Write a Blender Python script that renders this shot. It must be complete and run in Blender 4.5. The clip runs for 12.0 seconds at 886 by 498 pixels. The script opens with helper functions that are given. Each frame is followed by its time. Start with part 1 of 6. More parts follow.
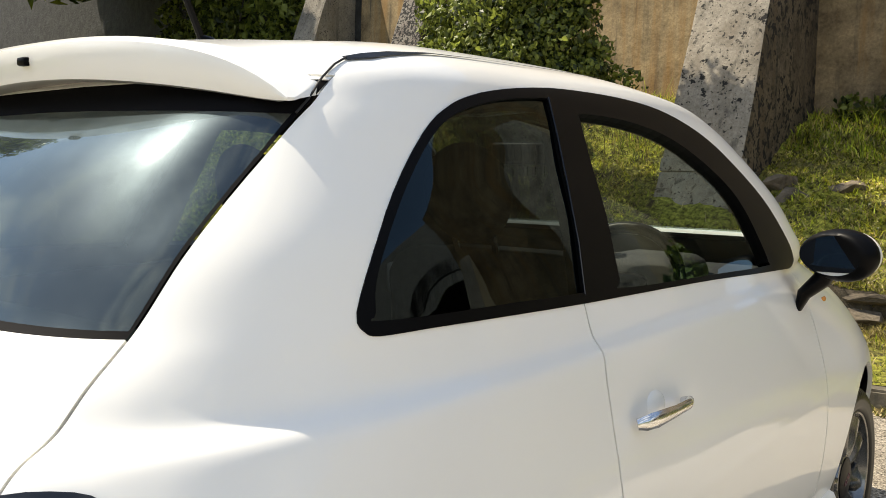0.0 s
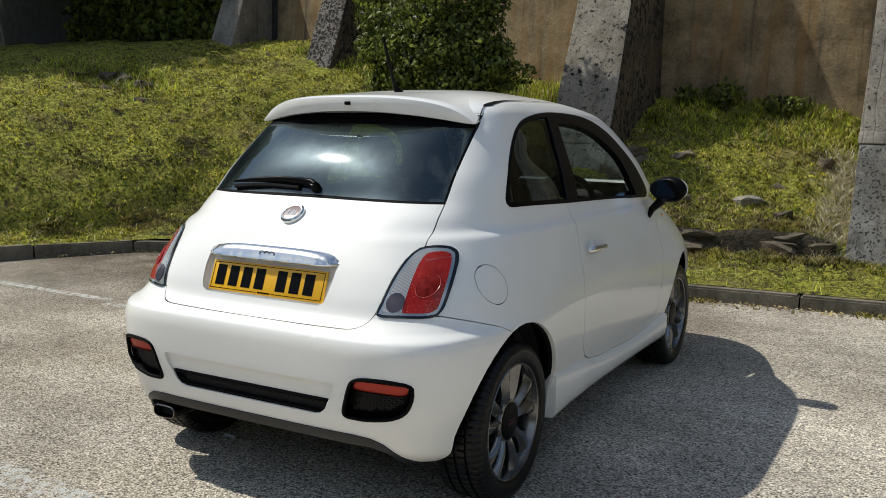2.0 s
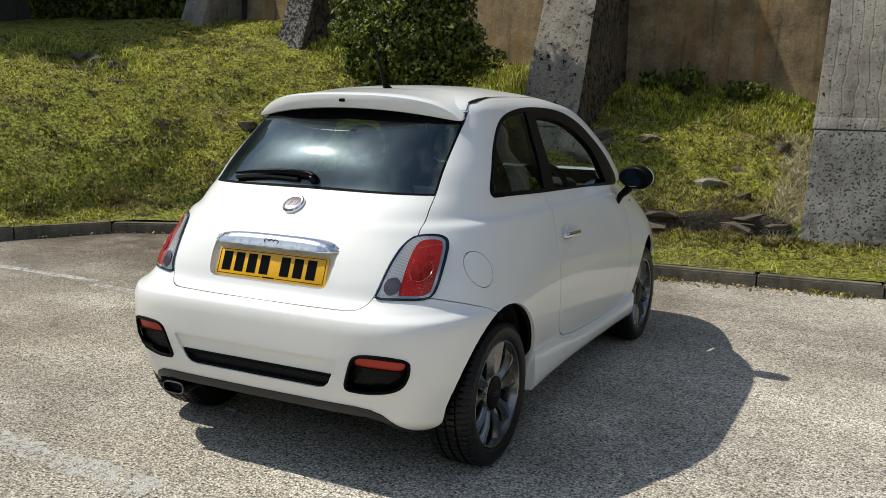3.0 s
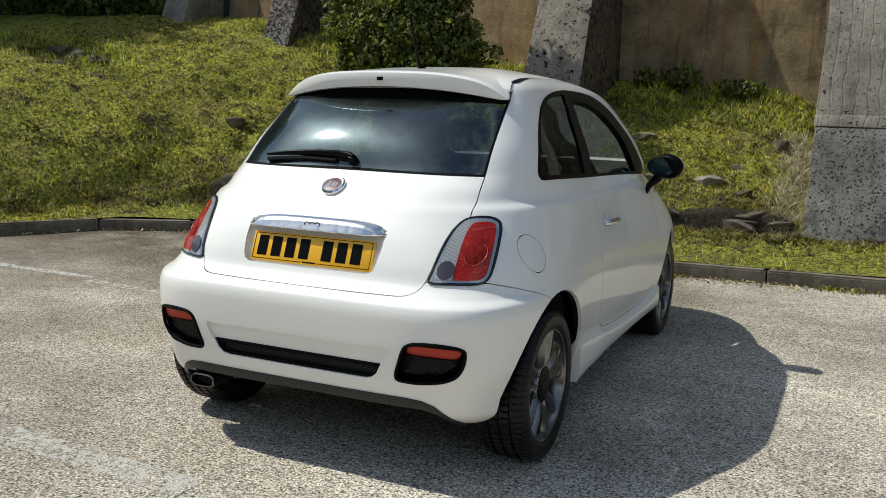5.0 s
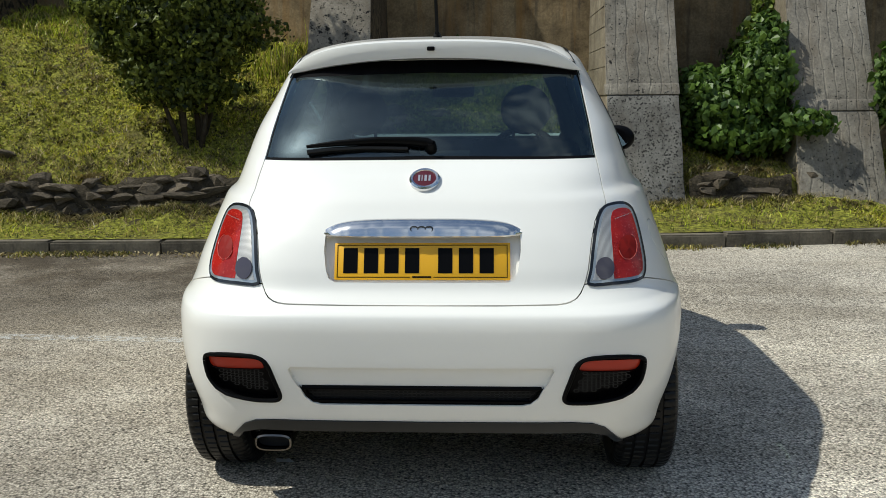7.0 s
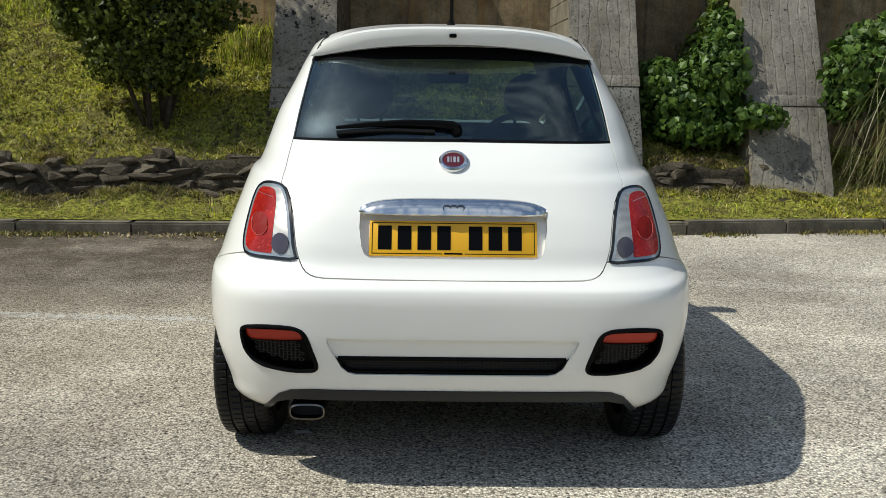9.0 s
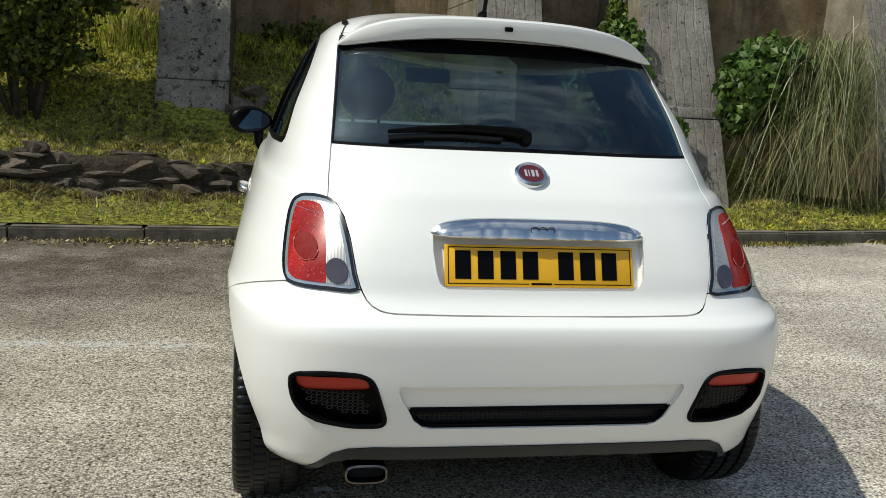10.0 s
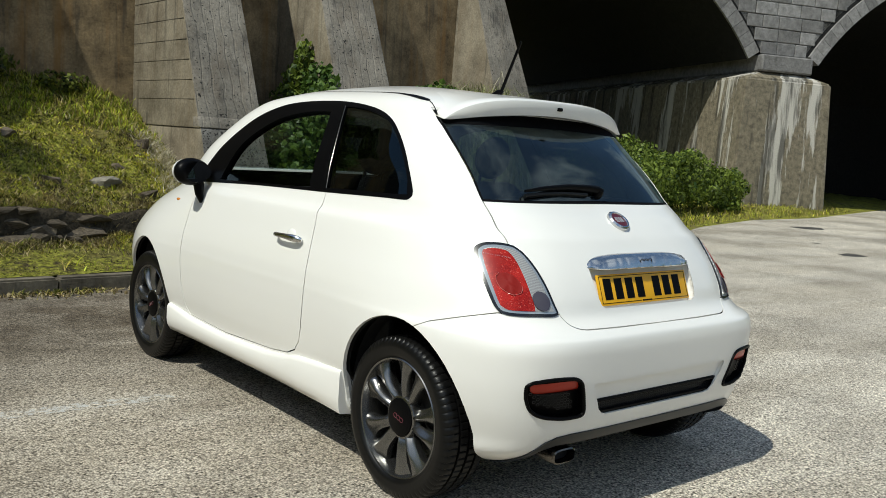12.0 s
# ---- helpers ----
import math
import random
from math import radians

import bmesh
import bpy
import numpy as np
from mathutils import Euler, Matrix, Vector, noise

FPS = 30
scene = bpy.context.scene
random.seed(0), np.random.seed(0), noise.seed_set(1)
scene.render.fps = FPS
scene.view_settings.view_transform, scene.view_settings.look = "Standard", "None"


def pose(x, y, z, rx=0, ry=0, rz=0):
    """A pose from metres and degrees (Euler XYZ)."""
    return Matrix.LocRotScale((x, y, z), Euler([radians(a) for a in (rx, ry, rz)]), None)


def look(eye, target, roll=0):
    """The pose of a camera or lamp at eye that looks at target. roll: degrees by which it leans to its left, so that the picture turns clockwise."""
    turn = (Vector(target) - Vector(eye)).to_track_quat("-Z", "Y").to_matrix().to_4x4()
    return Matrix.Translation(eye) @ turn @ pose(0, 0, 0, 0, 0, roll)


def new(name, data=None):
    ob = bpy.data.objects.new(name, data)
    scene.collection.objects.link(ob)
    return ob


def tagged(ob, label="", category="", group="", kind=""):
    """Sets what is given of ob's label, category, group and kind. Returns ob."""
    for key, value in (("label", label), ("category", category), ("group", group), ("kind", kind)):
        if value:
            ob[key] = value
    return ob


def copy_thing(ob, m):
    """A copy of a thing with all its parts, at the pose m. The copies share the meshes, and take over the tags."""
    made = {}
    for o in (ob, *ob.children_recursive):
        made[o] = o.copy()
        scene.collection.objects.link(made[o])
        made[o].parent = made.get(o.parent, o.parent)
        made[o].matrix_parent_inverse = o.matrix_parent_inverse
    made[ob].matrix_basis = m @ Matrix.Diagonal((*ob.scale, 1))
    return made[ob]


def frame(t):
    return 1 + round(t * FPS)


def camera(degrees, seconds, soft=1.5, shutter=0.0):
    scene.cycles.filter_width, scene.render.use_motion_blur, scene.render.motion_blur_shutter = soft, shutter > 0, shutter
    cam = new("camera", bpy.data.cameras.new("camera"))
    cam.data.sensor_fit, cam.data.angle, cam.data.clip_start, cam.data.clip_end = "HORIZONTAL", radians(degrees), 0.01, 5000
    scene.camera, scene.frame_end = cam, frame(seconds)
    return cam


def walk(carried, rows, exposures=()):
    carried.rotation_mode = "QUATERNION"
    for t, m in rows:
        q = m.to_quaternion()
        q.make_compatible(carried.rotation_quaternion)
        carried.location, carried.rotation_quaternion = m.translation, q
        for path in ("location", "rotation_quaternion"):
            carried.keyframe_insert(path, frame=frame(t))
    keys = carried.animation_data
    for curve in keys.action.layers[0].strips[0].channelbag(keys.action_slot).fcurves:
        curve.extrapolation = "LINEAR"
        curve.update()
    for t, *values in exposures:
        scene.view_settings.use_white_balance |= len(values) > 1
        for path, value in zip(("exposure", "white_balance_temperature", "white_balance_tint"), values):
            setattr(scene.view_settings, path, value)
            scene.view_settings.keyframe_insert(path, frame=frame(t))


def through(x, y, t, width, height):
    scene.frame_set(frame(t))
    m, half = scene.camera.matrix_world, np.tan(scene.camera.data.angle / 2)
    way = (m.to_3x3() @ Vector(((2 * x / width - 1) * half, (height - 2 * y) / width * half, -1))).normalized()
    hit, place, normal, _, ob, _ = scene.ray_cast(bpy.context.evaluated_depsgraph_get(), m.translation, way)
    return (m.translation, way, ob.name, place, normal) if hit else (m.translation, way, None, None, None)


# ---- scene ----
cam = camera(52.7, 12.0, soft=0.7)
PATH = [
    (0, (1.437, -0.666, 1.252), (0.206, 0.898, 1.054), 0.4),
    (0.5, (1.465, -1.277, 1.257), (0.335, 0.364, 1.08), 1.2),
    (1, (1.657, -1.924, 1.304), (0.613, -0.229, 1.109), 1.5),
    (1.5, (1.931, -2.443, 1.284), (0.91, -0.739, 1.057), 1.2),
    (2, (2.082, -2.852, 1.318), (1.111, -1.125, 1.048), 1.0),
    (2.5, (2.114, -3.105, 1.345), (1.197, -1.352, 1.055), 0.9),
    (2.7, (2.131, -3.13, 1.4), (1.23, -1.373, 1.081), 1.1),
    (4.3, (2.072, -3.186, 1.369), (1.194, -1.417, 1.052), 1.0),
    (4.5, (2.026, -3.188, 1.326), (1.145, -1.418, 1.027), 0.8),
    (5, (1.792, -3.144, 1.284), (0.959, -1.351, 0.978), 1.6),
    (5.5, (1.408, -3.047, 1.297), (0.698, -1.204, 0.983), 1.4),
    (6, (0.908, -3.028, 1.273), (0.369, -1.124, 0.983), 1.0),
    (6.5, (0.534, -2.947, 1.217), (0.244, -0.996, 0.889), -0.3),
    (7, (0.214, -3.014, 1.25), (0.099, -1.047, 0.911), -0.6),
    (7.2, (0.119, -3.083, 1.225), (0.051, -1.111, 0.9), -0.1),
    (8.8, (0.001, -3.193, 1.248), (-0.011, -1.225, 0.893), 0.4),
    (9, (-0.069, -3.155, 1.24), (-0.042, -1.189, 0.876), 0.8),
    (9.5, (-0.283, -2.88, 1.218), (-0.126, -0.924, 0.836), 1.6),
    (10, (-0.72, -2.656, 1.216), (-0.328, -0.727, 0.864), 3.2),
    (10.5, (-1.22, -2.57, 1.272), (-0.581, -0.701, 0.955), 3.4),
    (11, (-1.756, -2.509, 1.302), (-0.856, -0.748, 1.002), 3.7),
    (11.5, (-2.313, -2.575, 1.269), (-1.166, -0.953, 1.033), 4.3),
    (12, (-2.688, -2.41, 1.24), (-1.395, -0.902, 1.006), 3.9),
]
EXPOSURES = [(0, 1.1, 7500, 8), (0.5, 0.3, 6600, 7), (1, 0.08, 6500, 6), (1.5, -0.02, 6500, 6), (2.5, 0.1, 6500, 6), (5.5, 0.05, 6450, 4), (7, -0.04, 6400, 3), (9.5, 0.02, 6450, 3), (10.5, -0.12, 6400, 3), (12, -0.12, 6400, 2)]
walk(cam, [(t, look(eye, target, roll)) for t, eye, target, roll in PATH], EXPOSURES)

# ---- light ----
SUN_DIR = Vector((-0.72, -0.13, 1.0)).normalized()
world = bpy.data.worlds.new("world")
scene.world = world
world.use_nodes = True
_sky = world.node_tree.nodes.new("ShaderNodeTexSky")
_sky.sky_type = "NISHITA"
_sky.sun_disc = False
_sky.sun_elevation = math.asin(SUN_DIR.z)
_sky.sun_rotation = math.atan2(SUN_DIR.x, SUN_DIR.y)
_bg = world.node_tree.nodes["Background"]
_sky.dust_density = 0.6
_sky.ozone_density = 2.5
_bg.inputs["Strength"].default_value = 0.115
# fair-weather clouds drifting over the whole sky
_wt = world.node_tree
_dir, _cl, _cr, _cm = (_wt.nodes.new(k) for k in ("ShaderNodeTexCoord", "ShaderNodeTexNoise", "ShaderNodeValToRGB", "ShaderNodeMix"))
_cl.inputs["Scale"].default_value, _cl.inputs["Detail"].default_value, _cl.inputs["Roughness"].default_value = 2.6, 7, 0.6
_cr.color_ramp.elements[0].position, _cr.color_ramp.elements[1].position = 0.50, 0.68
_cm.data_type = "RGBA"
_wt.links.new(_dir.outputs["Generated"], _cl.inputs["Vector"])
_wt.links.new(_cl.outputs["Fac"], _cr.inputs["Fac"])
_wt.links.new(_cr.outputs["Color"], _cm.inputs["Factor"])
_wt.links.new(_sky.outputs[0], [i for i in _cm.inputs if i.name == "A" and i.type == "RGBA"][0])
[i for i in _cm.inputs if i.name == "B" and i.type == "RGBA"][0].default_value = (8.0, 8.3, 8.8, 1)
_wt.links.new([o for o in _cm.outputs if o.type == "RGBA"][0], _bg.inputs[0])
_sun = bpy.data.lights.new("sun", "SUN")
_sun.energy = 4.0
_sun.angle = radians(0.55)
_sun.color = (1.0, 0.95, 0.87)
sun = new("sun", _sun)
sun.matrix_world = look(SUN_DIR * 40, (0, 0, 0))


# ---- materials ----
def mat(name, base, rough=0.6, metal=0.0, spec=0.5):
    m = bpy.data.materials.new(name)
    m.use_nodes = True
    b = m.node_tree.nodes["Principled BSDF"]
    b.inputs["Base Color"].default_value = (*base, 1)
    b.inputs["Roughness"].default_value = rough
    b.inputs["Metallic"].default_value = metal
    b.inputs["Specular IOR Level"].default_value = spec
    return m


def node(m, kind, **values):
    n = m.node_tree.nodes.new(kind)
    for key, value in values.items():
        if key in n.inputs:
            n.inputs[key].default_value = value
        else:
            raise KeyError(key)
    return n


def wire(m, a, b):
    m.node_tree.links.new(a, b)


def coords(m, scale=1.0, stretch=(1, 1, 1)):
    tc = m.node_tree.nodes.new("ShaderNodeTexCoord")
    mp = m.node_tree.nodes.new("ShaderNodeMapping")
    mp.inputs["Scale"].default_value = [scale * s for s in stretch]
    wire(m, tc.outputs["Object"], mp.inputs["Vector"])
    return mp.outputs["Vector"]


def noise_at(m, vec, scale, detail=6, rough=0.6, kind="ShaderNodeTexNoise"):
    n = m.node_tree.nodes.new(kind)
    n.inputs["Scale"].default_value = scale
    n.inputs["Detail"].default_value = detail
    n.inputs["Roughness"].default_value = rough
    wire(m, vec, n.inputs["Vector"])
    return n.outputs["Fac"]


def ramp(m, fac, stops):
    r = m.node_tree.nodes.new("ShaderNodeValToRGB")
    e = r.color_ramp.elements
    while len(e) < len(stops):
        e.new(0.5)
    for el, (p, c) in zip(e, stops):
        el.position = p
        el.color = (*c, 1) if len(c) == 3 else c
    wire(m, fac, r.inputs["Fac"])
    return r.outputs["Color"]


def mix(m, fac, a, b, blend="MIX"):
    n = m.node_tree.nodes.new("ShaderNodeMix")
    n.data_type = "RGBA"
    n.blend_type = blend
    for slot, v in (("Factor", fac), ("A", a), ("B", b)):
        s = [i for i in n.inputs if i.name == slot and i.type == ("VALUE" if slot == "Factor" else "RGBA")][0]
        if isinstance(v, (int, float)):
            s.default_value = v
        elif isinstance(v, tuple):
            s.default_value = (*v, 1)
        else:
            wire(m, v, s)
    return [o for o in n.outputs if o.type == "RGBA"][0]


def bump(m, height, strength=0.5, dist=0.01, normal=None):
    n = m.node_tree.nodes.new("ShaderNodeBump")
    n.inputs["Strength"].default_value = strength
    n.inputs["Distance"].default_value = dist
    wire(m, height, n.inputs["Height"])
    if normal:
        wire(m, normal, n.inputs["Normal"])
    return n.outputs["Normal"]


def bsdf(m):
    return m.node_tree.nodes["Principled BSDF"]


def surface(name, stops, scale, rough=0.85, bump_scale=None, bump_strength=0.4, bump_dist=0.01, big=None, big_scale=0.6, spec=0.3):
    m = mat(name, (0.5, 0.5, 0.5), rough, spec=spec)
    v = coords(m)
    col = ramp(m, noise_at(m, v, scale), stops)
    if big:
        col = mix(m, ramp(m, noise_at(m, v, big_scale, 4), [(0.4, (0, 0, 0)), (0.62, (1, 1, 1))]), col, big)
    wire(m, col, bsdf(m).inputs["Base Color"])
    wire(m, bump(m, noise_at(m, v, bump_scale or scale * 2), bump_strength, bump_dist), bsdf(m).inputs["Normal"])
    return m


def make_asphalt():
    m = mat("asphalt", (0.2, 0.2, 0.2), 0.9, spec=0.35)
    v = coords(m)
    vor = m.node_tree.nodes.new("ShaderNodeTexVoronoi")
    vor.inputs["Scale"].default_value = 108
    vor.inputs["Randomness"].default_value = 1.0
    wire(m, v, vor.inputs["Vector"])
    sep = m.node_tree.nodes.new("ShaderNodeSeparateColor")
    wire(m, vor.outputs["Color"], sep.inputs[0])
    chips = ramp(m, sep.outputs[0], [(0.0, (0.206, 0.192, 0.168)), (0.22, (0.392, 0.364, 0.318)), (0.6, (0.515, 0.482, 0.422)), (1.0, (0.72, 0.68, 0.602))])
    # small shadows between the chips and in lost-chip holes, put into the colour
    gap_shade = ramp(m, vor.outputs["Distance"], [(0.40, (1.32, 1.32, 1.32)), (0.64, (0.78, 0.77, 0.75)), (0.88, (0.36, 0.35, 0.34))])
    col = mix(m, 1.0, chips, gap_shade, "MULTIPLY")
    hole = m.node_tree.nodes.new("ShaderNodeTexVoronoi")
    hole.inputs["Scale"].default_value = 48
    wire(m, v, hole.inputs["Vector"])
    lost = m.node_tree.nodes.new("ShaderNodeSeparateColor")
    wire(m, hole.outputs["Color"], lost.inputs[0])
    where = mix(m, 1.0, ramp(m, hole.outputs["Distance"], [(0.20, (1, 1, 1)), (0.32, (0, 0, 0))]), ramp(m, lost.outputs[0], [(0.52, (0, 0, 0)), (0.60, (1, 1, 1))]), "MULTIPLY")
    pit_shade = mix(m, where, (1.06, 1.06, 1.06), (0.22, 0.21, 0.195))
    col = mix(m, 1.0, col, pit_shade, "MULTIPLY")
    worn = ramp(m, noise_at(m, v, 0.55, 5, 0.62), [(0.34, (0.62, 0.60, 0.57)), (0.5, (0.95, 0.93, 0.90)), (0.66, (1.18, 1.16, 1.12))])
    col = mix(m, 1.0, col, worn, "MULTIPLY")
    stretch = coords(m, 1.0, (0.35, 1.6, 1))
    bands = ramp(m, noise_at(m, stretch, 1.1, 5, 0.6), [(0.40, (0.87, 0.85, 0.82)), (0.56, (1.04, 1.035, 1.03))])
    col = mix(m, 1.0, col, bands, "MULTIPLY")
    # browner and darker towards the kerb on the left
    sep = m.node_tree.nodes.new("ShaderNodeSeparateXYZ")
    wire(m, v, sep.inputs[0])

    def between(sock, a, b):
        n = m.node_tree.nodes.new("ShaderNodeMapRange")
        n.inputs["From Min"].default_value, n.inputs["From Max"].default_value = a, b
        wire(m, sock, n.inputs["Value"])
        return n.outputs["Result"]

    kerb_tone = mix(m, 1.0, between(sep.outputs[1], 1.4, 3.0), between(sep.outputs[0], 2.2, -0.4), "MULTIPLY")
    # patchy darker tone towards the left
    left_tone = mix(m, 1.0, between(sep.outputs[0], 0.8, -2.2), ramp(m, noise_at(m, v, 0.9, 6, 0.7), [(0.34, (0.35, 0.35, 0.35)), (0.6, (0.9, 0.9, 0.9))]), "MULTIPLY")
    col = mix(m, left_tone, col, mix(m, 1.0, col, (0.52, 0.485, 0.435), "MULTIPLY"))
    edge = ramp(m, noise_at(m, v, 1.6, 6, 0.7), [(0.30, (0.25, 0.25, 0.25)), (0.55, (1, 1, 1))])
    col = mix(m, mix(m, 1.0, kerb_tone, edge, "MULTIPLY"), col, mix(m, 1.0, col, (0.31, 0.28, 0.245), "MULTIPLY"))
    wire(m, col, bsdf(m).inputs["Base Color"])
    h = mix(m, 0.5, vor.outputs["Distance"], noise_at(m, v, 200, 4))
    wire(m, bump(m, h, 1.0, 0.010), bsdf(m).inputs["Normal"])
    return m


def concrete(name, pale, dark, brown, spots, boards, brown_amount=0.5, lichen=0.40, specks=0.66, spot_scale=13):
    """Weathered concrete: grain, rain streaks, brown stains, black lichen and board marks."""
    m = mat(name, pale, 0.92, spec=0.25)
    v = coords(m)
    grain = noise_at(m, v, 38, 5, 0.7)
    col = ramp(m, noise_at(m, v, 2.2, 8, 0.7), [(0.30, dark), (0.62, pale)])
    col = mix(m, 1.0, col, ramp(m, grain, [(0.3, (0.70, 0.70, 0.70)), (0.7, (1.22, 1.22, 1.22))]), "MULTIPLY")
    streak = noise_at(m, coords(m, 1.0, (5.5, 5.5, 0.28)), 1.0, 6, 0.65)
    col = mix(m, ramp(m, streak, [(0.48, (0, 0, 0)), (0.66, (brown_amount,) * 3)]), col, brown)
    wet = noise_at(m, coords(m, 1.0, (9, 9, 0.5)), 1.0, 5, 0.6)
    col = mix(m, ramp(m, wet, [(0.56, (0, 0, 0)), (0.72, (0.75, 0.75, 0.75))]), col, (0.045, 0.042, 0.036))
    if spots:
        patch = ramp(m, noise_at(m, v, 1.6, 3), [(lichen, (0, 0, 0)), (lichen + 0.16, (1, 1, 1))])
        spot = ramp(m, mix(m, 0.3, noise_at(m, v, spot_scale, 4, 0.6), noise_at(m, v, 34, 3, 0.6)), [(spots - 0.01, (0, 0, 0)), (spots + 0.02, (1, 1, 1))])
        col = mix(m, mix(m, 1.0, patch, spot, "MULTIPLY"), col, (0.018, 0.017, 0.016))
        small = ramp(m, noise_at(m, v, 45, 2, 0.45), [(specks, (0, 0, 0)), (specks + 0.02, (1, 1, 1))])
        col = mix(m, small, col, (0.03, 0.029, 0.027))
    wire(m, col, bsdf(m).inputs["Base Color"])
    n = bump(m, grain, 0.45, 0.008)
    if boards:
        w = m.node_tree.nodes.new("ShaderNodeTexWave")
        w.bands_direction = "X"
        w.inputs["Scale"].default_value = boards
        w.inputs["Distortion"].default_value = 3.5
        w.inputs["Detail"].default_value = 1
        wire(m, v, w.inputs["Vector"])
        edge = ramp(m, w.outputs["Fac"], [(0.02, (0, 0, 0)), (0.10, (1, 1, 1))])
        n = bump(m, edge, 0.5, 0.010, n)
    n = bump(m, noise_at(m, v, 7, 5), 0.4, 0.02, n)
    wire(m, n, bsdf(m).inputs["Normal"])
    return m


def masonry(name, a, b, white=0.0, scale=7):
    m = mat(name, a, 0.9, spec=0.25)
    v = coords(m)
    col = ramp(m, noise_at(m, v, scale, 7, 0.7), [(0.3, a), (0.7, b)])
    info = m.node_tree.nodes.new("ShaderNodeObjectInfo")
    col = mix(m, 1.0, col, ramp(m, info.outputs["Random"], [(0, (0.75, 0.75, 0.75)), (1, (1.25, 1.25, 1.25))]), "MULTIPLY")
    if white:
        streak = noise_at(m, coords(m, 1.0, (1.6, 1.6, 0.16)), 1.0, 7, 0.62)
        col = mix(m, ramp(m, streak, [(white, (0, 0, 0)), (white + 0.03, (0.9, 0.9, 0.9))]), col, (0.56, 0.53, 0.47))
        dark = noise_at(m, coords(m, 1.0, (2.3, 2.3, 0.25)), 1.3, 6, 0.6)
        col = mix(m, ramp(m, dark, [(0.52, (0, 0, 0)), (0.62, (0.8, 0.8, 0.8))]), col, (0.05, 0.047, 0.04))
    wire(m, col, bsdf(m).inputs["Base Color"])
    wire(m, bump(m, noise_at(m, v, scale * 3, 6), 0.6, 0.03), bsdf(m).inputs["Normal"])
    return m


def make_soil():
    m = mat("turf", (0.1, 0.1, 0.04), 0.95, spec=0.15)
    v = coords(m)
    green = ramp(m, noise_at(m, v, 26, 6, 0.7), [(0.34, (0.030, 0.030, 0.010)), (0.48, (0.24, 0.245, 0.040)), (0.62, (0.50, 0.49, 0.085))])
    straw = ramp(m, noise_at(m, v, 34, 6, 0.7), [(0.3, (0.09, 0.072, 0.034)), (0.7, (0.32, 0.26, 0.12))])
    col = mix(m, ramp(m, noise_at(m, v, 1.25, 5, 0.6), [(0.52, (0, 0, 0)), (0.66, (0.7, 0.7, 0.7))]), green, straw)
    earth = ramp(m, noise_at(m, v, 4.2, 7, 0.75), [(0.53, (0, 0, 0)), (0.61, (0.95, 0.95, 0.95))])
    col = mix(m, earth, col, (0.055, 0.042, 0.028))
    wire(m, col, bsdf(m).inputs["Base Color"])
    wire(m, bump(m, noise_at(m, v, 20, 7, 0.7), 1.0, 0.07), bsdf(m).inputs["Normal"])
    return m


def leaf_mat(name, dark, light, dry=None, dry_at=0.62, dry_scale=1.3, gloss=0.45, through=0.35, patchy=False):
    """Leaves and blades: colour by island, dry patches by place, some light through."""
    m = mat(name, light, gloss, spec=0.35)
    geo = m.node_tree.nodes.new("ShaderNodeNewGeometry")
    col = ramp(m, geo.outputs["Random Per Island"], [(0.0, dark), (0.75, light), (1.0, tuple(min(1, c * 1.35) for c in light))])
    if patchy:
        col = ramp(m, geo.outputs["Random Per Island"], [(0.0, tuple(c * 0.5 for c in dark)), (0.26, dark), (0.58, light), (0.78, (0.36, 0.30, 0.11)), (1.0, (0.54, 0.46, 0.22))])
    if dry:
        v = coords(m)
        col = mix(m, ramp(m, noise_at(m, v, dry_scale, 5, 0.6), [(dry_at - 0.08, (0, 0, 0)), (dry_at + 0.06, (1, 1, 1))]), col, ramp(m, geo.outputs["Random Per Island"], [(0, tuple(c * 0.55 for c in dry)), (1, dry)]))
    if patchy:
        v = coords(m)
        col = mix(m, 1.0, col, ramp(m, noise_at(m, v, 1.5, 7, 0.78), [(0.38, (0.28, 0.25, 0.22)), (0.48, (0.82, 0.82, 0.79)), (0.56, (1.25, 1.22, 1.0)), (0.68, (1.75, 1.60, 1.05))]), "MULTIPLY")
    if patchy:
        col = mix(m, 1.0, col, ramp(m, noise_at(m, v, 13, 4, 0.65), [(0.38, (0.30, 0.28, 0.26)), (0.48, (1, 1, 1)), (0.62, (1.4, 1.38, 1.2))]), "MULTIPLY")
    t = m.node_tree
    wire(m, col, bsdf(m).inputs["Base Color"])
    tr = t.nodes.new("ShaderNodeBsdfTranslucent")
    wire(m, col, tr.inputs["Color"])
    mx = t.nodes.new("ShaderNodeMixShader")
    mx.inputs[0].default_value = through
    wire(m, bsdf(m).outputs[0], mx.inputs[1])
    wire(m, tr.outputs[0], mx.inputs[2])
    wire(m, mx.outputs[0], t.nodes["Material Output"].inputs["Surface"])
    return m


ASPHALT = make_asphalt()
BUTTRESS_CONCRETE = concrete("buttress_concrete", (0.29, 0.262, 0.218), (0.125, 0.113, 0.096), (0.15, 0.115, 0.08), 0.61, 3.0, 0.4, 0.44)
LICHEN_CONCRETE = concrete("lichen_concrete", (0.31, 0.277, 0.228), (0.15, 0.132, 0.106), (0.14, 0.11, 0.078), 0.575, 0.0, 0.45, 0.30)
BLACKENED_CONCRETE = concrete("blackened_concrete", (0.24, 0.227, 0.20), (0.11, 0.074, 0.064), (0.08, 0.07, 0.055), 0.50, 0.0, 0.4, 0.2, 0.62, 24)
ROUGH_CONCRETE = concrete("rough_concrete", (0.235, 0.225, 0.205), (0.085, 0.08, 0.072), (0.10, 0.085, 0.065), 0.615, 0.0, 0.4, 0.40, 0.585)
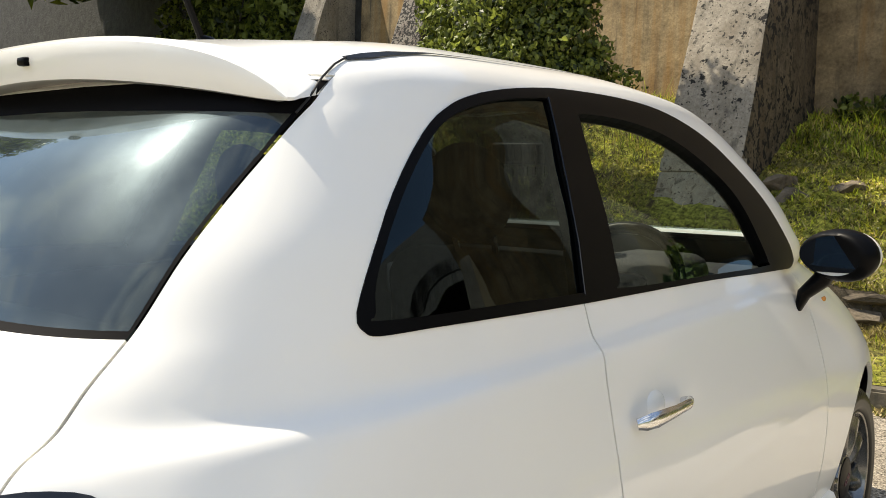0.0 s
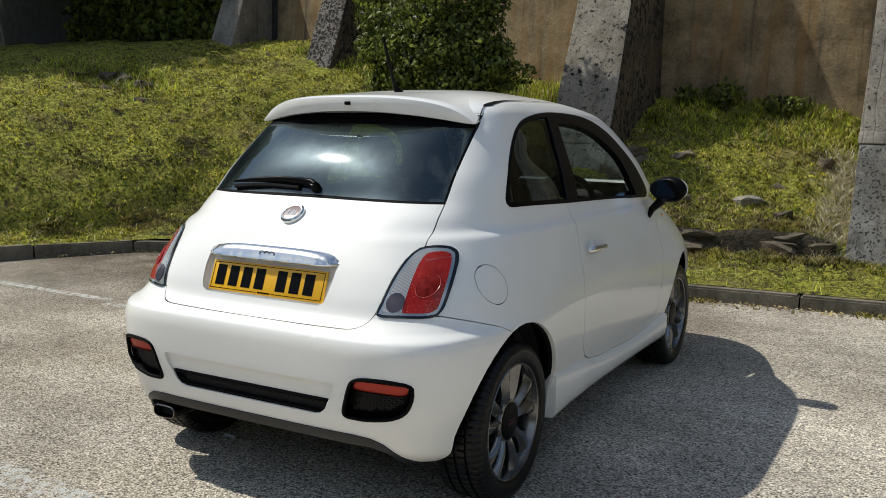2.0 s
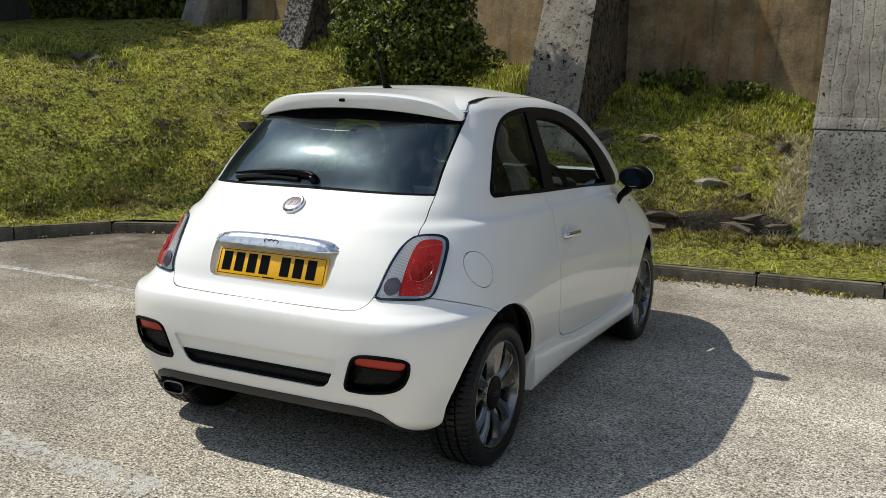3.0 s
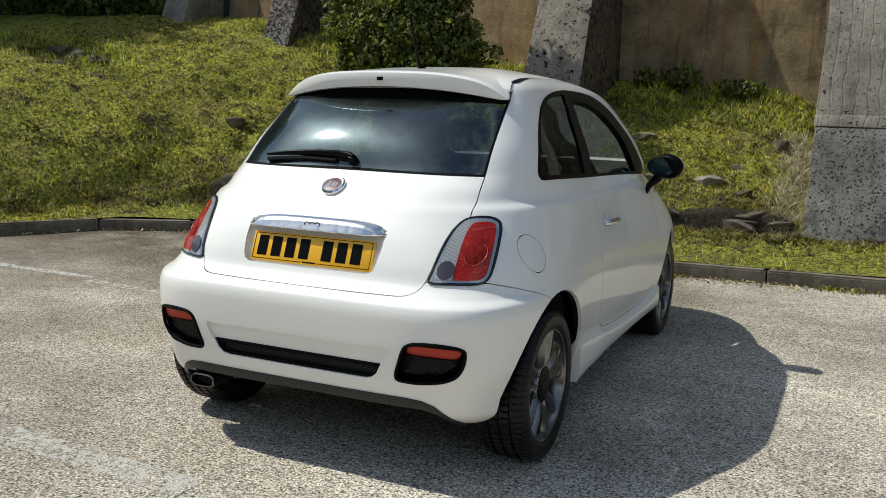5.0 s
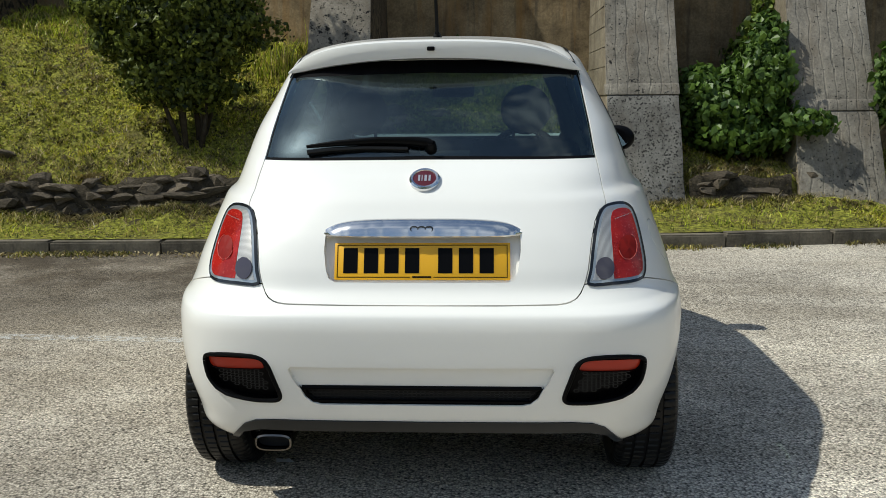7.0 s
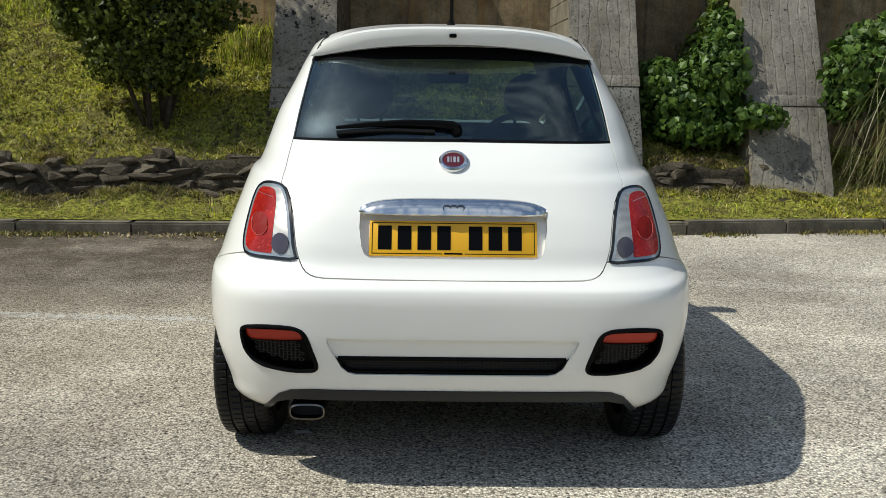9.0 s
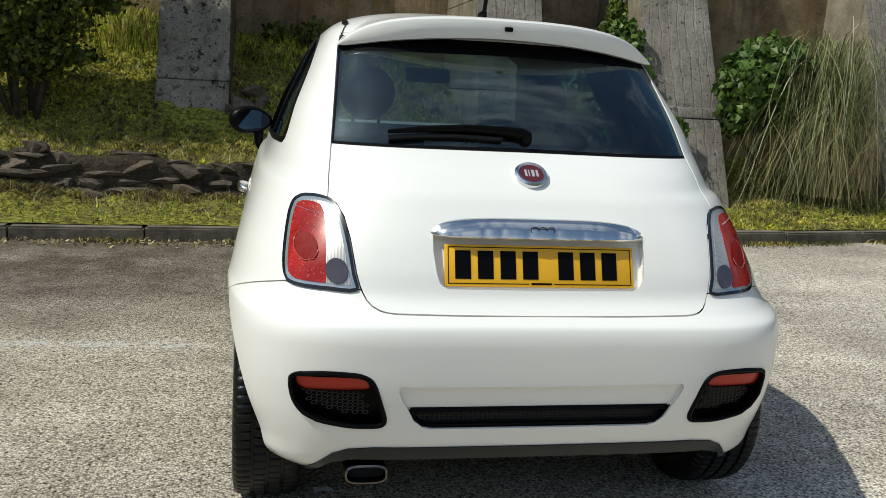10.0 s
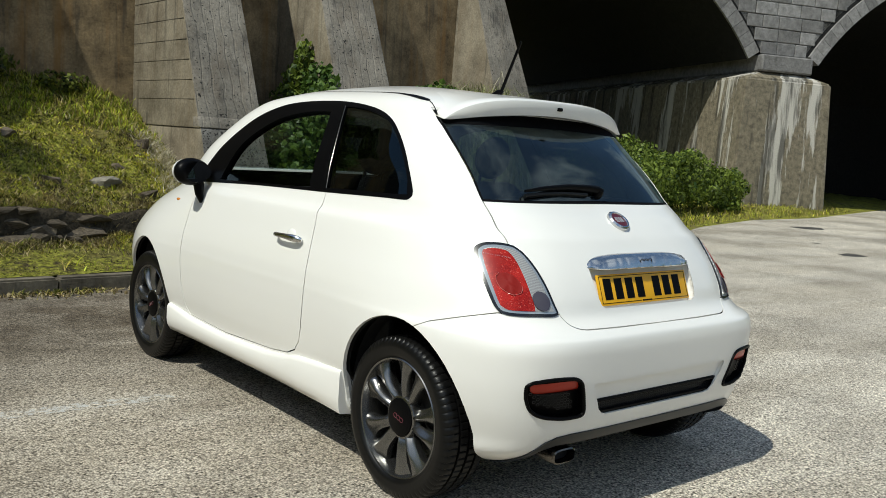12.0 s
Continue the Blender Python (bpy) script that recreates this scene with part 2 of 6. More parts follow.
# dark masonry, its colour lowered further for the shade there
SHADED_DARK_STONE = masonry("shaded_dark_stone", (0.018, 0.019, 0.020), (0.065, 0.066, 0.064), 0, 5)
WALL_CONCRETE = concrete("wall_concrete", (0.33, 0.245, 0.140), (0.085, 0.062, 0.036), (0.26, 0.142, 0.048), 0.0, 0.0, 0.75)
FLANK_CONCRETE = concrete("flank_concrete", (0.31, 0.27, 0.20), (0.14, 0.118, 0.085), (0.19, 0.14, 0.085), 0.0, 0.0, 0.4)
# darker flank tone, with brown streaks and black lichen
DARK_FLANK = concrete("dark_flank_concrete", (0.15, 0.12, 0.085), (0.035, 0.029, 0.022), (0.10, 0.07, 0.042), 0.52, 0.0, 0.6, 0.3)
KERB_STONE = concrete("kerb_concrete", (0.20, 0.175, 0.132), (0.065, 0.055, 0.040), (0.06, 0.055, 0.04), 0.0, 0.0, 0.5)
PIER_STONE = masonry("pier_concrete", (0.09, 0.078, 0.056), (0.27, 0.232, 0.165), 0.535)
VIADUCT_STONE = masonry("viaduct_stone", (0.13, 0.125, 0.12), (0.30, 0.29, 0.28))
# near-black colour carries the deep shade inside the arches
ARCH_SHADE_STONE = masonry("arch_shade_stone", (0.008, 0.008, 0.008), (0.022, 0.021, 0.020))
BRICK_ORANGE = masonry("orange_brick", (0.36, 0.12, 0.05), (0.45, 0.17, 0.08))
WHITE_FRAME = mat("white_render", (0.7, 0.7, 0.7), 0.6)
ROCK = masonry("field_stone", (0.05, 0.041, 0.030), (0.20, 0.162, 0.118), 0, 11)
SOIL = make_soil()
GRASS = leaf_mat("grass_blades", (0.185, 0.205, 0.028), (0.60, 0.61, 0.080), (0.50, 0.42, 0.18), 0.62, 2.2, patchy=True)
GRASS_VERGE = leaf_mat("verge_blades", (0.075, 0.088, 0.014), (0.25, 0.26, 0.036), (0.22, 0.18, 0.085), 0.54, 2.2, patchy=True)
GRASS_LUSH = leaf_mat("lush_grass", (0.20, 0.27, 0.028), (0.56, 0.64, 0.070), patchy=True)
STRAW = leaf_mat("straw", (0.20, 0.15, 0.07), (0.47, 0.38, 0.19), through=0.25)
PALE_STRAW = leaf_mat("pale_straw", (0.42, 0.38, 0.26), (0.60, 0.55, 0.40), through=0.25)
SHRUB = leaf_mat("shrub_leaves", (0.014, 0.027, 0.008), (0.20, 0.235, 0.046), through=0.52)
IVY = leaf_mat("ivy_leaves", (0.034, 0.072, 0.013), (0.11, 0.18, 0.032), through=0.3)
BRAMBLE = leaf_mat("bramble_leaves", (0.03, 0.062, 0.010), (0.20, 0.26, 0.042), through=0.38)
PAMPAS = leaf_mat("pampas_blades", (0.035, 0.046, 0.016), (0.27, 0.285, 0.11), through=0.25)
BARK = surface("bark", [(0.3, (0.03, 0.024, 0.018)), (0.7, (0.08, 0.065, 0.05))], 18, 0.9)
PAINT = mat("white_paint", (0.87, 0.855, 0.81), 0.25)
BLACK = mat("black_plastic", (0.002, 0.002, 0.0024), 0.38, spec=0.08)
RUBBER = mat("rubber", (0.0045, 0.0044, 0.0043), 0.38, spec=0.26)


def thin_glass(name, tint, dust=0.0, sheen=0.09):
    """A pane: tinted and see-through, with a mirror-like sheen by Fresnel and a film of dust."""
    m = bpy.data.materials.new(name)
    m.use_nodes = True
    t = m.node_tree
    t.nodes.clear()
    out = t.nodes.new("ShaderNodeOutputMaterial")
    tr, gl, fr, mx, pw, sc = (t.nodes.new(k) for k in ("ShaderNodeBsdfTransparent", "ShaderNodeBsdfGlossy", "ShaderNodeLayerWeight", "ShaderNodeMixShader", "ShaderNodeMath", "ShaderNodeMath"))
    tr.inputs["Color"].default_value = (*tint, 1)
    gl.inputs["Roughness"].default_value = 0.012
    gl.inputs["Color"].default_value = (0.80, 0.97, 1.0, 1)
    fr.inputs["Blend"].default_value = 0.5
    pw.operation, sc.operation = "POWER", "MULTIPLY_ADD"
    pw.inputs[1].default_value = 4.5
    sc.inputs[1].default_value, sc.inputs[2].default_value = 0.84, sheen
    t.links.new(fr.outputs["Facing"], pw.inputs[0])
    t.links.new(pw.outputs[0], sc.inputs[0])
    t.links.new(sc.outputs[0], mx.inputs[0])
    t.links.new(tr.outputs[0], mx.inputs[1])
    t.links.new(gl.outputs[0], mx.inputs[2])
    last = mx
    if dust:
        v = coords(m)
        haze, film = t.nodes.new("ShaderNodeBsdfGlossy"), t.nodes.new("ShaderNodeBsdfDiffuse")
        haze.inputs["Roughness"].default_value = 0.36
        haze.inputs["Color"].default_value = (0.62, 0.82, 0.95, 1)
        film.inputs["Color"].default_value = (0.36, 0.42, 0.46, 1)
        m1, m2 = t.nodes.new("ShaderNodeMixShader"), t.nodes.new("ShaderNodeMixShader")
        m1.inputs[0].default_value = 0.12
        near, both = t.nodes.new("ShaderNodeBsdfGlossy"), t.nodes.new("ShaderNodeMixShader")
        near.inputs["Roughness"].default_value = 0.11
        both.inputs[0].default_value = 0.30
        t.links.new(haze.outputs[0], both.inputs[1])
        t.links.new(near.outputs[0], both.inputs[2])
        t.links.new(both.outputs[0], m1.inputs[1])
        t.links.new(film.outputs[0], m1.inputs[2])
        f = ramp(m, noise_at(m, v, 5, 5, 0.65), [(0.3, (dust * 0.5,) * 3), (0.7, (dust * 1.5,) * 3)])
        t.links.new(f, m2.inputs[0])
        t.links.new(mx.outputs[0], m2.inputs[1])
        t.links.new(m1.outputs[0], m2.inputs[2])
        last = m2
    t.links.new(last.outputs[0], out.inputs[0])
    return m


GLASS_DARK = thin_glass("tinted_glass", (0.18, 0.26, 0.265), 0.030, 0.065)
GLASS_SIDE = thin_glass("side_glass", (0.085, 0.10, 0.10), 0.0, 0.035)
GLASS_CLEAR = thin_glass("clear_glass", (0.80, 0.84, 0.81), 0.0, 0.025)
GLOSS_BLACK = mat("gloss_black", (0.012, 0.014, 0.018), 0.12)
LAMP_SILVER = mat("lamp_silver", (0.38, 0.42, 0.45), 0.08, 0.5)


def make_lens(name, a, b, glint, ribs):
    """Moulded lamp plastic under a glossy coat: sparkle on fine prisms, or bright crests on upright ribs, put into the
    colour.
    """
    m = mat(name, a, 0.25)
    v = coords(m)
    soft = ramp(m, noise_at(m, v, 11, 2), [(0.35, (0, 0, 0)), (0.65, (1, 1, 1))])
    if ribs:
        w = m.node_tree.nodes.new("ShaderNodeTexWave")
        w.bands_direction = "X"
        w.inputs["Scale"].default_value = 88
        w.inputs["Distortion"].default_value = 0.6
        wire(m, v, w.inputs["Vector"])
        col = ramp(m, w.outputs["Fac"], [(0.1, a), (0.6, b), (0.95, glint)])
        height = w.outputs["Fac"]
    else:
        cells = m.node_tree.nodes.new("ShaderNodeTexVoronoi")
        cells.inputs["Scale"].default_value = 330
        wire(m, v, cells.inputs["Vector"])
        sep = m.node_tree.nodes.new("ShaderNodeSeparateColor")
        wire(m, cells.outputs["Color"], sep.inputs[0])
        col = mix(m, 0.55, ramp(m, sep.outputs[0], [(0.1, a), (0.93, b), (0.995, glint)]), mix(m, soft, a, b))
        height = cells.outputs["Distance"]
    wire(m, col, bsdf(m).inputs["Base Color"])
    wire(m, bump(m, height, 0.03, 0.001), bsdf(m).inputs["Normal"])
    bsdf(m).inputs["Coat Weight"].default_value = 0.35
    bsdf(m).inputs["Specular IOR Level"].default_value = 0.2
    bsdf(m).inputs["Coat Roughness"].default_value = 0.02
    return m


LENS_RED = make_lens("red_lens", (0.20, 0.004, 0.003), (0.50, 0.020, 0.012), (0.80, 0.20, 0.15), False)
LENS_RIBBED = make_lens("ribbed_lens", (0.30, 0.29, 0.27), (0.46, 0.445, 0.415), (0.70, 0.68, 0.645), True)
bsdf(LENS_RIBBED).inputs["Metallic"].default_value = 0.5
LENS_DISC = mat("red_disc", (0.22, 0.010, 0.008), 0.6, spec=0.15)
LENS_CLEAR = mat("clear_lens", (0.62, 0.62, 0.62), 0.10, 0.6)
LENS_GREY = mat("grey_lens", (0.06, 0.055, 0.075), 0.08)
CHROME = mat("chrome", (0.70, 0.70, 0.70), 0.2, 1.0)
for _m in (PAINT,):
    bsdf(_m).inputs["Coat Weight"].default_value = 0.8
    bsdf(_m).inputs["Coat Roughness"].default_value = 0.03
    bsdf(_m).inputs["Roughness"].default_value = 0.4
LENS_RED_DULL = mat("red_reflector", (0.48, 0.028, 0.008), 0.3)
PLATE_YELLOW = mat("plate_yellow", (0.80, 0.42, 0.012), 0.35)
BADGE_RED = mat("badge_red", (0.085, 0.010, 0.018), 0.3)
MIRROR = mat("mirror_silver", (0.62, 0.64, 0.66), 0.02, 1.0)


def worn_line(name, keep):
    m = ASPHALT.copy()
    m.name = name
    col = bsdf(m).inputs["Base Color"].links[0].from_socket
    v = coords(m)
    fac = ramp(m, noise_at(m, v, 30, 6, 0.7), [(keep, (0, 0, 0)), (keep + 0.12, (1, 1, 1))])
    wire(m, mix(m, fac, col, (0.52, 0.51, 0.48)), bsdf(m).inputs["Base Color"])
    return m


LINE_PAINT = worn_line("line_paint", 0.42)
LINE_FAINT = worn_line("faint_line_paint", 0.47)


# ---- shared shapes ----
def tube(path, radii, seg=12, squash=1.0, up=(0, 0, 1), bm=None, power=1.0, caps=True):
    """A swept tube: radii along the path (one number or (across, along up))."""
    bm = bm or bmesh.new()
    rings = []
    path = [Vector(p) for p in path]
    for i, p in enumerate(path):
        d = (path[min(i + 1, len(path) - 1)] - path[max(i - 1, 0)]).normalized()
        u = Vector(up)
        side = d.cross(u)
        if side.length < 1e-4:
            side = d.cross(Vector((1, 0, 0)))
        side.normalize()
        u = side.cross(d)
        r = radii[i] if isinstance(radii, (list, tuple)) else radii
        ra, rb = r if isinstance(r, (list, tuple)) else (r, r * squash)
        ring = []
        for k in range(seg):
            a = 2 * math.pi * k / seg
            c, s = math.cos(a), math.sin(a)
            c, s = math.copysign(abs(c) ** power, c), math.copysign(abs(s) ** power, s)
            ring.append(bm.verts.new(p + side * ra * c + u * rb * s))
        rings.append(ring)
    for a, b in zip(rings, rings[1:]):
        for k in range(seg):
            bm.faces.new((a[k], a[(k + 1) % seg], b[(k + 1) % seg], b[k]))
    if caps:
        bm.faces.new(list(reversed(rings[0])))
        bm.faces.new(rings[-1])
    return bm


def lathe(profile, seg=64, bm=None, closed=False, wave=None):
    """Turns (x, r) pairs round the x axis."""
    bm = bm or bmesh.new()
    rings = []
    for j, (x, r) in enumerate(profile):
        rings.append([bm.verts.new((x, (r - (wave(j, k) if wave else 0)) * math.cos(2 * math.pi * k / seg), (r - (wave(j, k) if wave else 0)) * math.sin(2 * math.pi * k / seg))) for k in range(seg)])
    for a, b in zip(rings, rings[1:]):
        for k in range(seg):
            bm.faces.new((a[k], a[(k + 1) % seg], b[(k + 1) % seg], b[k]))
    bmesh.ops.recalc_face_normals(bm, faces=bm.faces[:])
    return bm


# ---- the lie of the land ----
def lerp_table(table, v):
    xs = [r[0] for r in table]
    return float(np.interp(v, xs, [r[1] for r in table]))


KERB = [(-30, -26), (-9.5, -6.0), (-7.2, -1.2), (-6.0, 1.6), (-5.55, 2.8), (-5.0, 3.75), (-4.2, 4.0), (-3, 4.0), (0, 4.15), (2, 4.3), (4, 4.6), (6, 5.0), (7.5, 5.3), (12, 7.3), (15.7, 8.4), (19.1, 8.7), (26, 10.5), (40, 14.0)]
KERB_END = 7.45
WALL = [(-30, 13.8), (-14, 10.6), (-8.3, 9.46), (-1.5, 8.1), (2, 7.9), (7.2, 8.3)]
BACK = WALL + [(7.6, 9.5), (9, 16.0), (40, 24.0)]
TOP = [(-14, 3.0), (-8, 2.75), (-5, 2.35), (-3, 2.0), (-1, 1.72), (0.8, 1.62), (1.8, 1.2), (2.6, 1.0), (3.3, 0.9), (4.5, 0.6), (7.3, 0.35), (9, 0.25), (40, 0.2)]
STEP = [(-14, 0.0), (-5.6, 0.04), (-4.6, 0.30), (-3, 0.34), (-0.6, 0.32), (0.1, 0.22), (1.3, 0.19), (1.5, 0.21), (2.1, 0.22), (2.3, 0.30), (3.2, 0.28), (3.5, 0.05), (12, 0.0)]
EDGE = [(-14, 1.3), (-6, 1.2), (-2, 1.15), (0, 1.38), (1.3, 1.5), (2.5, 1.6), (4, 1.6), (12, 1.6)]


def kerb_y(x):
    return lerp_table(KERB, x)


def wall_y(x):
    return lerp_table(BACK, x)


def edge_d(x):
    """How far behind the kerb the stone edging stands."""
    return lerp_table(EDGE, x) + 0.06 * math.sin(x * 1.7)


def road_z(y):
    """The asphalt falls slightly away from the kerb."""
    return float(np.interp(y, (1.95, 4.05), (-0.025, 0.0)))


def land(x, y):
    """Height of the verge and the grass bank."""
    k, w = kerb_y(x), wall_y(x)
    d = y - k
    low = 0.105 if x < KERB_END else 0.02
    if d < 0:
        return low
    verge = low + 0.06 * min(d, 1.2)
    s, e = lerp_table(STEP, x), edge_d(x)
    top = lerp_table(TOP, x)
    u = min(max((d - e - 0.2) / max(w - k - e - 0.2, 0.5), 0), 1)
    h = verge + s * min(max((d - e) / 0.09, 0), 1) + (top - verge - s) * u**0.85
    h -= 0.20 * math.exp(-((x + 7.9) ** 2) / 0.22 - (y - 5.55) ** 2 / 0.10)  # hollow with stones
    return h + (0.075 * noise.noise((x * 1.3, y * 1.3, 0)) + 0.03 * noise.noise((x * 2.7, y * 2.7, 6))) * min(d, 1) + (0.046 * noise.noise((x * 5, y * 5, 3)) + 0.034 * noise.noise((x * 11, y * 11, 5))) * min(d, 1)


def mesh_ob(name, bm, material, parent=None, smooth=True, label=""):
    me = bpy.data.meshes.new(name)
    bm.to_mesh(me)
    bm.free()
    if material:
        for mm in (material if isinstance(material, (list, tuple)) else [material]):
            me.materials.append(mm)
    if smooth:
        me.shade_smooth()
    ob = new(name, me)
    if parent:
        ob.parent = parent
    if label:
        tagged(ob, label)
    return ob


def part(name, bm, material, parent, label="", smooth=False):
    return mesh_ob(name, bm, material, parent, smooth, label)


def grid_mesh(name, xs, ys, fz, material):
    nx, ny = len(xs), len(ys)
    verts = [(x, y, fz(x, y)) for y in ys for x in xs]
    faces = [(j * nx + i, j * nx + i + 1, (j + 1) * nx + i + 1, (j + 1) * nx + i) for j in range(ny - 1) for i in range(nx - 1)]
    me = bpy.data.meshes.new(name)
    me.from_pydata(verts, [], faces)
    me.materials.append(material)
    me.shade_smooth()
    return new(name, me)


ground = grid_mesh("ground", np.linspace(-600, 600, 3), np.linspace(-600, 600, 3), lambda x, y: -0.03, SOIL)
tagged(ground, "grassy ground far around the car park", "ground", kind="structure")
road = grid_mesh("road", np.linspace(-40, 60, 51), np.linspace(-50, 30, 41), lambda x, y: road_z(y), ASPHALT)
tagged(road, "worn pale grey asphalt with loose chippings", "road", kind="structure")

# the bank: strips that follow the kerb and the wall
_cols = np.concatenate([np.arange(-24, -10, 0.5), np.arange(-10, 4, 0.05), np.arange(4, 8.01, 0.1), np.arange(8.25, 40, 0.5)])
_bm = bmesh.new()
_rows = []
for _x in _cols:
    _k, _w = kerb_y(_x), wall_y(_x) + 0.4
    _o = 0.1 if _x < KERB_END else -0.05
    _rows.append([_bm.verts.new((_x, _k + _o + (_w - _k - _o) * _t, land(_x, _k + _o + (_w - _k - _o) * _t) if _t > 0 or _x < KERB_END else -0.01)) for _t in np.linspace(0, 1, 90)])
for _a, _b in zip(_rows, _rows[1:]):
    for _i in range(89):
        _bm.faces.new((_a[_i], _b[_i], _b[_i + 1], _a[_i + 1]))
bank = mesh_ob("bank", _bm, SOIL)
tagged(bank, "mown grass bank rising from the verge to the retaining wall", "bank", kind="structure")


def box_bm(x0, y0, z0, x1, y1, z1, bm=None):
    bm = bm or bmesh.new()
    v = [bm.verts.new(p) for p in ((x0, y0, z0), (x1, y0, z0), (x1, y1, z0), (x0, y1, z0), (x0, y0, z1), (x1, y0, z1), (x1, y1, z1), (x0, y1, z1))]
    for f in ((3, 2, 1, 0), (4, 5, 6, 7), (0, 1, 5, 4), (1, 2, 6, 5), (2, 3, 7, 6), (3, 0, 4, 7)):
        bm.faces.new([v[i] for i in f])
    return bm


def rounded_box_simple(lo, hi, r):
    bm = box_bm(*lo, *hi)
    bmesh.ops.bevel(bm, geom=bm.edges[:], offset=r, segments=1, affect="EDGES")
    return bm


# retaining wall: shade-deepened dark stone at its far end, stained concrete along the bank
def wall_run(name, line, material, label):
    bm = bmesh.new()
    for (x0, y0), (x1, y1) in zip(line, line[1:]):
        v = [bm.verts.new(p) for p in ((x0, y0, -0.2), (x1, y1, -0.2), (x1, y1 + 0.35, 7.5), (x0, y0 + 0.35, 7.5), (x0, y0 + 1.2, -0.2), (x1, y1 + 1.2, -0.2), (x1, y1 + 1.2, 7.5), (x0, y0 + 1.2, 7.5))]
        for f in ((0, 1, 2, 3), (5, 4, 7, 6), (3, 2, 6, 7), (4, 0, 3, 7), (1, 5, 6, 2)):
            bm.faces.new([v[i] for i in f])
    return tagged(mesh_ob(name, bm, material, smooth=False), label, "wall", kind="structure")


wall_run("wall_west", WALL[:3], SHADED_DARK_STONE, "dark shaded stone wall at the far end of the bank")
wall_run("wall_north", WALL[2:], WALL_CONCRETE, "tall brown-stained concrete retaining wall behind the bank")


def raked_block(x0, x1, y0, z0, z1, rake, back, taper=0.012):
    """A slab of a buttress between two heights, with a raked front and slightly worn edges."""
    bm = bmesh.new()
    y1 = y0 + (z1 - z0) * rake
    t = (z1 - z0) * taper
    v = [bm.verts.new(p) for p in ((x0, y0, z0), (x1, y0, z0), (x1, back, z0), (x0, back, z0), (x0 + t, y1, z1), (x1 - t, y1, z1), (x1 - t, max(back, y1 + 0.1), z1), (x0 + t, max(back, y1 + 0.1), z1))]
    for f in ((3, 2, 1, 0), (4, 5, 6, 7), (0, 1, 5, 4), (1, 2, 6, 5), (2, 3, 7, 6), (3, 0, 4, 7)):
        bm.faces.new([v[i] for i in f])
    bmesh.ops.bevel(bm, geom=bm.edges[:], offset=0.018, segments=2, profile=0.6, affect="EDGES")
    bmesh.ops.subdivide_edges(bm, edges=[e for e in bm.edges if e.calc_length() > 0.3], cuts=9, use_grid_fill=True)
    for q in bm.verts:
        d = noise.noise_vector(q.co * 2.3) * 0.010 + noise.noise_vector(q.co * 9) * 0.004
        q.co += Vector((d.x, d.y, 0))
    bmesh.ops.triangulate(bm, faces=[f for f in bm.faces if len(f.verts) > 4])
    bm.normal_update()
    # side faces take the flank material
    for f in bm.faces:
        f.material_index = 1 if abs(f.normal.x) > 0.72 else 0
    return bm


#            x0     x1    foot y  foot z  lift  look
BUTTRESS = [(-8.95, -8.45, 8.70, 2.85, 1.2, "raked grey concrete buttress half in shade"),
            (-6.42, -5.93, 8.00, 2.33, 1.3, "raked concrete buttress covered in black lichen"),
            (-1.76, -1.07, 6.25, 1.15, 0.02, "raked pale concrete buttress with black lichen spots"),
            (1.33, 2.08, 5.85, 0.38, 0.85, "raked board-marked concrete buttress with a joint band"),
            (3.22, 4.08, 6.00, 0.30, 0.75, "raked concrete buttress half covered by ivy"),
            (6.42, 7.28, 6.62, 0.30, 0.8, "raked concrete end buttress beside the arch")]
RAKE = 0.42
for _i, (_x0, _x1, _yf, _zf, _lift, _lab) in enumerate(BUTTRESS):
    _low = (BUTTRESS_CONCRETE, BLACKENED_CONCRETE, LICHEN_CONCRETE, ROUGH_CONCRETE, BUTTRESS_CONCRETE, ROUGH_CONCRETE)[_i]
    _high = (BUTTRESS_CONCRETE, BLACKENED_CONCRETE, LICHEN_CONCRETE, BUTTRESS_CONCRETE, BUTTRESS_CONCRETE, BUTTRESS_CONCRETE)[_i]
    _side = DARK_FLANK if _i in (1, 2) else FLANK_CONCRETE if _i > 2 else _low
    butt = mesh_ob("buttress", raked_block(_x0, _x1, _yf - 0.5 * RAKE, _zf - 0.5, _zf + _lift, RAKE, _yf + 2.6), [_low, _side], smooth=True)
    butt.data.set_sharp_from_angle(angle=radians(35))
    tagged(butt, _lab, "buttress", "buttresses along the wall")
    _z = _zf + _lift
    _y = _yf + _lift * RAKE
    _b1 = mesh_ob("joint_band", raked_block(_x0 + 0.003, _x1 - 0.003, _y - 0.008, _z + 0.004, _z + 0.116, RAKE, _y + 0.16), [_high, _high], butt, True)
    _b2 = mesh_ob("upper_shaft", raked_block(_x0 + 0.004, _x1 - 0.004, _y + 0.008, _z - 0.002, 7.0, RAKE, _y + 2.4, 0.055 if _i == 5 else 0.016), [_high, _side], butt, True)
    for _o in (_b1, _b2):
        _o.data.set_sharp_from_angle(angle=radians(35))

# pour joints on the flank of the banded buttress
_o = [ob for ob in bpy.data.objects if ob.name.startswith("buttress") and abs(ob.data.vertices[0].co.x - 1.7) < 0.5][0]
for _z in (1.52, 1.72, 1.93, 2.14, 2.36, 2.58, 2.80):
    _x, _y = 1.334 + (_z - 1.23) * 0.016, 5.85 + (_z - 0.38) * RAKE
    part("pour_joint", box_bm(_x - 0.006, _y + 0.03, _z, _x + 0.02, _y + 1.5, _z + 0.005), KERB_STONE, _o)

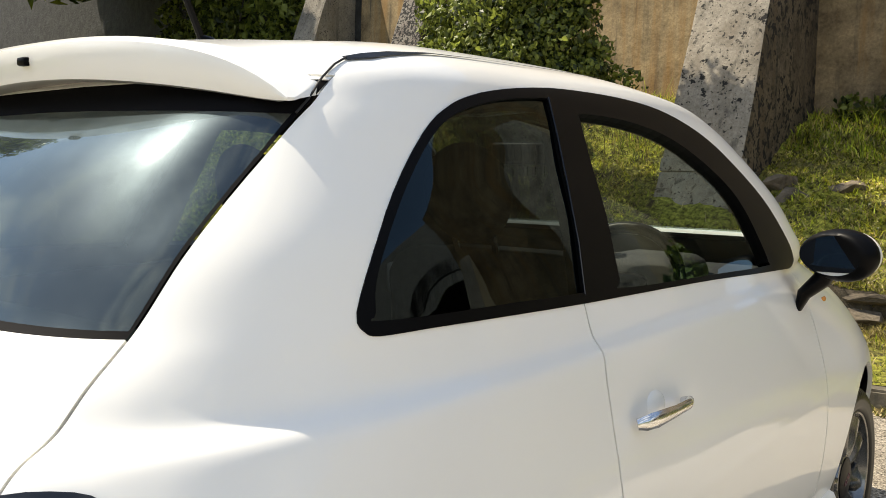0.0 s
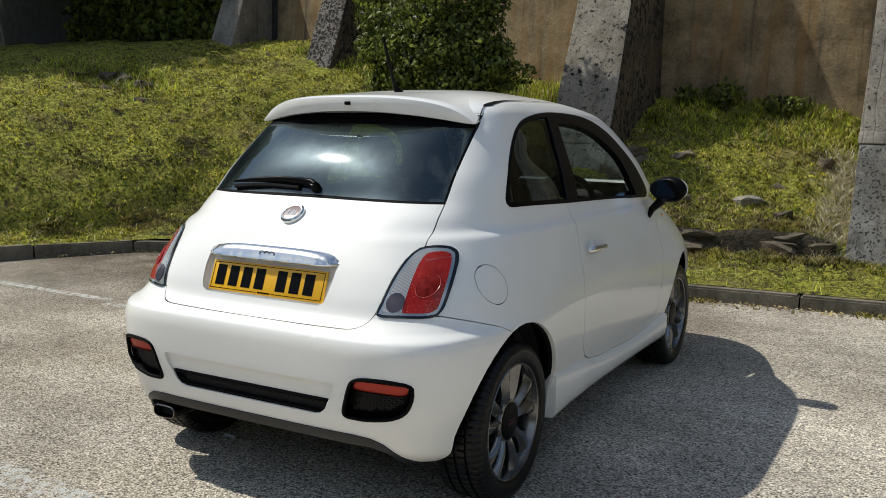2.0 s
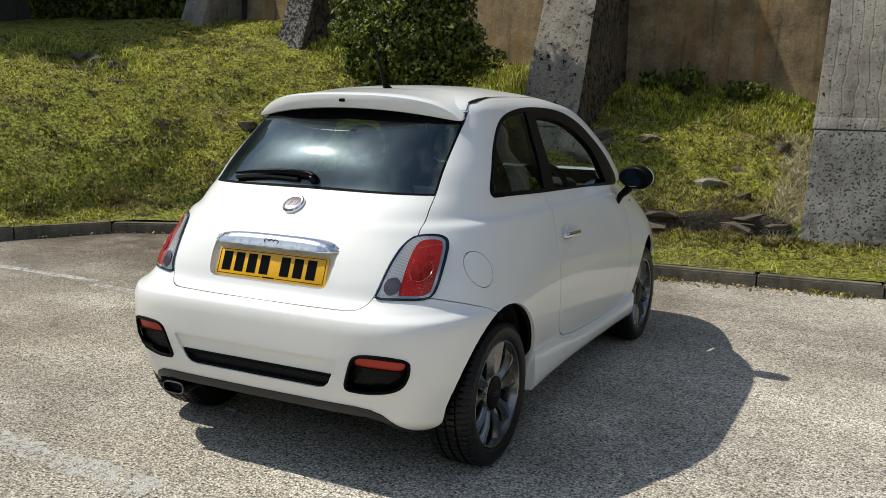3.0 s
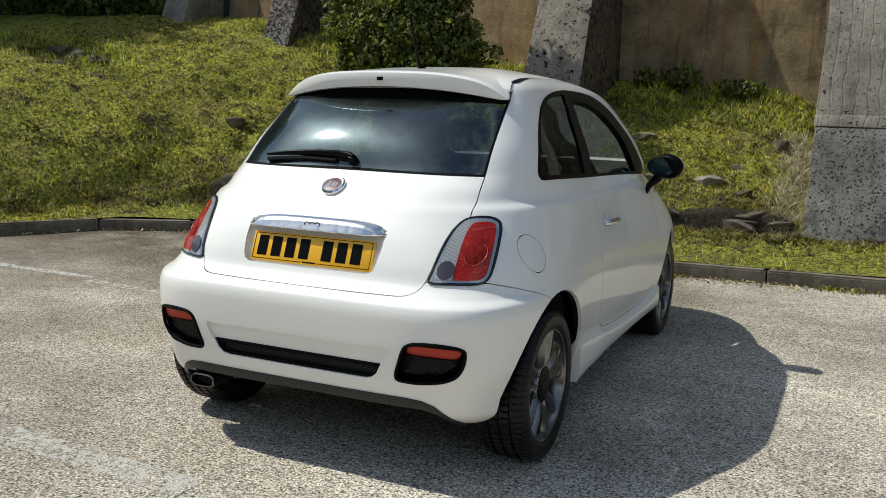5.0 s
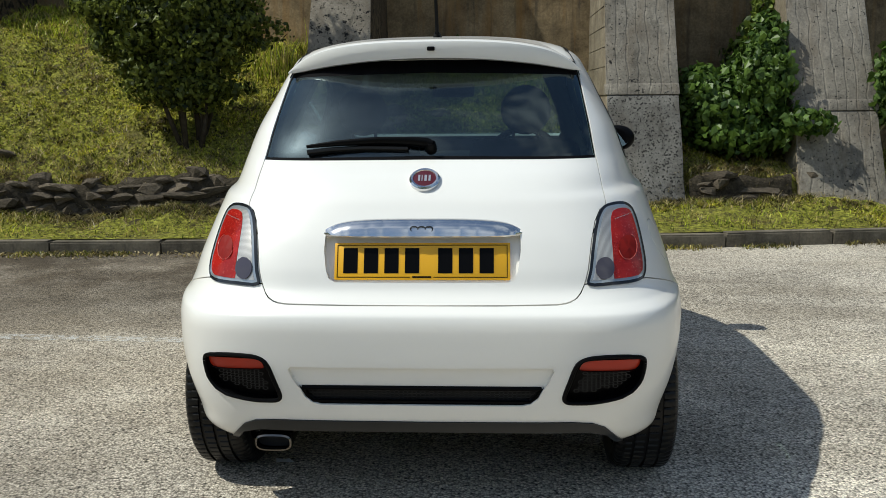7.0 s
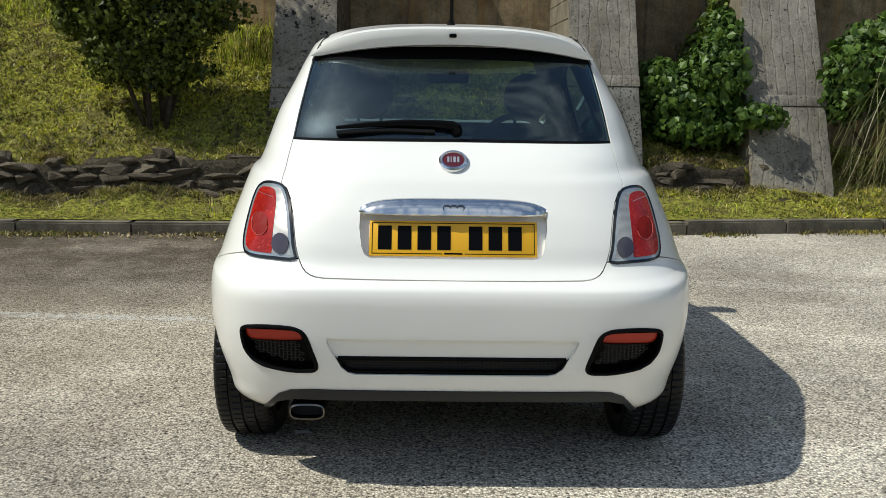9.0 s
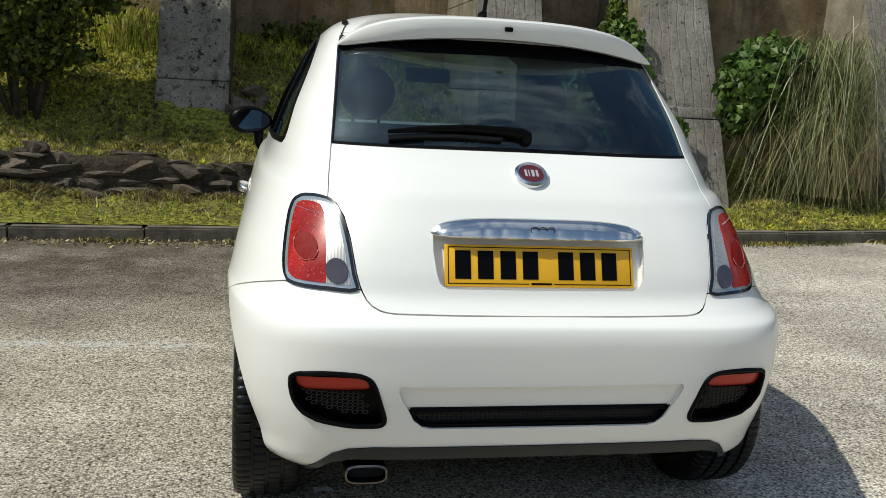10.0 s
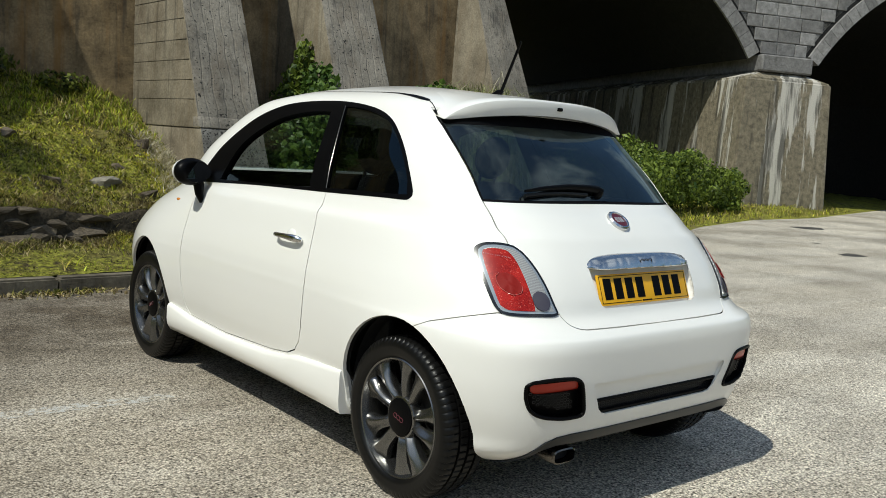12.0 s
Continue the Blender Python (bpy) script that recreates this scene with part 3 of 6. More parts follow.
# ---- the viaduct beyond the wall ----
VIA = Matrix.Translation((19.82, 11.2, 0.0)) @ Matrix.Rotation(math.atan2(-0.419, 0.908), 4, "Z")
viaduct = new("viaduct")
viaduct.matrix_basis = VIA
tagged(viaduct, "old stone railway viaduct with dark deep arches", "viaduct")
SPAN, PHI, SPRING, DEPTH, PIER = 12.0, radians(57), 4.15, 21.7, 2.3
RAD = SPAN / 2 / math.sin(PHI)


def arch_points(x0, r, n=24, off=0.0):
    cx, cz = x0 + SPAN / 2, SPRING - RAD * math.cos(PHI)
    return [(cx + (r + off) * math.sin(a), cz + (r + off) * math.cos(a)) for a in np.linspace(-PHI, PHI, n)]


# pier base, tapering and weathered
_bm = bmesh.new()
_lo = [(-0.42, -0.05), (PIER + 0.40, -0.05), (PIER + 0.40, DEPTH), (-0.42, DEPTH)]
_hi = [(-0.26, 0.08), (PIER + 0.26, 0.08), (PIER + 0.26, DEPTH), (-0.26, DEPTH)]
_top = [(0.45, 0.45), (PIER - 0.45, 0.45), (PIER - 0.45, DEPTH), (0.45, DEPTH)]
_lv = [[_bm.verts.new((x, y, z)) for x, y in ring] for ring, z in ((_lo, -0.1), (_hi, 3.62), (_top, 3.86))]
for _a, _b in zip(_lv, _lv[1:]):
    for _k in range(4):
        _bm.faces.new((_a[_k], _a[(_k + 1) % 4], _b[(_k + 1) % 4], _b[_k]))
_bm.faces.new(_lv[-1])
bmesh.ops.bevel(_bm, geom=_bm.edges[:], offset=0.05, segments=2, affect="EDGES")
part("pier", _bm, PIER_STONE, viaduct, "stained pier with white lime streaks")
part("springer", rounded_box_simple((0.32, 0.22, 3.84), (PIER - 0.32, DEPTH, 4.30), 0.04), VIADUCT_STONE, viaduct)
# barrels, spandrel walls and arch stones
for _x0 in (-SPAN, PIER):
    _bm = bmesh.new()
    _f = [_bm.verts.new((x, 0.5, z)) for x, z in arch_points(_x0, RAD)]
    _r = [_bm.verts.new((x, DEPTH, z)) for x, z in arch_points(_x0, RAD)]
    _fu = [_bm.verts.new((x, 0.5, z)) for x, z in arch_points(_x0, RAD, off=1.2)]
    _ru = [_bm.verts.new((x, DEPTH, z)) for x, z in arch_points(_x0, RAD, off=1.2)]
    for _k in range(23):
        _bm.faces.new((_f[_k], _f[_k + 1], _r[_k + 1], _r[_k]))
        _bm.faces.new((_fu[_k], _ru[_k], _ru[_k + 1], _fu[_k + 1]))
        _bm.faces.new((_f[_k], _fu[_k], _fu[_k + 1], _f[_k + 1]))
    part("arch_barrel", _bm, ARCH_SHADE_STONE, viaduct)
    _outer, _inner = arch_points(_x0, RAD, 45, 0.40), arch_points(_x0, RAD, 45)
    for _k in range(44):
        _bm = bmesh.new()
        _q = [_inner[_k], _inner[_k + 1], _outer[_k + 1], _outer[_k]]
        _c = (sum(p[0] for p in _q) / 4, sum(p[1] for p in _q) / 4)
        _q = [(_c[0] + (p[0] - _c[0]) * 0.96, _c[1] + (p[1] - _c[1]) * 0.97) for p in _q]
        _a = [_bm.verts.new((x, 0.42, z)) for x, z in _q]
        _b = [_bm.verts.new((x, 1.0, z)) for x, z in _q]
        _bm.faces.new(_a)
        for _j in range(4):
            _bm.faces.new((_a[_j], _b[_j], _b[(_j + 1) % 4], _a[(_j + 1) % 4]))
        bmesh.ops.recalc_face_normals(_bm, faces=_bm.faces[:])
        part("arch_stone", _bm, VIADUCT_STONE, viaduct)
_bm = bmesh.new()
for _xa, _xb, _pts in ((-SPAN - 6, PIER / 2, arch_points(-SPAN, RAD, 40, 0.5)), (PIER / 2, PIER + SPAN + 6, arch_points(PIER, RAD, 40, 0.5))):
    _bot = [(_xa, SPRING - 4.3 if _xa < 0 else SPRING)] + _pts + [(_xb, SPRING if _xb < 3 else SPRING - 4.3)]
    _a = [_bm.verts.new((x, 0.5, z)) for x, z in _bot]
    _b = [_bm.verts.new((x, 0.5, 12.0)) for x, z in _bot]
    _c = [_bm.verts.new((x, DEPTH, 12.0)) for x, z in _bot]
    for _k in range(len(_bot) - 1):
        _bm.faces.new((_a[_k], _a[_k + 1], _b[_k + 1], _b[_k]))
        _bm.faces.new((_b[_k], _b[_k + 1], _c[_k + 1], _c[_k]))
bmesh.ops.remove_doubles(_bm, verts=_bm.verts[:], dist=0.001)
part("spandrel_wall", _bm, VIADUCT_STONE, viaduct)
for _xa, _xb in ((-SPAN - 4, -SPAN), (PIER + SPAN, PIER + SPAN + 4)):
    part("abutment", box_bm(_xa, 0.55, -0.1, _xb, DEPTH, SPRING + 0.5), ARCH_SHADE_STONE, viaduct)
# coursed stones of the spandrel between the arches
_rng = random.Random(4)
for _r in range(9):
    _z = 4.32 + _r * 0.36
    _cz = SPRING - RAD * math.cos(PHI)
    _half = PIER / 2 + SPAN / 2 - math.sqrt((RAD + 0.42) ** 2 - (_z - _cz) ** 2)
    if _half < 0.15:
        continue
    _x = PIER / 2 - _half
    while _x < PIER / 2 + _half - 0.1:
        _w = min(_rng.uniform(0.45, 0.8), PIER / 2 + _half - _x)
        part("spandrel_stone", rounded_box_simple((_x + 0.012, 0.475 - _rng.uniform(0, 0.012), _z + 0.012), (_x + _w - 0.012, 0.52, _z + 0.35), 0.015), VIADUCT_STONE, viaduct)
        _x += _w
# a house far behind, seen through the arch
house = new("house")
tagged(house, "distant orange brick house with a grey roof", "house")
house.matrix_basis = pose(38.0, 43.5, 0, 0, 0, -40)
part("wall", box_bm(-6, 0, -0.5, 6, 8, 5.7), BRICK_ORANGE, house)
_bm = bmesh.new()
_v = [_bm.verts.new(p) for p in ((-6.4, -0.5, 5.6), (6.4, -0.5, 5.6), (6.4, 4, 6.9), (-6.4, 4, 6.9), (6.4, 8.5, 5.6), (-6.4, 8.5, 5.6))]
for f in ((0, 1, 2, 3), (3, 2, 4, 5), (0, 3, 5), (1, 4, 2)):
    _bm.faces.new([_v[i] for i in f])
part("roof", _bm, mat("slate", (0.10, 0.11, 0.13), 0.6), house)
for _x in (-4.5, -2.2, 0.2, 2.6, 4.8):
    _w = part("window", box_bm(_x - 0.5, -0.06, 3.8, _x + 0.5, 0.02, 5.1), WHITE_FRAME, house)
    part("pane", box_bm(_x - 0.4, -0.075, 3.9, _x + 0.4, -0.065, 5.0), GLOSS_BLACK, _w)
tower = new("building")
tagged(tower, "pale office building with blue-grey windows", "building")
tower.matrix_basis = pose(50.0, 58.0, 0, 0, 0, -40)
part("wall", box_bm(-14, 0, -0.5, 14, 10, 9.0), WHITE_FRAME, tower)
for _r in range(2):
    for _k in range(13):
        part("window", box_bm(-13 + _k * 2.05, -0.08, 5.2 + _r * 2.0, -13 + _k * 2.05 + 1.5, 0.03, 6.6 + _r * 2.0), GLOSS_BLACK, tower)
part("roof", box_bm(-14.3, -0.3, 9.0, 14.3, 10.3, 9.5), mat("blue_roof", (0.12, 0.2, 0.36), 0.5), tower)


# ---- kerb, stones, grass and plants ----
KERB_RNG = random.Random(11)
kerb = new("kerb")
tagged(kerb, "weathered concrete kerb between asphalt and verge", "kerb", kind="structure")


def kerb_stone(length):
    bm = box_bm(0.006, 0.0, -0.1, length - 0.006, 0.125, 0.112)
    bmesh.ops.bevel(bm, geom=[e for e in bm.edges if e.verts[0].co.z > 0.1 and e.verts[1].co.z > 0.1], offset=0.014, segments=2, affect="EDGES")
    return bm


_kx = -9.0
while _kx < KERB_END - 0.3:
    _y0 = kerb_y(_kx)
    _n = _kx + 0.02
    while math.hypot(_n - _kx, kerb_y(_n) - _y0) < 0.915:
        _n += 0.01
    _y1 = kerb_y(_n)
    _L = math.hypot(_n - _kx, _y1 - _y0)
    _k = part("kerbstone", kerb_stone(_L), KERB_STONE, kerb)
    _k.matrix_basis = Matrix.Translation((_kx, _y0, KERB_RNG.uniform(-0.014, 0.005))) @ Matrix.Rotation(math.atan2(_y1 - _y0, _n - _kx) + KERB_RNG.uniform(-0.012, 0.012), 4, "Z")
    _kx = _n


def rock_bm(rng, sx, sy, sz):
    """A broken stone: the hull of points in a rough slab, then split and roughened."""
    bm = bmesh.new()
    for _ in range(18):
        p = Vector((rng.uniform(-1, 1), rng.uniform(-1, 1), rng.uniform(-1, 1)))
        p *= rng.uniform(0.70, 1.0) / max(abs(p.x), abs(p.y), abs(p.z))
        bm.verts.new((p.x * sx, p.y * sy, p.z * sz))
    out = bmesh.ops.convex_hull(bm, input=bm.verts[:])
    bmesh.ops.delete(bm, geom=list({g for g in out["geom_interior"] + out["geom_unused"] if isinstance(g, bmesh.types.BMVert)}), context="VERTS")
    bmesh.ops.subdivide_edges(bm, edges=bm.edges[:], cuts=1, use_grid_fill=True)
    off = rng.uniform(0, 50)
    for q in bm.verts:
        n = noise.noise_vector((q.co.x / sx * 1.6 + off, q.co.y / sy * 1.6, q.co.z / sz * 1.6))
        q.co += Vector((n.x * sx, n.y * sy, n.z * sz)) * 0.16
    return bm


def stone_run(thing, rng, xs, courses, size):
    """A low dry-stone face: uneven courses of flat stones against dark earth."""
    made = []
    for _ in range(14):
        bm = rock_bm(rng, 0.5, 0.45, 0.5)
        me = bpy.data.meshes.new("stone")
        bm.to_mesh(me)
        bm.free()
        me.materials.append(ROCK)
        made.append(me)
    z0 = {}
    for r in range(courses):
        x = xs[0] + rng.uniform(0, 0.15)
        while x < xs[1]:
            w = rng.uniform(*size)
            h = rng.uniform(0.06, 0.15)
            xm = x + w / 2
            y = kerb_y(xm) + edge_d(xm)
            sag = 0.03 * noise.noise((xm * 1.1, r * 0.7, 3))
            z = land(xm, y - 0.12) + 0.03 + 0.076 * r + sag
            if z < land(xm, y + 0.16) + 0.01 and noise.noise((xm * 1.3, r * 0.9, 8)) > (-0.45 if xm < -0.5 else -0.05):
                ob = new("stone", rng.choice(made))
                ob.parent = thing
                ob.matrix_basis = pose(xm, y + 0.015 + 0.018 * r + rng.uniform(-0.035, 0.03), z, rng.uniform(-9, 9), rng.uniform(-7, 7), rng.uniform(-14, 14)) @ Matrix.Diagonal((w * 1.08, rng.uniform(0.16, 0.26), h, 1))
            x += w


stones = new("stone_edging")
tagged(stones, "low broken dry-stone edging at the foot of the bank", "stone edging")
_rng = random.Random(21)
EARTH = surface("bare_earth", [(0.3, (0.022, 0.018, 0.012)), (0.7, (0.085, 0.068, 0.045))], 22, 0.95, 40, 0.9, 0.03)
for _xs in ((-4.9, 1.3), (2.12, 3.2)):
    stone_run(stones, _rng, _xs, 6, (0.12, 0.46))
    _bm = bmesh.new()
    _rows = []
    for _x in np.arange(_xs[0], _xs[1], 0.08):
        _y = kerb_y(_x) + edge_d(_x)
        _a, _b = land(_x, _y - 0.1), land(_x, _y + 0.16)
        _rows.append([_bm.verts.new((_x, _y - 0.03 + 0.012 * k + 0.02 * noise.noise((_x * 6, k, 0)), _a - 0.03 + (_b - _a + 0.02) * k / 4)) for k in range(5)] + [_bm.verts.new((_x, _y + 0.15, _b - 0.012))])
    for _p, _q in zip(_rows, _rows[1:]):
        for _k in range(5):
            _bm.faces.new((_p[_k], _q[_k], _q[_k + 1], _p[_k + 1]))
    part("earth_face", _bm, EARTH, stones, "dark bare earth between the stones", smooth=True)
# single rocks on the bank
PALE_ROCK = masonry("pale_field_stone", (0.16, 0.145, 0.115), (0.36, 0.33, 0.27), 0, 14)
for _x, _y, _s in ((0.42, 6.25, 0.24), (-0.45, 6.75, 0.30), (-1.0, 6.2, 0.22), (0.75, 6.1, 0.16), (-0.2, 5.95, 0.14), (1.05, 5.72, 0.15), (1.0, 6.9, 0.16), (-0.85, 6.55, 0.2), (-5.3, 5.9, 0.18), (-7.6, 5.6, 0.2), (-4.6, 5.6, 0.2), (0.6, 6.55, 0.13), (-6.9, 5.3, 0.16), (-8.15, 5.75, 0.26), (-7.75, 5.85, 0.30), (-7.3, 5.72, 0.24), (-8.35, 5.5, 0.2), (-7.55, 5.32, 0.22), (-0.85, 6.3, 0.36), (-0.62, 6.42, 0.30), (-0.98, 6.22, 0.26)):
    _b = mesh_ob("rock", rock_bm(_rng, _s * 0.75, _s * 0.65, _s * 0.34), PALE_ROCK if (_x, _y) == (0.42, 6.25) else ROCK, smooth=False)
    _b.matrix_basis = pose(_x, _y, land(_x, _y) - _s * 0.13, _rng.uniform(-10, 10), 10, _rng.uniform(0, 180))
    tagged(_b, "flat brown rock lying on the grass bank", "rock", "rocks on the bank")


def blades(name, pts, heights, width, lean, material, rng, seg=1):
    """Grass: one narrow tapering blade per point, joined in one mesh."""
    n = len(pts)
    a = rng.uniform(0, 2 * math.pi, n)
    side = np.stack([np.cos(a), np.sin(a), np.zeros(n)], 1) * (width * rng.uniform(0.6, 1.4, n))[:, None]
    b = rng.uniform(0, 2 * math.pi, n)
    tip = np.stack([np.cos(b), np.sin(b), np.zeros(n)], 1) * (heights * lean * rng.uniform(0.2, 1.3, n))[:, None]
    up = np.zeros((n, 3))
    up[:, 2] = heights
    mid = pts + up * 0.6 + tip * 0.35
    top = pts + up * np.where(rng.random(n) < 0.3, 0.75, 1.0)[:, None] + tip
    v = np.stack([pts - side, pts + side, mid - side * 0.7, mid + side * 0.7, top], 1).reshape(-1, 3)
    i = np.arange(n)[:, None] * 5
    quads = (i + np.array([[0, 1, 3, 2]])).tolist()
    tris = (i + np.array([[2, 3, 4]])).tolist()
    me = bpy.data.meshes.new(name)
    me.from_pydata(v.tolist(), [], quads + tris)
    me.materials.append(material)
    me.shade_smooth()
    return new(name, me)


GR = np.random.default_rng(5)


def scatter(n, x0, x1, d0, d1, clump=0.0):
    """Points on the bank between two distances behind the kerb (fractions of the way to the wall when over 10)."""
    out = []
    while len(out) < n:
        x = GR.uniform(x0, x1)
        k, w = kerb_y(x), wall_y(x)
        y = k + (d0 + (d1 - d0) * GR.random() if d1 <= 10 else GR.random() * (w - k))
        if d1 > 10 and y < k + max(d0 if lerp_table(STEP, x) > 0.1 else 0, 0.1):
            continue
        if clump and noise.noise((x * clump, y * clump, 7)) < GR.uniform(-0.35, 0.35):
            continue
        if any(b[0] - 0.02 < x < b[1] + 0.02 and y > b[2] - 0.35 for b in BUTTRESS):
            continue
        if lerp_table(STEP, x) > 0.14 and -0.1 < y - k - edge_d(x) < 0.28 and GR.random() < 0.8:
            continue
        out.append((x, y, land(x, y) - 0.008))
    return np.array(out)


_p = scatter(80000, -10, 7.6, 1.1, 11, 4.2)
_lump = np.array([max(0.0, noise.noise((q[0] * 3.1, q[1] * 3.1, 2)) + 0.5 * noise.noise((q[0] * 8, q[1] * 8, 4))) for q in _p])
_ob = blades("grass", _p, GR.uniform(0.012, 0.032, len(_p)) * (1 + 1.3 * _lump), 0.0085, 1.3, GRASS, GR)
tagged(_ob, "short mown grass with dry straw patches on the bank", "grass", kind="stuff")
_p = scatter(70000, -8.5, 4.5, 1.1, 11, 9.0)
_ob = blades("turf_clumps", _p, GR.uniform(0.018, 0.050, len(_p)), 0.0075, 1.1, GRASS, GR)
tagged(_ob, "tufted clumps in the mown grass of the bank", "grass", kind="stuff")
_p = scatter(30000, -6, 7.6, 0.12, 1.25, 3.0)
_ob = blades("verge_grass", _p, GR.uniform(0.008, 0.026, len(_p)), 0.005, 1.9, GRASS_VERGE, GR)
tagged(_ob, "green verge grass behind the kerb", "grass", kind="stuff")
_p = scatter(7000, -10, 7.6, 0, 11, 1.6)
_ob = blades("grass_tufts", _p, GR.uniform(0.04, 0.10, len(_p)), 0.0045, 0.8, GRASS_LUSH, GR)
tagged(_ob, "longer green grass tufts on the bank", "grass", kind="stuff")
_q = [(-7.9 + GR.normal(0, 0.55), 5.62 + GR.normal(0, 0.22)) for _k in range(1500)]
_ob = blades("hollow_grass", np.array([(x, y, land(x, y) - 0.01) for x, y in _q]), GR.uniform(0.05, 0.19, len(_q)), 0.006, 0.8, GRASS_LUSH, GR)
tagged(_ob, "long rank grass round a stony hollow", "grass", kind="stuff")
_p = scatter(9000, 7.4, 24, 0.05, 4.0)
_ob = blades("far_grass", _p, GR.uniform(0.04, 0.14, len(_p)), 0.009, 0.7, GRASS, GR)
tagged(_ob, "rough grass beside the viaduct", "grass", kind="stuff")


def wall_strip(n, x0, x1, near, far):
    out = []
    while len(out) < n:
        x = GR.uniform(x0, x1)
        y = wall_y(x) - GR.uniform(near, far)
        if not any(b[0] - 0.02 < x < b[1] + 0.02 and y > b[2] - 0.1 for b in BUTTRESS):
            out.append((x, y, land(x, y) - 0.01))
    return np.array(out)


_p = wall_strip(8000, -7, 1.3, 0.05, 0.9)
_ob = blades("tall_grass", _p, GR.uniform(0.04, 0.15, len(_p)), 0.006, 0.9, GRASS_LUSH, GR)
tagged(_ob, "tall uncut grass along the foot of the wall", "grass", kind="stuff")
_q = [(-2.1 + GR.normal(0, 0.28), 7.35 + GR.normal(0, 0.2)) for _k in range(420)]
_ob = blades("tall_weeds", np.array([(x, y, land(x, y) - 0.01) for x, y in _q]), GR.uniform(0.10, 0.50, len(_q)), 0.006, 0.45, GRASS_LUSH, GR)
tagged(_ob, "thin tall weeds at the foot of the wall", "weeds", kind="stuff")
# dry straw beside the buttress and along the stones
_q = np.column_stack([1.2 + GR.normal(0, 0.12, 2600), GR.uniform(5.75, 7.2, 2600)])
_q = _q[_q[:, 0] < 1.32]
_p = np.array([(x, y, land(x, y) - 0.01) for x, y in _q])
_ob = blades("dry_straw", _p, GR.uniform(0.03, 0.12, len(_p)), 0.0045, 1.9, PALE_STRAW, GR)
tagged(_ob, "flattened dry straw beside the buttress", "straw", kind="stuff")
_q = []
for _k in range(13000):
    _x = GR.uniform(-9, 6.5)
    _y = kerb_y(_x) + edge_d(_x) + GR.normal(0.12, 0.28)
    _q.append((_x, _y, land(_x, _y) - 0.005))
_ob = blades("dry_stalks", np.array(_q), GR.uniform(0.03, 0.10, len(_q)), 0.003, 2.0, STRAW, GR)
tagged(_ob, "dry stalks and cuttings along the stones", "straw", kind="stuff")
_q = []
while len(_q) < 24000:
    _x = GR.uniform(-6, 3.3)
    _y = kerb_y(_x) + edge_d(_x) + GR.normal(-0.04, 0.16)
    if noise.noise((_x * 2.1, _y * 2.1, 9)) > GR.uniform(-0.3, 0.3):
        _q.append((_x, _y, land(_x, _y) + (0.05 if _y > kerb_y(_x) + edge_d(_x) else 0)))
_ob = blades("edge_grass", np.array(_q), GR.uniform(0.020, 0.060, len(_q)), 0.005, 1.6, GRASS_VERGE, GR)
tagged(_ob, "grass overgrowing the stone edging", "grass", kind="stuff")
# weeds in the gutter
_q = []
while len(_q) < 2600:
    _x = GR.uniform(-5, 7)
    if noise.noise((_x * 1.9, 3.3, 0)) > 0.02 + GR.uniform(-0.1, 0.25):
        _q.append((_x, kerb_y(_x) - abs(GR.normal(0, 0.07)), -0.001))
_ob = blades("gutter_weeds", np.array(_q), GR.uniform(0.012, 0.055, len(_q)), 0.005, 1.4, GRASS_VERGE, GR)
tagged(_ob, "small weeds growing in the gutter", "weeds", kind="stuff")


def leaves(name, pts, normals, size, material, parent, rng, fold=0.35, long=1.6):
    """Folded pointed leaves at points, facing roughly along the normals."""
    n = len(pts)
    nv = normals + rng.normal(0, 0.55, (n, 3))
    nv /= np.linalg.norm(nv, axis=1, keepdims=True)
    r = rng.normal(0, 1, (n, 3)) + np.array([0, 0, -0.8])
    t = r - nv * (r * nv).sum(1, keepdims=True)
    t /= np.linalg.norm(t, axis=1, keepdims=True)
    b = np.cross(nv, t)
    s = (size * rng.uniform(0.55, 1.35, n))[:, None]
    root, tip = pts - t * s * long * 0.5, pts + t * s * long * 0.5 - nv * s * 0.15
    l = pts + b * s * 0.5 - t * s * 0.12 * long - nv * s * fold * 0.5
    q = pts - b * s * 0.5 - t * s * 0.12 * long - nv * s * fold * 0.5
    v = np.stack([root, l, tip, q], 1).reshape(-1, 3)
    i = np.arange(n)[:, None] * 4
    me = bpy.data.meshes.new(name)
    me.from_pydata(v.tolist(), [], (i + np.array([[0, 1, 2]])).tolist() + (i + np.array([[0, 2, 3]])).tolist())
    me.materials.append(material)
    ob = new(name, me)
    ob.parent = parent
    return ob


def clump_points(rng, n, blobs, shell=0.55, dent=0.36):
    """Points and outward normals in the outer part of lumpy blobs (x, y, z, rx, ry, rz)."""
    vol = np.array([b[3] * b[4] * b[5] for b in blobs]) ** 0.8
    pick = rng.choice(len(blobs), n, p=vol / vol.sum())
    d = rng.normal(0, 1, (n, 3))
    d /= np.linalg.norm(d, axis=1, keepdims=True)
    rad = shell + (1 - shell) * rng.random(n) ** 0.6
    B = np.array(blobs)[pick]
    lump = np.array([1 + dent * noise.noise(Vector(x * 2.6 + b[:3])) + 0.5 * dent * noise.noise(Vector(x * 7 + b[:3])) for x, b in zip(d, B)])
    return B[:, :3] + d * B[:, 3:] * (rad * lump)[:, None], d


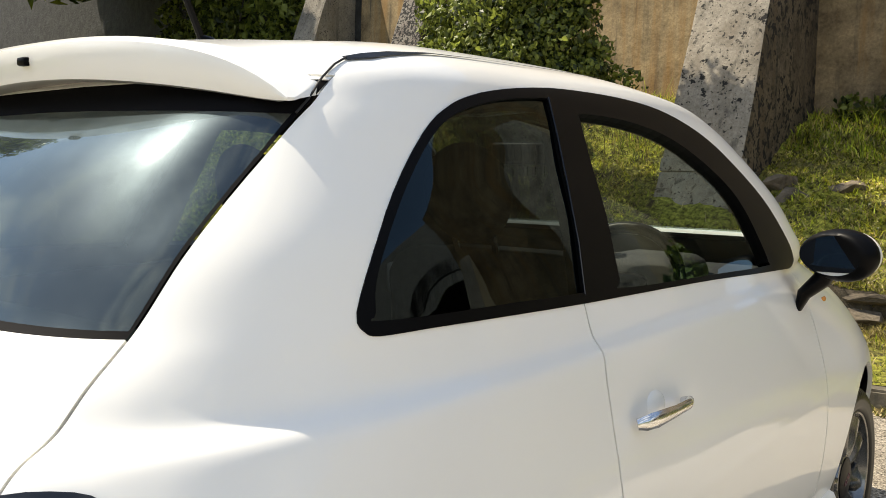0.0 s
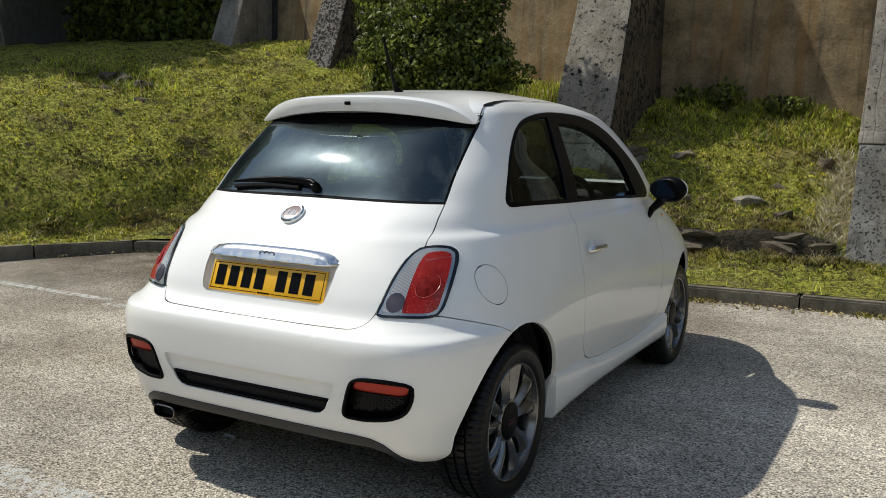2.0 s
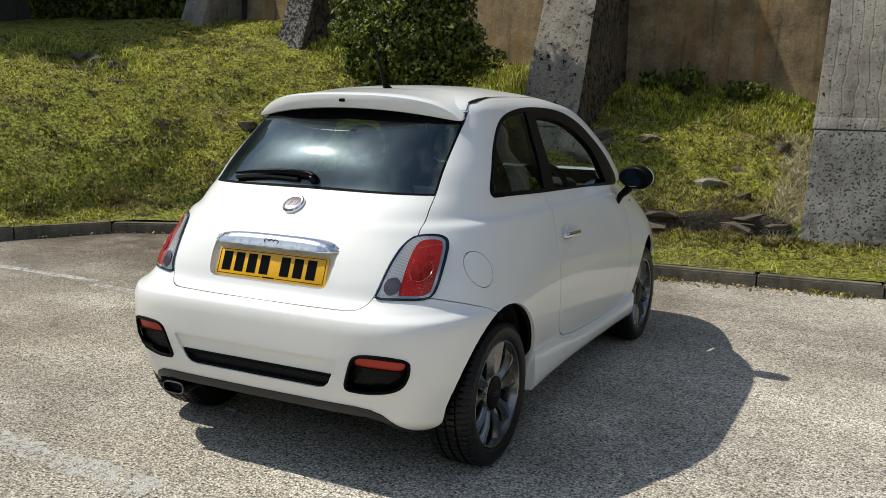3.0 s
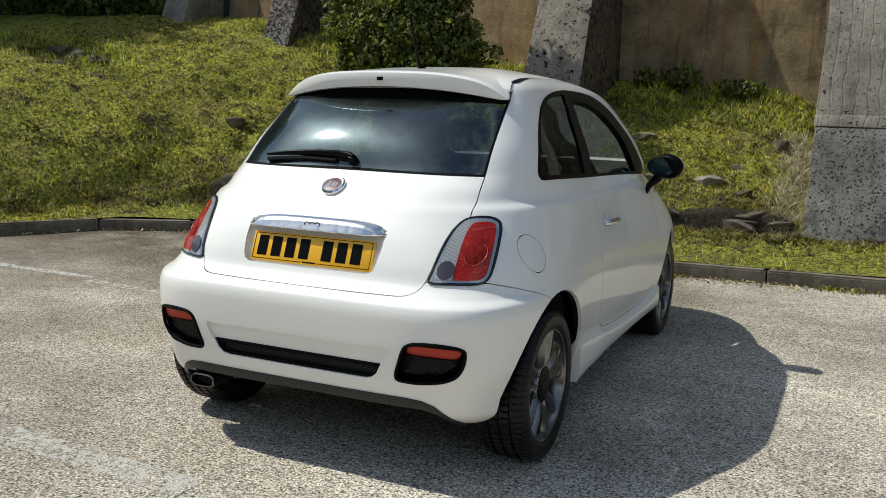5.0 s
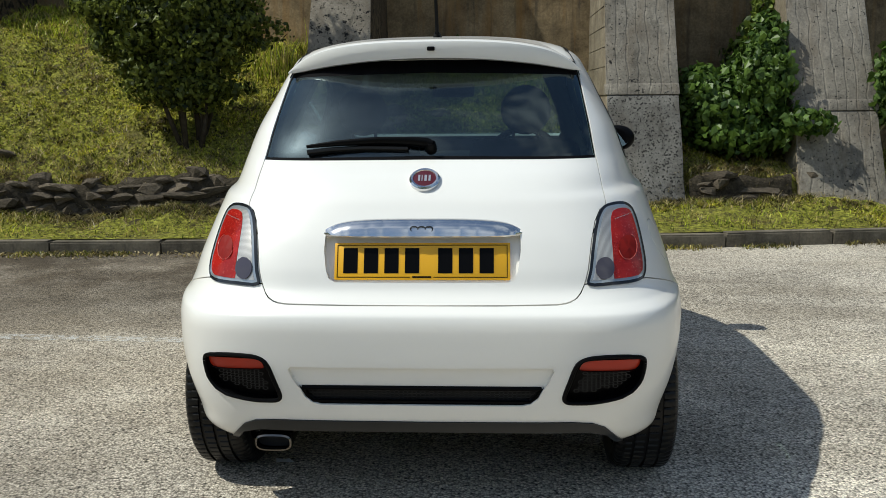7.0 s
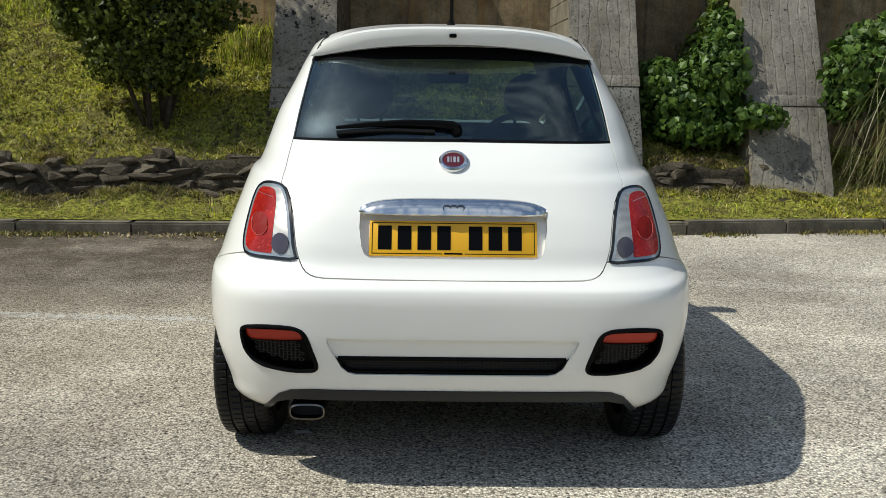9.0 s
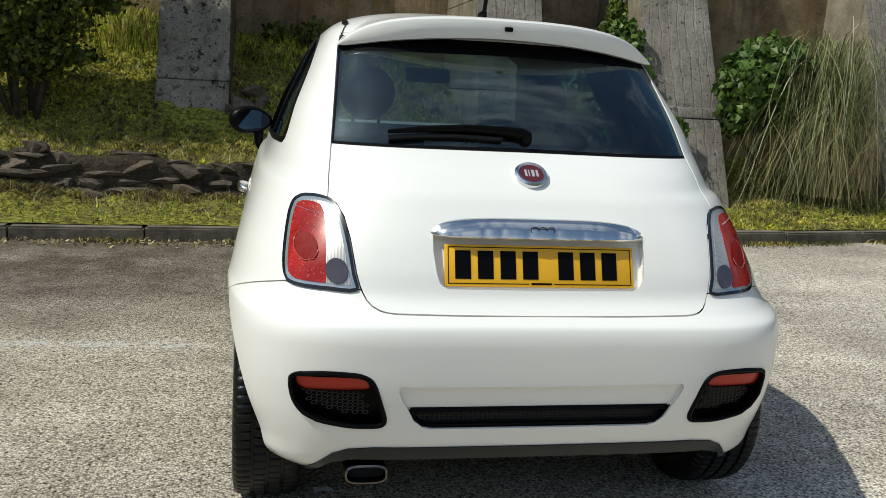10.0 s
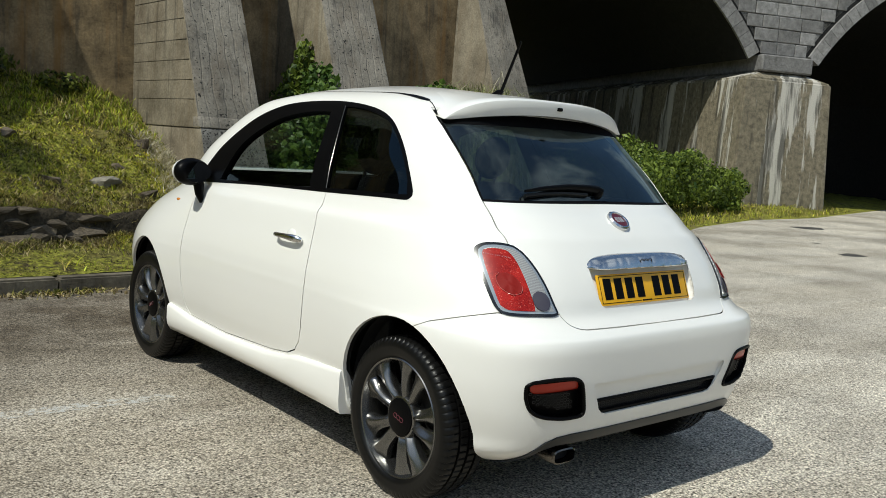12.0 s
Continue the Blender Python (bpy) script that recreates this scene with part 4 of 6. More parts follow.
def sprays(blobs, n, small, large, low, rng):
    """The blobs with loose sprays that stand out of them."""
    out = list(blobs)
    for _ in range(n):
        b = blobs[rng.integers(0, len(blobs))]
        v = rng.normal(0, 1, 3)
        v = v / np.linalg.norm(v) * 1.04
        r = rng.uniform(small, large)
        out.append((b[0] + v[0] * b[3], b[1] + v[1] * b[4], max(low, b[2] + v[2] * b[5]), r * rng.uniform(0.8, 1.9), r, r * rng.uniform(0.5, 1.1)))
    return out


def shrub(name, label, category, base, blobs, n, size, material, stems, rng, long=1.5, group=""):
    thing = new(name)
    tagged(thing, label, category, group)
    if stems:
        for tgt in stems:
            bm = bmesh.new()
            b0 = Vector(base) + Vector((rng.normal(0, 0.06), rng.normal(0, 0.06), -0.05))
            if (Vector(tgt) - b0).to_2d().length > 1.2:
                b0 = Vector((tgt[0] + rng.normal(0, 0.15), tgt[1], base[2] - 0.05))
            t = Vector(tgt)
            tube([b0, b0.lerp(t, 0.4) + Vector((rng.normal(0, 0.04), rng.normal(0, 0.04), 0.03)), b0.lerp(t, 0.75), t], [0.028, 0.020, 0.013, 0.005], 7, bm=bm)
            part("stem", bm, BARK, thing, smooth=True)
    p, d = clump_points(rng, n, blobs)
    leaves("crown", p, d, size, material, thing, rng, long=long)
    return thing


_r = np.random.default_rng(31)
SHRUB_BLOBS = [(-2.98, 5.9, 2.05, 0.53, 0.6, 0.55), (-2.68, 5.85, 1.75, 0.39, 0.45, 0.42), (-3.28, 5.95, 2.35, 0.47, 0.5, 0.4), (-2.85, 5.9, 2.65, 0.47, 0.5, 0.5), (-2.6, 5.9, 2.2, 0.34, 0.42, 0.45), (-2.81, 5.85, 1.42, 0.22, 0.28, 0.22), (-3.16, 5.9, 1.7, 0.31, 0.36, 0.3), (-3.67, 5.9, 2.65, 0.21, 0.24, 0.3), (-3.52, 5.9, 1.85, 0.15, 0.2, 0.24), (-2.4, 5.9, 2.65, 0.17, 0.2, 0.32), (-2.3, 5.9, 1.95, 0.15, 0.18, 0.2), (-3.07, 5.9, 3.15, 0.26, 0.3, 0.3), (-2.94, 5.85, 1.5, 0.45, 0.42, 0.34), (-2.73, 5.82, 1.28, 0.29, 0.3, 0.2), (-3.46, 5.9, 2.1, 0.26, 0.3, 0.3), (-2.98, 5.9, 3.4, 0.47, 0.5, 0.5), (-2.77, 5.9, 3.85, 0.43, 0.45, 0.45), (-3.11, 5.95, 4.25, 0.34, 0.4, 0.35), (-3.63, 5.85, 2.15, 0.19, 0.2, 0.1), (-3.05, 5.82, 1.36, 0.36, 0.34, 0.20)]
SHRUB_BLOBS = [(-2.95 + (b[0] + 2.95) * 1.18, b[1], b[2], b[3] * 1.15, *b[4:]) for b in SHRUB_BLOBS]
SHRUB_BLOBS = sprays(SHRUB_BLOBS, 70, 0.07, 0.15, 1.3, _r)
shrub("shrub", "dense dark green shrub with several thin stems on the bank", "shrub", (-2.8, 5.9, land(-2.8, 5.9)), SHRUB_BLOBS, 40000, 0.040, SHRUB,
      [(-2.9, 5.9, 3.7), (-3.1, 5.9, 3.2), (-3.1, 5.9, 1.9), (-2.6, 5.85, 1.7), (-2.85, 5.95, 2.3), (-3.4, 5.9, 2.2), (-2.75, 5.8, 1.6), (-2.95, 6.0, 1.8), (-2.5, 5.95, 2.1)], _r)
shrub("ivy", "mound of green ivy and bindweed between the buttresses", "ivy", (2.7, 6.5, 0.6),
      [(2.62, 6.55, 1.05, 0.52, 0.42, 0.40), (2.95, 6.5, 1.35, 0.36, 0.4, 0.40), (2.35, 6.6, 1.25, 0.30, 0.36, 0.28), (3.05, 6.7, 1.75, 0.18, 0.3, 0.32), (2.75, 6.4, 0.80, 0.55, 0.32, 0.20), (3.3, 6.08, 0.95, 0.28, 0.16, 0.14)], 6500, 0.070, IVY, [(3.0, 6.6, 1.5), (2.5, 6.5, 1.3), (2.75, 6.45, 1.0), (2.35, 6.6, 1.2)], _r, 1.25)
shrub("ivy", "ivy growing over pampas grass beside the buttress", "ivy", (4.6, 6.4, 0.6),
      [(4.40, 6.35, 1.45, 0.42, 0.36, 0.36), (4.65, 6.4, 1.75, 0.40, 0.36, 0.24), (4.25, 6.4, 1.15, 0.25, 0.3, 0.28), (4.75, 6.5, 1.2, 0.3, 0.3, 0.3)], 3600, 0.075, IVY, [(4.4, 6.35, 1.4), (4.65, 6.4, 1.7), (4.3, 6.4, 1.1)], _r, 1.2)
_b = [(_r.uniform(-14.5, -9.4), 0, _r.uniform(2.9, 5.2), 0.7, 0.16, 0.55) for _k in range(34)]
shrub("creeper", "dark creeper hanging over the shaded wall", "creeper", (-12, 10, 2.6), [(b[0], wall_y(b[0]) - 0.12, *b[2:]) for b in _b], 9000, 0.10, SHRUB, [(b[0], wall_y(b[0]) - 0.1, b[2]) for b in _b[:12]], _r)
shrub("climber", "small leafy climber on the wall beside a buttress", "climber", (3.2, 7.2, 1.2),
      [(3.1, 7.25, 1.85, 0.22, 0.14, 0.25), (3.15, 7.25, 2.15, 0.13, 0.12, 0.25), (2.95, 7.2, 1.6, 0.25, 0.16, 0.22)], 900, 0.06, BRAMBLE, [(3.15, 7.25, 2.2)], _r)
_b = []
for _x, _y, _z, _s in ((8.1, 7.7, 0.55, 0.6), (8.8, 7.9, 0.62, 0.65), (9.6, 8.2, 0.70, 0.7), (10.5, 8.4, 0.72, 0.75), (11.5, 8.7, 0.78, 0.8), (12.6, 9.2, 0.80, 0.85), (13.7, 9.4, 0.82, 0.85), (14.9, 9.6, 0.75, 0.8), (15.9, 9.7, 0.65, 0.65), (16.8, 9.9, 0.55, 0.55), (10.0, 8.9, 0.85, 0.7), (12.0, 9.5, 0.95, 0.8)):
    _b.append((_x, _y, _z, _s, _s * 0.9, _s * 0.72))
shrub("bramble_bush", "wide sunlit bramble thicket in front of the arch", "bush", (12, 8.8, 0), sprays(_b, 90, 0.10, 0.28, 0.2, _r), 32000, 0.062, BRAMBLE, [(8.4, 7.8, 0.7), (9.6, 8.2, 0.9), (10.6, 8.4, 0.9), (11.6, 8.7, 1.0), (12.6, 9.2, 1.0), (13.8, 9.4, 1.0), (14.9, 9.6, 0.9)], _r)
shrub("weeds", "low dark weeds along the foot of the wall", "weeds", (-0.25, 7.8, 1.6), [(-0.25, 7.78, 1.74, 0.26, 0.12, 0.16), (0.45, 7.72, 1.62, 0.3, 0.1, 0.12), (-0.65, 7.75, 1.72, 0.16, 0.1, 0.12)], 800, 0.04, SHRUB, [(-0.2, 7.78, 1.85), (-0.35, 7.78, 1.8)], _r)

# pampas grass: arching ribbons
def ribbons(name, base, n, reach, apex, width, material, parent, rng, wander=0.03):
    v, f = [], []
    steps = 12
    for _ in range(n):
        a = rng.uniform(0, 2 * math.pi)
        out = np.array([math.cos(a), math.sin(a) * 0.7, 0])
        across = np.array([-out[1], out[0], 0])
        p = np.array(base) + np.array([rng.normal(0, 0.15), rng.normal(0, 0.12), 0])
        far, high, end = rng.uniform(*reach), rng.uniform(*apex), rng.uniform(0.85, 1.4)
        w0, ph, amp = width * rng.uniform(0.5, 1.3), rng.uniform(0, 6), rng.normal(0, wander)
        k0 = len(v)
        for s in range(steps + 1):
            u = s / steps * end
            q = p + out * far * u**1.25 + across * amp * math.sin(ph + 4 * u) * u + np.array([0, 0, high * (1 - (1 - u / 0.62) ** 2)])
            q[2] = max(q[2], 0.2)
            w = across * w0 * (1 - 0.85 * s / steps)
            v += [tuple(q - w), tuple(q + w)]
            if s:
                i = k0 + 2 * s
                f.append((i - 2, i - 1, i + 1, i))
    me = bpy.data.meshes.new(name)
    me.from_pydata(v, [], f)
    me.materials.append(material)
    me.shade_smooth()
    ob = new(name, me)
    ob.parent = parent
    return ob


_q = []
for _k in range(900):
    _x = _r.uniform(-5.5, 1.5)
    _q.append((_x, kerb_y(_x) - abs(_r.normal(0.02, 0.10)), road_z(kerb_y(_x)) + _r.uniform(0.004, 0.022)))
litter = leaves("leaf_litter", np.array(_q), np.tile((0.0, 0.0, 1.0), (900, 1)), 0.022, STRAW, None, _r)
tagged(litter, "dry leaves and stalks blown along the gutter", "leaf litter", kind="stuff")
pampas = new("pampas_grass")
tagged(pampas, "tall arching pampas grass with dry straw at its foot", "pampas grass")
ribbons("blades", (5.35, 6.35, 0.3), 1500, (0.25, 1.25), (0.7, 1.75), 0.007, PAMPAS, pampas, _r, 0.22)
ribbons("dry_blades", (5.4, 6.25, 0.28), 620, (0.3, 1.1), (0.35, 1.0), 0.005, STRAW, pampas, _r, 0.2)
ribbons("pale_blades", (5.3, 6.2, 0.3), 26, (0.5, 1.0), (1.1, 1.9), 0.009, PALE_STRAW, pampas, _r, 0.10)

# unseen tree added out past the bank to cast shade on its upper end
def tree(base, height, crown, n, size, rng, label):
    thing = new("tree")
    tagged(thing, label, "tree")
    b = Vector(base)
    tube_bm = tube([b, b + Vector((0.1, 0, height * 0.35)), b + Vector((0.0, 0.1, height * 0.75))], [0.32, 0.24, 0.10], 12)
    for blob in crown[:8]:
        tube([b + Vector((0, 0, height * 0.38)), b.lerp(Vector(blob[:3]), 0.6) + Vector((0, 0, height * 0.1)), Vector(blob[:3])], [0.12, 0.07, 0.02], 7, bm=tube_bm)
    part("trunk", tube_bm, BARK, thing, smooth=True)
    p, d = clump_points(rng, n, crown, 0.35, 0.3)
    leaves("crown", p, d, size, SHRUB, thing, rng)


_c = []
for _k in range(110):
    _z = _r.uniform(5.6, 12.0)
    _y = _r.uniform(2.8, 10.5)
    _c.append((-8.85 - 0.72 * (_z - 2.0) - 9.5 * _r.uniform(0, 1) ** 1.3 - 0.7 * max(0, 5.2 - _y), _y, _z, 1.5, 1.5, 1.1))
tree((-17.0, 6.2, 2.5), 11, _c, 90000, 0.21, _r, "tall dense unseen tree added to shade the far end of the bank")

_b = []
for _k in range(8):
    _q = VIA @ Vector((-9.6 + 1.3 * _k, 19.6 + 0.5 * math.sin(_k * 2.1), 0.9 + 0.14 * _k))
    _b.append((*_q, 1.3, 1.2, 2.0))
shrub("hedge", "tall dark hedge under the far end of the arch", "hedge", (23, 28, 0), _b, 9000, 0.26, SHRUB, [], _r)
# unseen trees added behind the camera and to both sides, closing off the bright horizon
_b = []
for _k in range(16):
    _b.append((48 + _r.normal(0, 2), -42 + _k * 3.2, 5.5 + _r.uniform(-1, 2.5), 3.6, 3.6, 5.5))
for _k in range(26):
    _b.append((-44 + _k * 3.6, -42 + _r.normal(0, 2), 5.5 + _r.uniform(-1, 2.5), 3.6, 3.6, 5.5))
for _k in range(13):
    _b.append((-40 + _r.normal(0, 2), -40 + _k * 3.4, 5.5 + _r.uniform(-1, 2.5), 3.6, 3.6, 5.5))
_bm = bmesh.new()
for _q in _b:
    tube([(_q[0], _q[1], -0.1), (_q[0], _q[1], 5.0)], [0.3, 0.15], 7, bm=_bm)
woods = mesh_ob("woods", _bm, BARK)
tagged(woods, "unseen row of tall green trees added round the car park", "trees", kind="stuff")
_p, _d = clump_points(_r, 30000, _b, 0.5, 0.3)
leaves("crown", _p, _d, 0.75, BRAMBLE, woods, _r)


# ---- the car ----
#        z     half-w  rear   front  nr   nf
BODY = [(0.175, 0.715, -0.390, 2.780, 5.6, 4.2),
        (0.200, 0.748, -0.435, 2.850, 6.0, 4.4),
        (0.240, 0.768, -0.480, 2.900, 6.4, 4.6),
        (0.300, 0.777, -0.515, 2.940, 6.1, 4.6),
        (0.400, 0.798, -0.540, 2.970, 6.1, 4.6),
        (0.500, 0.808, -0.553, 2.980, 6.1, 4.6),
        (0.580, 0.811, -0.556, 2.972, 6.1, 4.5),
        (0.625, 0.811, -0.548, 2.955, 5.9, 4.4),
        (0.655, 0.809, -0.508, 2.940, 5.2, 4.3),
        (0.690, 0.806, -0.472, 2.925, 5.0, 4.1),
        (0.750, 0.796, -0.449, 2.880, 4.8, 3.8),
        (0.820, 0.780, -0.415, 2.800, 4.5, 3.5),
        (0.900, 0.760, -0.363, 2.640, 4.2, 3.2),
        (0.935, 0.748, -0.337, 2.530, 4.1, 3.2),
        (0.960, 0.725, -0.312, 2.445, 4.0, 3.5),
        (1.000, 0.706, -0.264, 2.271, 4.2, 5.3),
        (1.050, 0.687, -0.182, 2.108, 4.7, 8.1),
        (1.150, 0.649, -0.078, 1.976, 5.2, 10.1),
        (1.250, 0.601, 0.022, 1.834, 5.3, 11.0),
        (1.330, 0.564, 0.108, 1.697, 5.4, 10.7),
        (1.386, 0.531, 0.190, 1.565, 5.9, 9.2),
        (1.420, 0.490, 0.270, 1.413, 5.3, 6.4),
        (1.447, 0.421, 0.365, 1.309, 4.5, 4.0),
        (1.468, 0.321, 0.490, 1.184, 3.8, 2.6),
        (1.482, 0.210, 0.660, 1.030, 2.5, 2.5),
        (1.488, 0.020, 0.830, 0.870, 2.0, 2.0)]
YMID = 0.85


def smooth_rows(table, n):
    """Monotone cubic rows between the rows of a table."""
    t = np.asarray(table, float)
    k = len(t)
    d = np.diff(t, axis=0)
    m = np.zeros_like(t)
    for i in range(1, k - 1):
        a, b = d[i - 1], d[i]
        m[i] = np.where(a * b > 0, 2 * a * b / np.where(a + b == 0, 1, a + b), 0)
    m[0], m[-1] = d[0], d[-1]
    out = []
    for s in np.linspace(0, k - 1, n):
        i = min(int(s), k - 2)
        u = s - i
        out.append((2 * u**3 - 3 * u**2 + 1) * t[i] + (u**3 - 2 * u**2 + u) * m[i] + (3 * u**2 - 2 * u**3) * t[i + 1] + (u**3 - u**2) * m[i + 1])
    return np.array(out)


def body_half(nz=170, nu=170):
    """The right half of the outer skin as rows of points, from the sill to the roof and from tail to nose."""
    rows = smooth_rows(BODY, nz)
    pts = np.zeros((nz, nu, 3))
    a = np.concatenate([np.linspace(0, 0.5, 600) ** 2.2 / 0.5**1.2, 1 - np.linspace(0.5, 0, 600)[1:] ** 2.2 / 0.5**1.2]) * math.pi
    c, s = np.cos(a), np.maximum(np.sin(a), 0)
    for j, (z, w, yr, yf, nr, nf) in enumerate(rows):
        n = np.where(c >= 0, nr, nf)
        x = w * s ** (2 / n)
        y = YMID - np.where(c >= 0, YMID - yr, yf - YMID) * np.sign(c) * np.abs(c) ** (2 / n)
        l = np.concatenate([[0], np.cumsum(np.hypot(np.diff(x), np.diff(y)))])
        at = np.linspace(0, l[-1], nu)
        # the wings swell round the wheels
        x = x + (x / w) * 0.033 * math.exp(-(((z - 0.46) / 0.26) ** 2)) * (np.exp(-(((y - 0.0) / 0.40) ** 2)) + 0.7 * np.exp(-(((y - 2.285) / 0.36) ** 2)))
        l = np.concatenate([[0], np.cumsum(np.hypot(np.diff(x), np.diff(y)))])
        at = np.linspace(0, l[-1], nu)
        pts[j, :, 0], pts[j, :, 1], pts[j, :, 2] = np.interp(at, l, x), np.interp(at, l, y), z
    pts[:, 0, 0] = pts[:, -1, 0] = 0
    return pts



SKIN = body_half()


def skin_normals(p):
    du, dv = np.gradient(p, axis=1), np.gradient(p, axis=0)
    n = np.cross(du, dv)
    n[:, 0, 0] = n[:, -1, 0] = 0
    n /= np.maximum(np.linalg.norm(n, axis=2, keepdims=True), 1e-9)
    n[-1] = (0, 0, 1)
    return n


def ring_points(ctrl, n=40):
    """A closed smooth outline through control points."""
    c = np.asarray(ctrl, float)
    k = len(c)
    out = []
    for i in range(k):
        p0, p1, p2, p3 = c[i - 1], c[i], c[(i + 1) % k], c[(i + 2) % k]
        m = max(1, n // k)
        for j in range(m):
            u = j / m
            out.append(0.5 * (2 * p1 + (p2 - p0) * u + (2 * p0 - 5 * p1 + 4 * p2 - p3) * u * u + (3 * p1 - p0 - 3 * p2 + p3) * u**3))
    return np.array(out)


def grown(poly, d):
    """The outline moved outwards by d."""
    p = np.asarray(poly, float)
    area = 0.5 * np.sum(p[:, 0] * np.roll(p[:, 1], -1) - np.roll(p[:, 0], -1) * p[:, 1])
    t = np.roll(p, -1, 0) - np.roll(p, 1, 0)
    t /= np.maximum(np.linalg.norm(t, axis=1, keepdims=True), 1e-9)
    return p + np.sign(area) * d * np.stack([t[:, 1], -t[:, 0]], 1)


def inside(poly, x, y):
    hit = False
    k = len(poly)
    for i in range(k):
        x0, y0 = poly[i]
        x1, y1 = poly[i - 1]
        if (y0 > y) != (y1 > y) and x < (x1 - x0) * (y - y0) / (y1 - y0) + x0:
            hit = not hit
    return hit


skin = bmesh.new()
NRM = skin.verts.layers.float_vector.new("nrm")
LAB = skin.faces.layers.int.new("lab")
_n = skin_normals(SKIN)
_v = [[skin.verts.new(q) for q in row] for row in SKIN]
for _j, _row in enumerate(_v):
    for _i, _vert in enumerate(_row):
        _vert[NRM] = Vector(_n[_j, _i])
for _a, _b in zip(_v, _v[1:]):
    for _i in range(len(_a) - 1):
        skin.faces.new((_a[_i], _a[_i + 1], _b[_i + 1], _b[_i]))
AXES2 = {"rear": (0, 2), "side": (1, 2), "front": (0, 2), "top": (0, 1), "tail": (1, 2)}
WHERE = {"rear": lambda c: c.y < 0.5, "side": lambda c: c.x > 0.3, "front": lambda c: c.y > 1.0, "top": lambda c: c.z > 1.3, "tail": lambda c: c.y < 0.1}


def cut(view, poly, lab, only=None):
    """Splits the skin along an outline seen from the rear, side, front or top and labels what lies inside."""
    ia, ib = AXES2[view]
    ok = WHERE[view]
    lo, hi = np.min(poly, 0) - 0.004, np.max(poly, 0) + 0.004
    faces = []
    for f in skin.faces:
        c = f.calc_center_median()
        if ok(c) and (only is None or f[LAB] in only):
            a = [v.co[ia] for v in f.verts]
            b = [v.co[ib] for v in f.verts]
            if max(a) > lo[0] and min(a) < hi[0] and max(b) > lo[1] and min(b) < hi[1]:
                faces.append(f)
    k = len(poly)
    for i in range(k):
        p, q = poly[i], poly[(i + 1) % k]
        d = q - p
        if np.hypot(*d) < 1e-6:
            continue
        co, no = [0, 0, 0], [0, 0, 0]
        co[ia], co[ib] = p
        no[ia], no[ib] = d[1], -d[0]
        # only the faces near this edge of the outline are split
        e0, e1 = np.minimum(p, q) - 0.02, np.maximum(p, q) + 0.02
        near, rest = [], []
        for f in faces:
            a = [v.co[ia] for v in f.verts]
            b = [v.co[ib] for v in f.verts]
            (near if max(a) > e0[0] and min(a) < e1[0] and max(b) > e0[1] and min(b) < e1[1] else rest).append(f)
        geom = set(near)
        for f in near:
            geom.update(f.edges)
            geom.update(f.verts)
        out = bmesh.ops.bisect_plane(skin, geom=list(geom), dist=1e-5, plane_co=co, plane_no=no)
        faces = rest + [g for g in out["geom"] if isinstance(g, bmesh.types.BMFace)]
    for f in faces:
        c = f.calc_center_median()
        if inside(poly, c[ia], c[ib]):
            f[LAB] = lab


P = lambda *v: np.array(v, float)  # noqa: E731
BODY_L, HATCH, GAP, GLASS, LAMP, BUMPER, FOG, RECESS, SLOT, VALANCE, FRAME, QGLASS, DGLASS, DOOR, FLAP, SCREEN, PLATE, ARCH, RED, CLEAR, REVERSE, REFLECT = range(22)

# rear bumper and its seam
cut("tail", P((-0.105, 0.626), (-0.155, 0.650), (-0.259, 0.681), (-0.346, 0.705), (-0.75, 0.707), (-0.75, 0.1), (-0.02, 0.1), (-0.02, 0.55)), GAP)
cut("tail", P((-0.105, 0.622), (-0.155, 0.646), (-0.259, 0.677), (-0.346, 0.701), (-0.75, 0.703), (-0.75, 0.1), (-0.02, 0.1), (-0.02, 0.55)), BUMPER)
# tailgate
_hatch = P((-0.2, 0.652), (0.22, 0.653), (0.395, 0.6548), (0.418, 0.6570), (0.436, 0.6615), (0.451, 0.6690), (0.463, 0.6800), (0.4725, 0.6960), (0.480, 0.7140), (0.488, 0.742), (0.502, 0.822), (0.516, 0.872), (0.534, 0.902), (0.556, 0.916), (0.549, 0.978), (0.5405, 1.046),
           (0.5295, 1.148), (0.5155, 1.266), (0.508, 1.325), (0.497, 1.372), (-0.2, 1.385))
cut("rear", grown(_hatch, 0.0016), GAP)
cut("rear", grown(_hatch, -0.0016), HATCH)
cut("rear", P((-0.2, 1.050), (0.556, 1.047), (0.5455, 1.148), (0.532, 1.266), (0.524, 1.325), (0.512, 1.366), (-0.2, 1.376)), GLASS, (HATCH,))
CLEAR_GLASS = 41
cut("rear", P((-0.2, 1.062), (0.534, 1.056), (0.523, 1.148), (0.5095, 1.266), (0.502, 1.316), (-0.2, 1.332)), CLEAR_GLASS, (GLASS,))
# tail lamp
_lamp = ring_points([(0.560, 0.915), (0.605, 0.916), (0.637, 0.902), (0.653, 0.872), (0.664, 0.815), (0.670, 0.750), (0.664, 0.712), (0.640, 0.697), (0.560, 0.696), (0.486, 0.699), (0.491, 0.742), (0.505, 0.822), (0.519, 0.872), (0.536, 0.902)], 42)
cut("rear", _lamp, LAMP)
SILVER = 40
cut("rear", grown(_lamp, -0.008), SILVER, (LAMP,))
_in = grown(_lamp, -0.0155)
cut("rear", _in, CLEAR, (LAMP, SILVER))
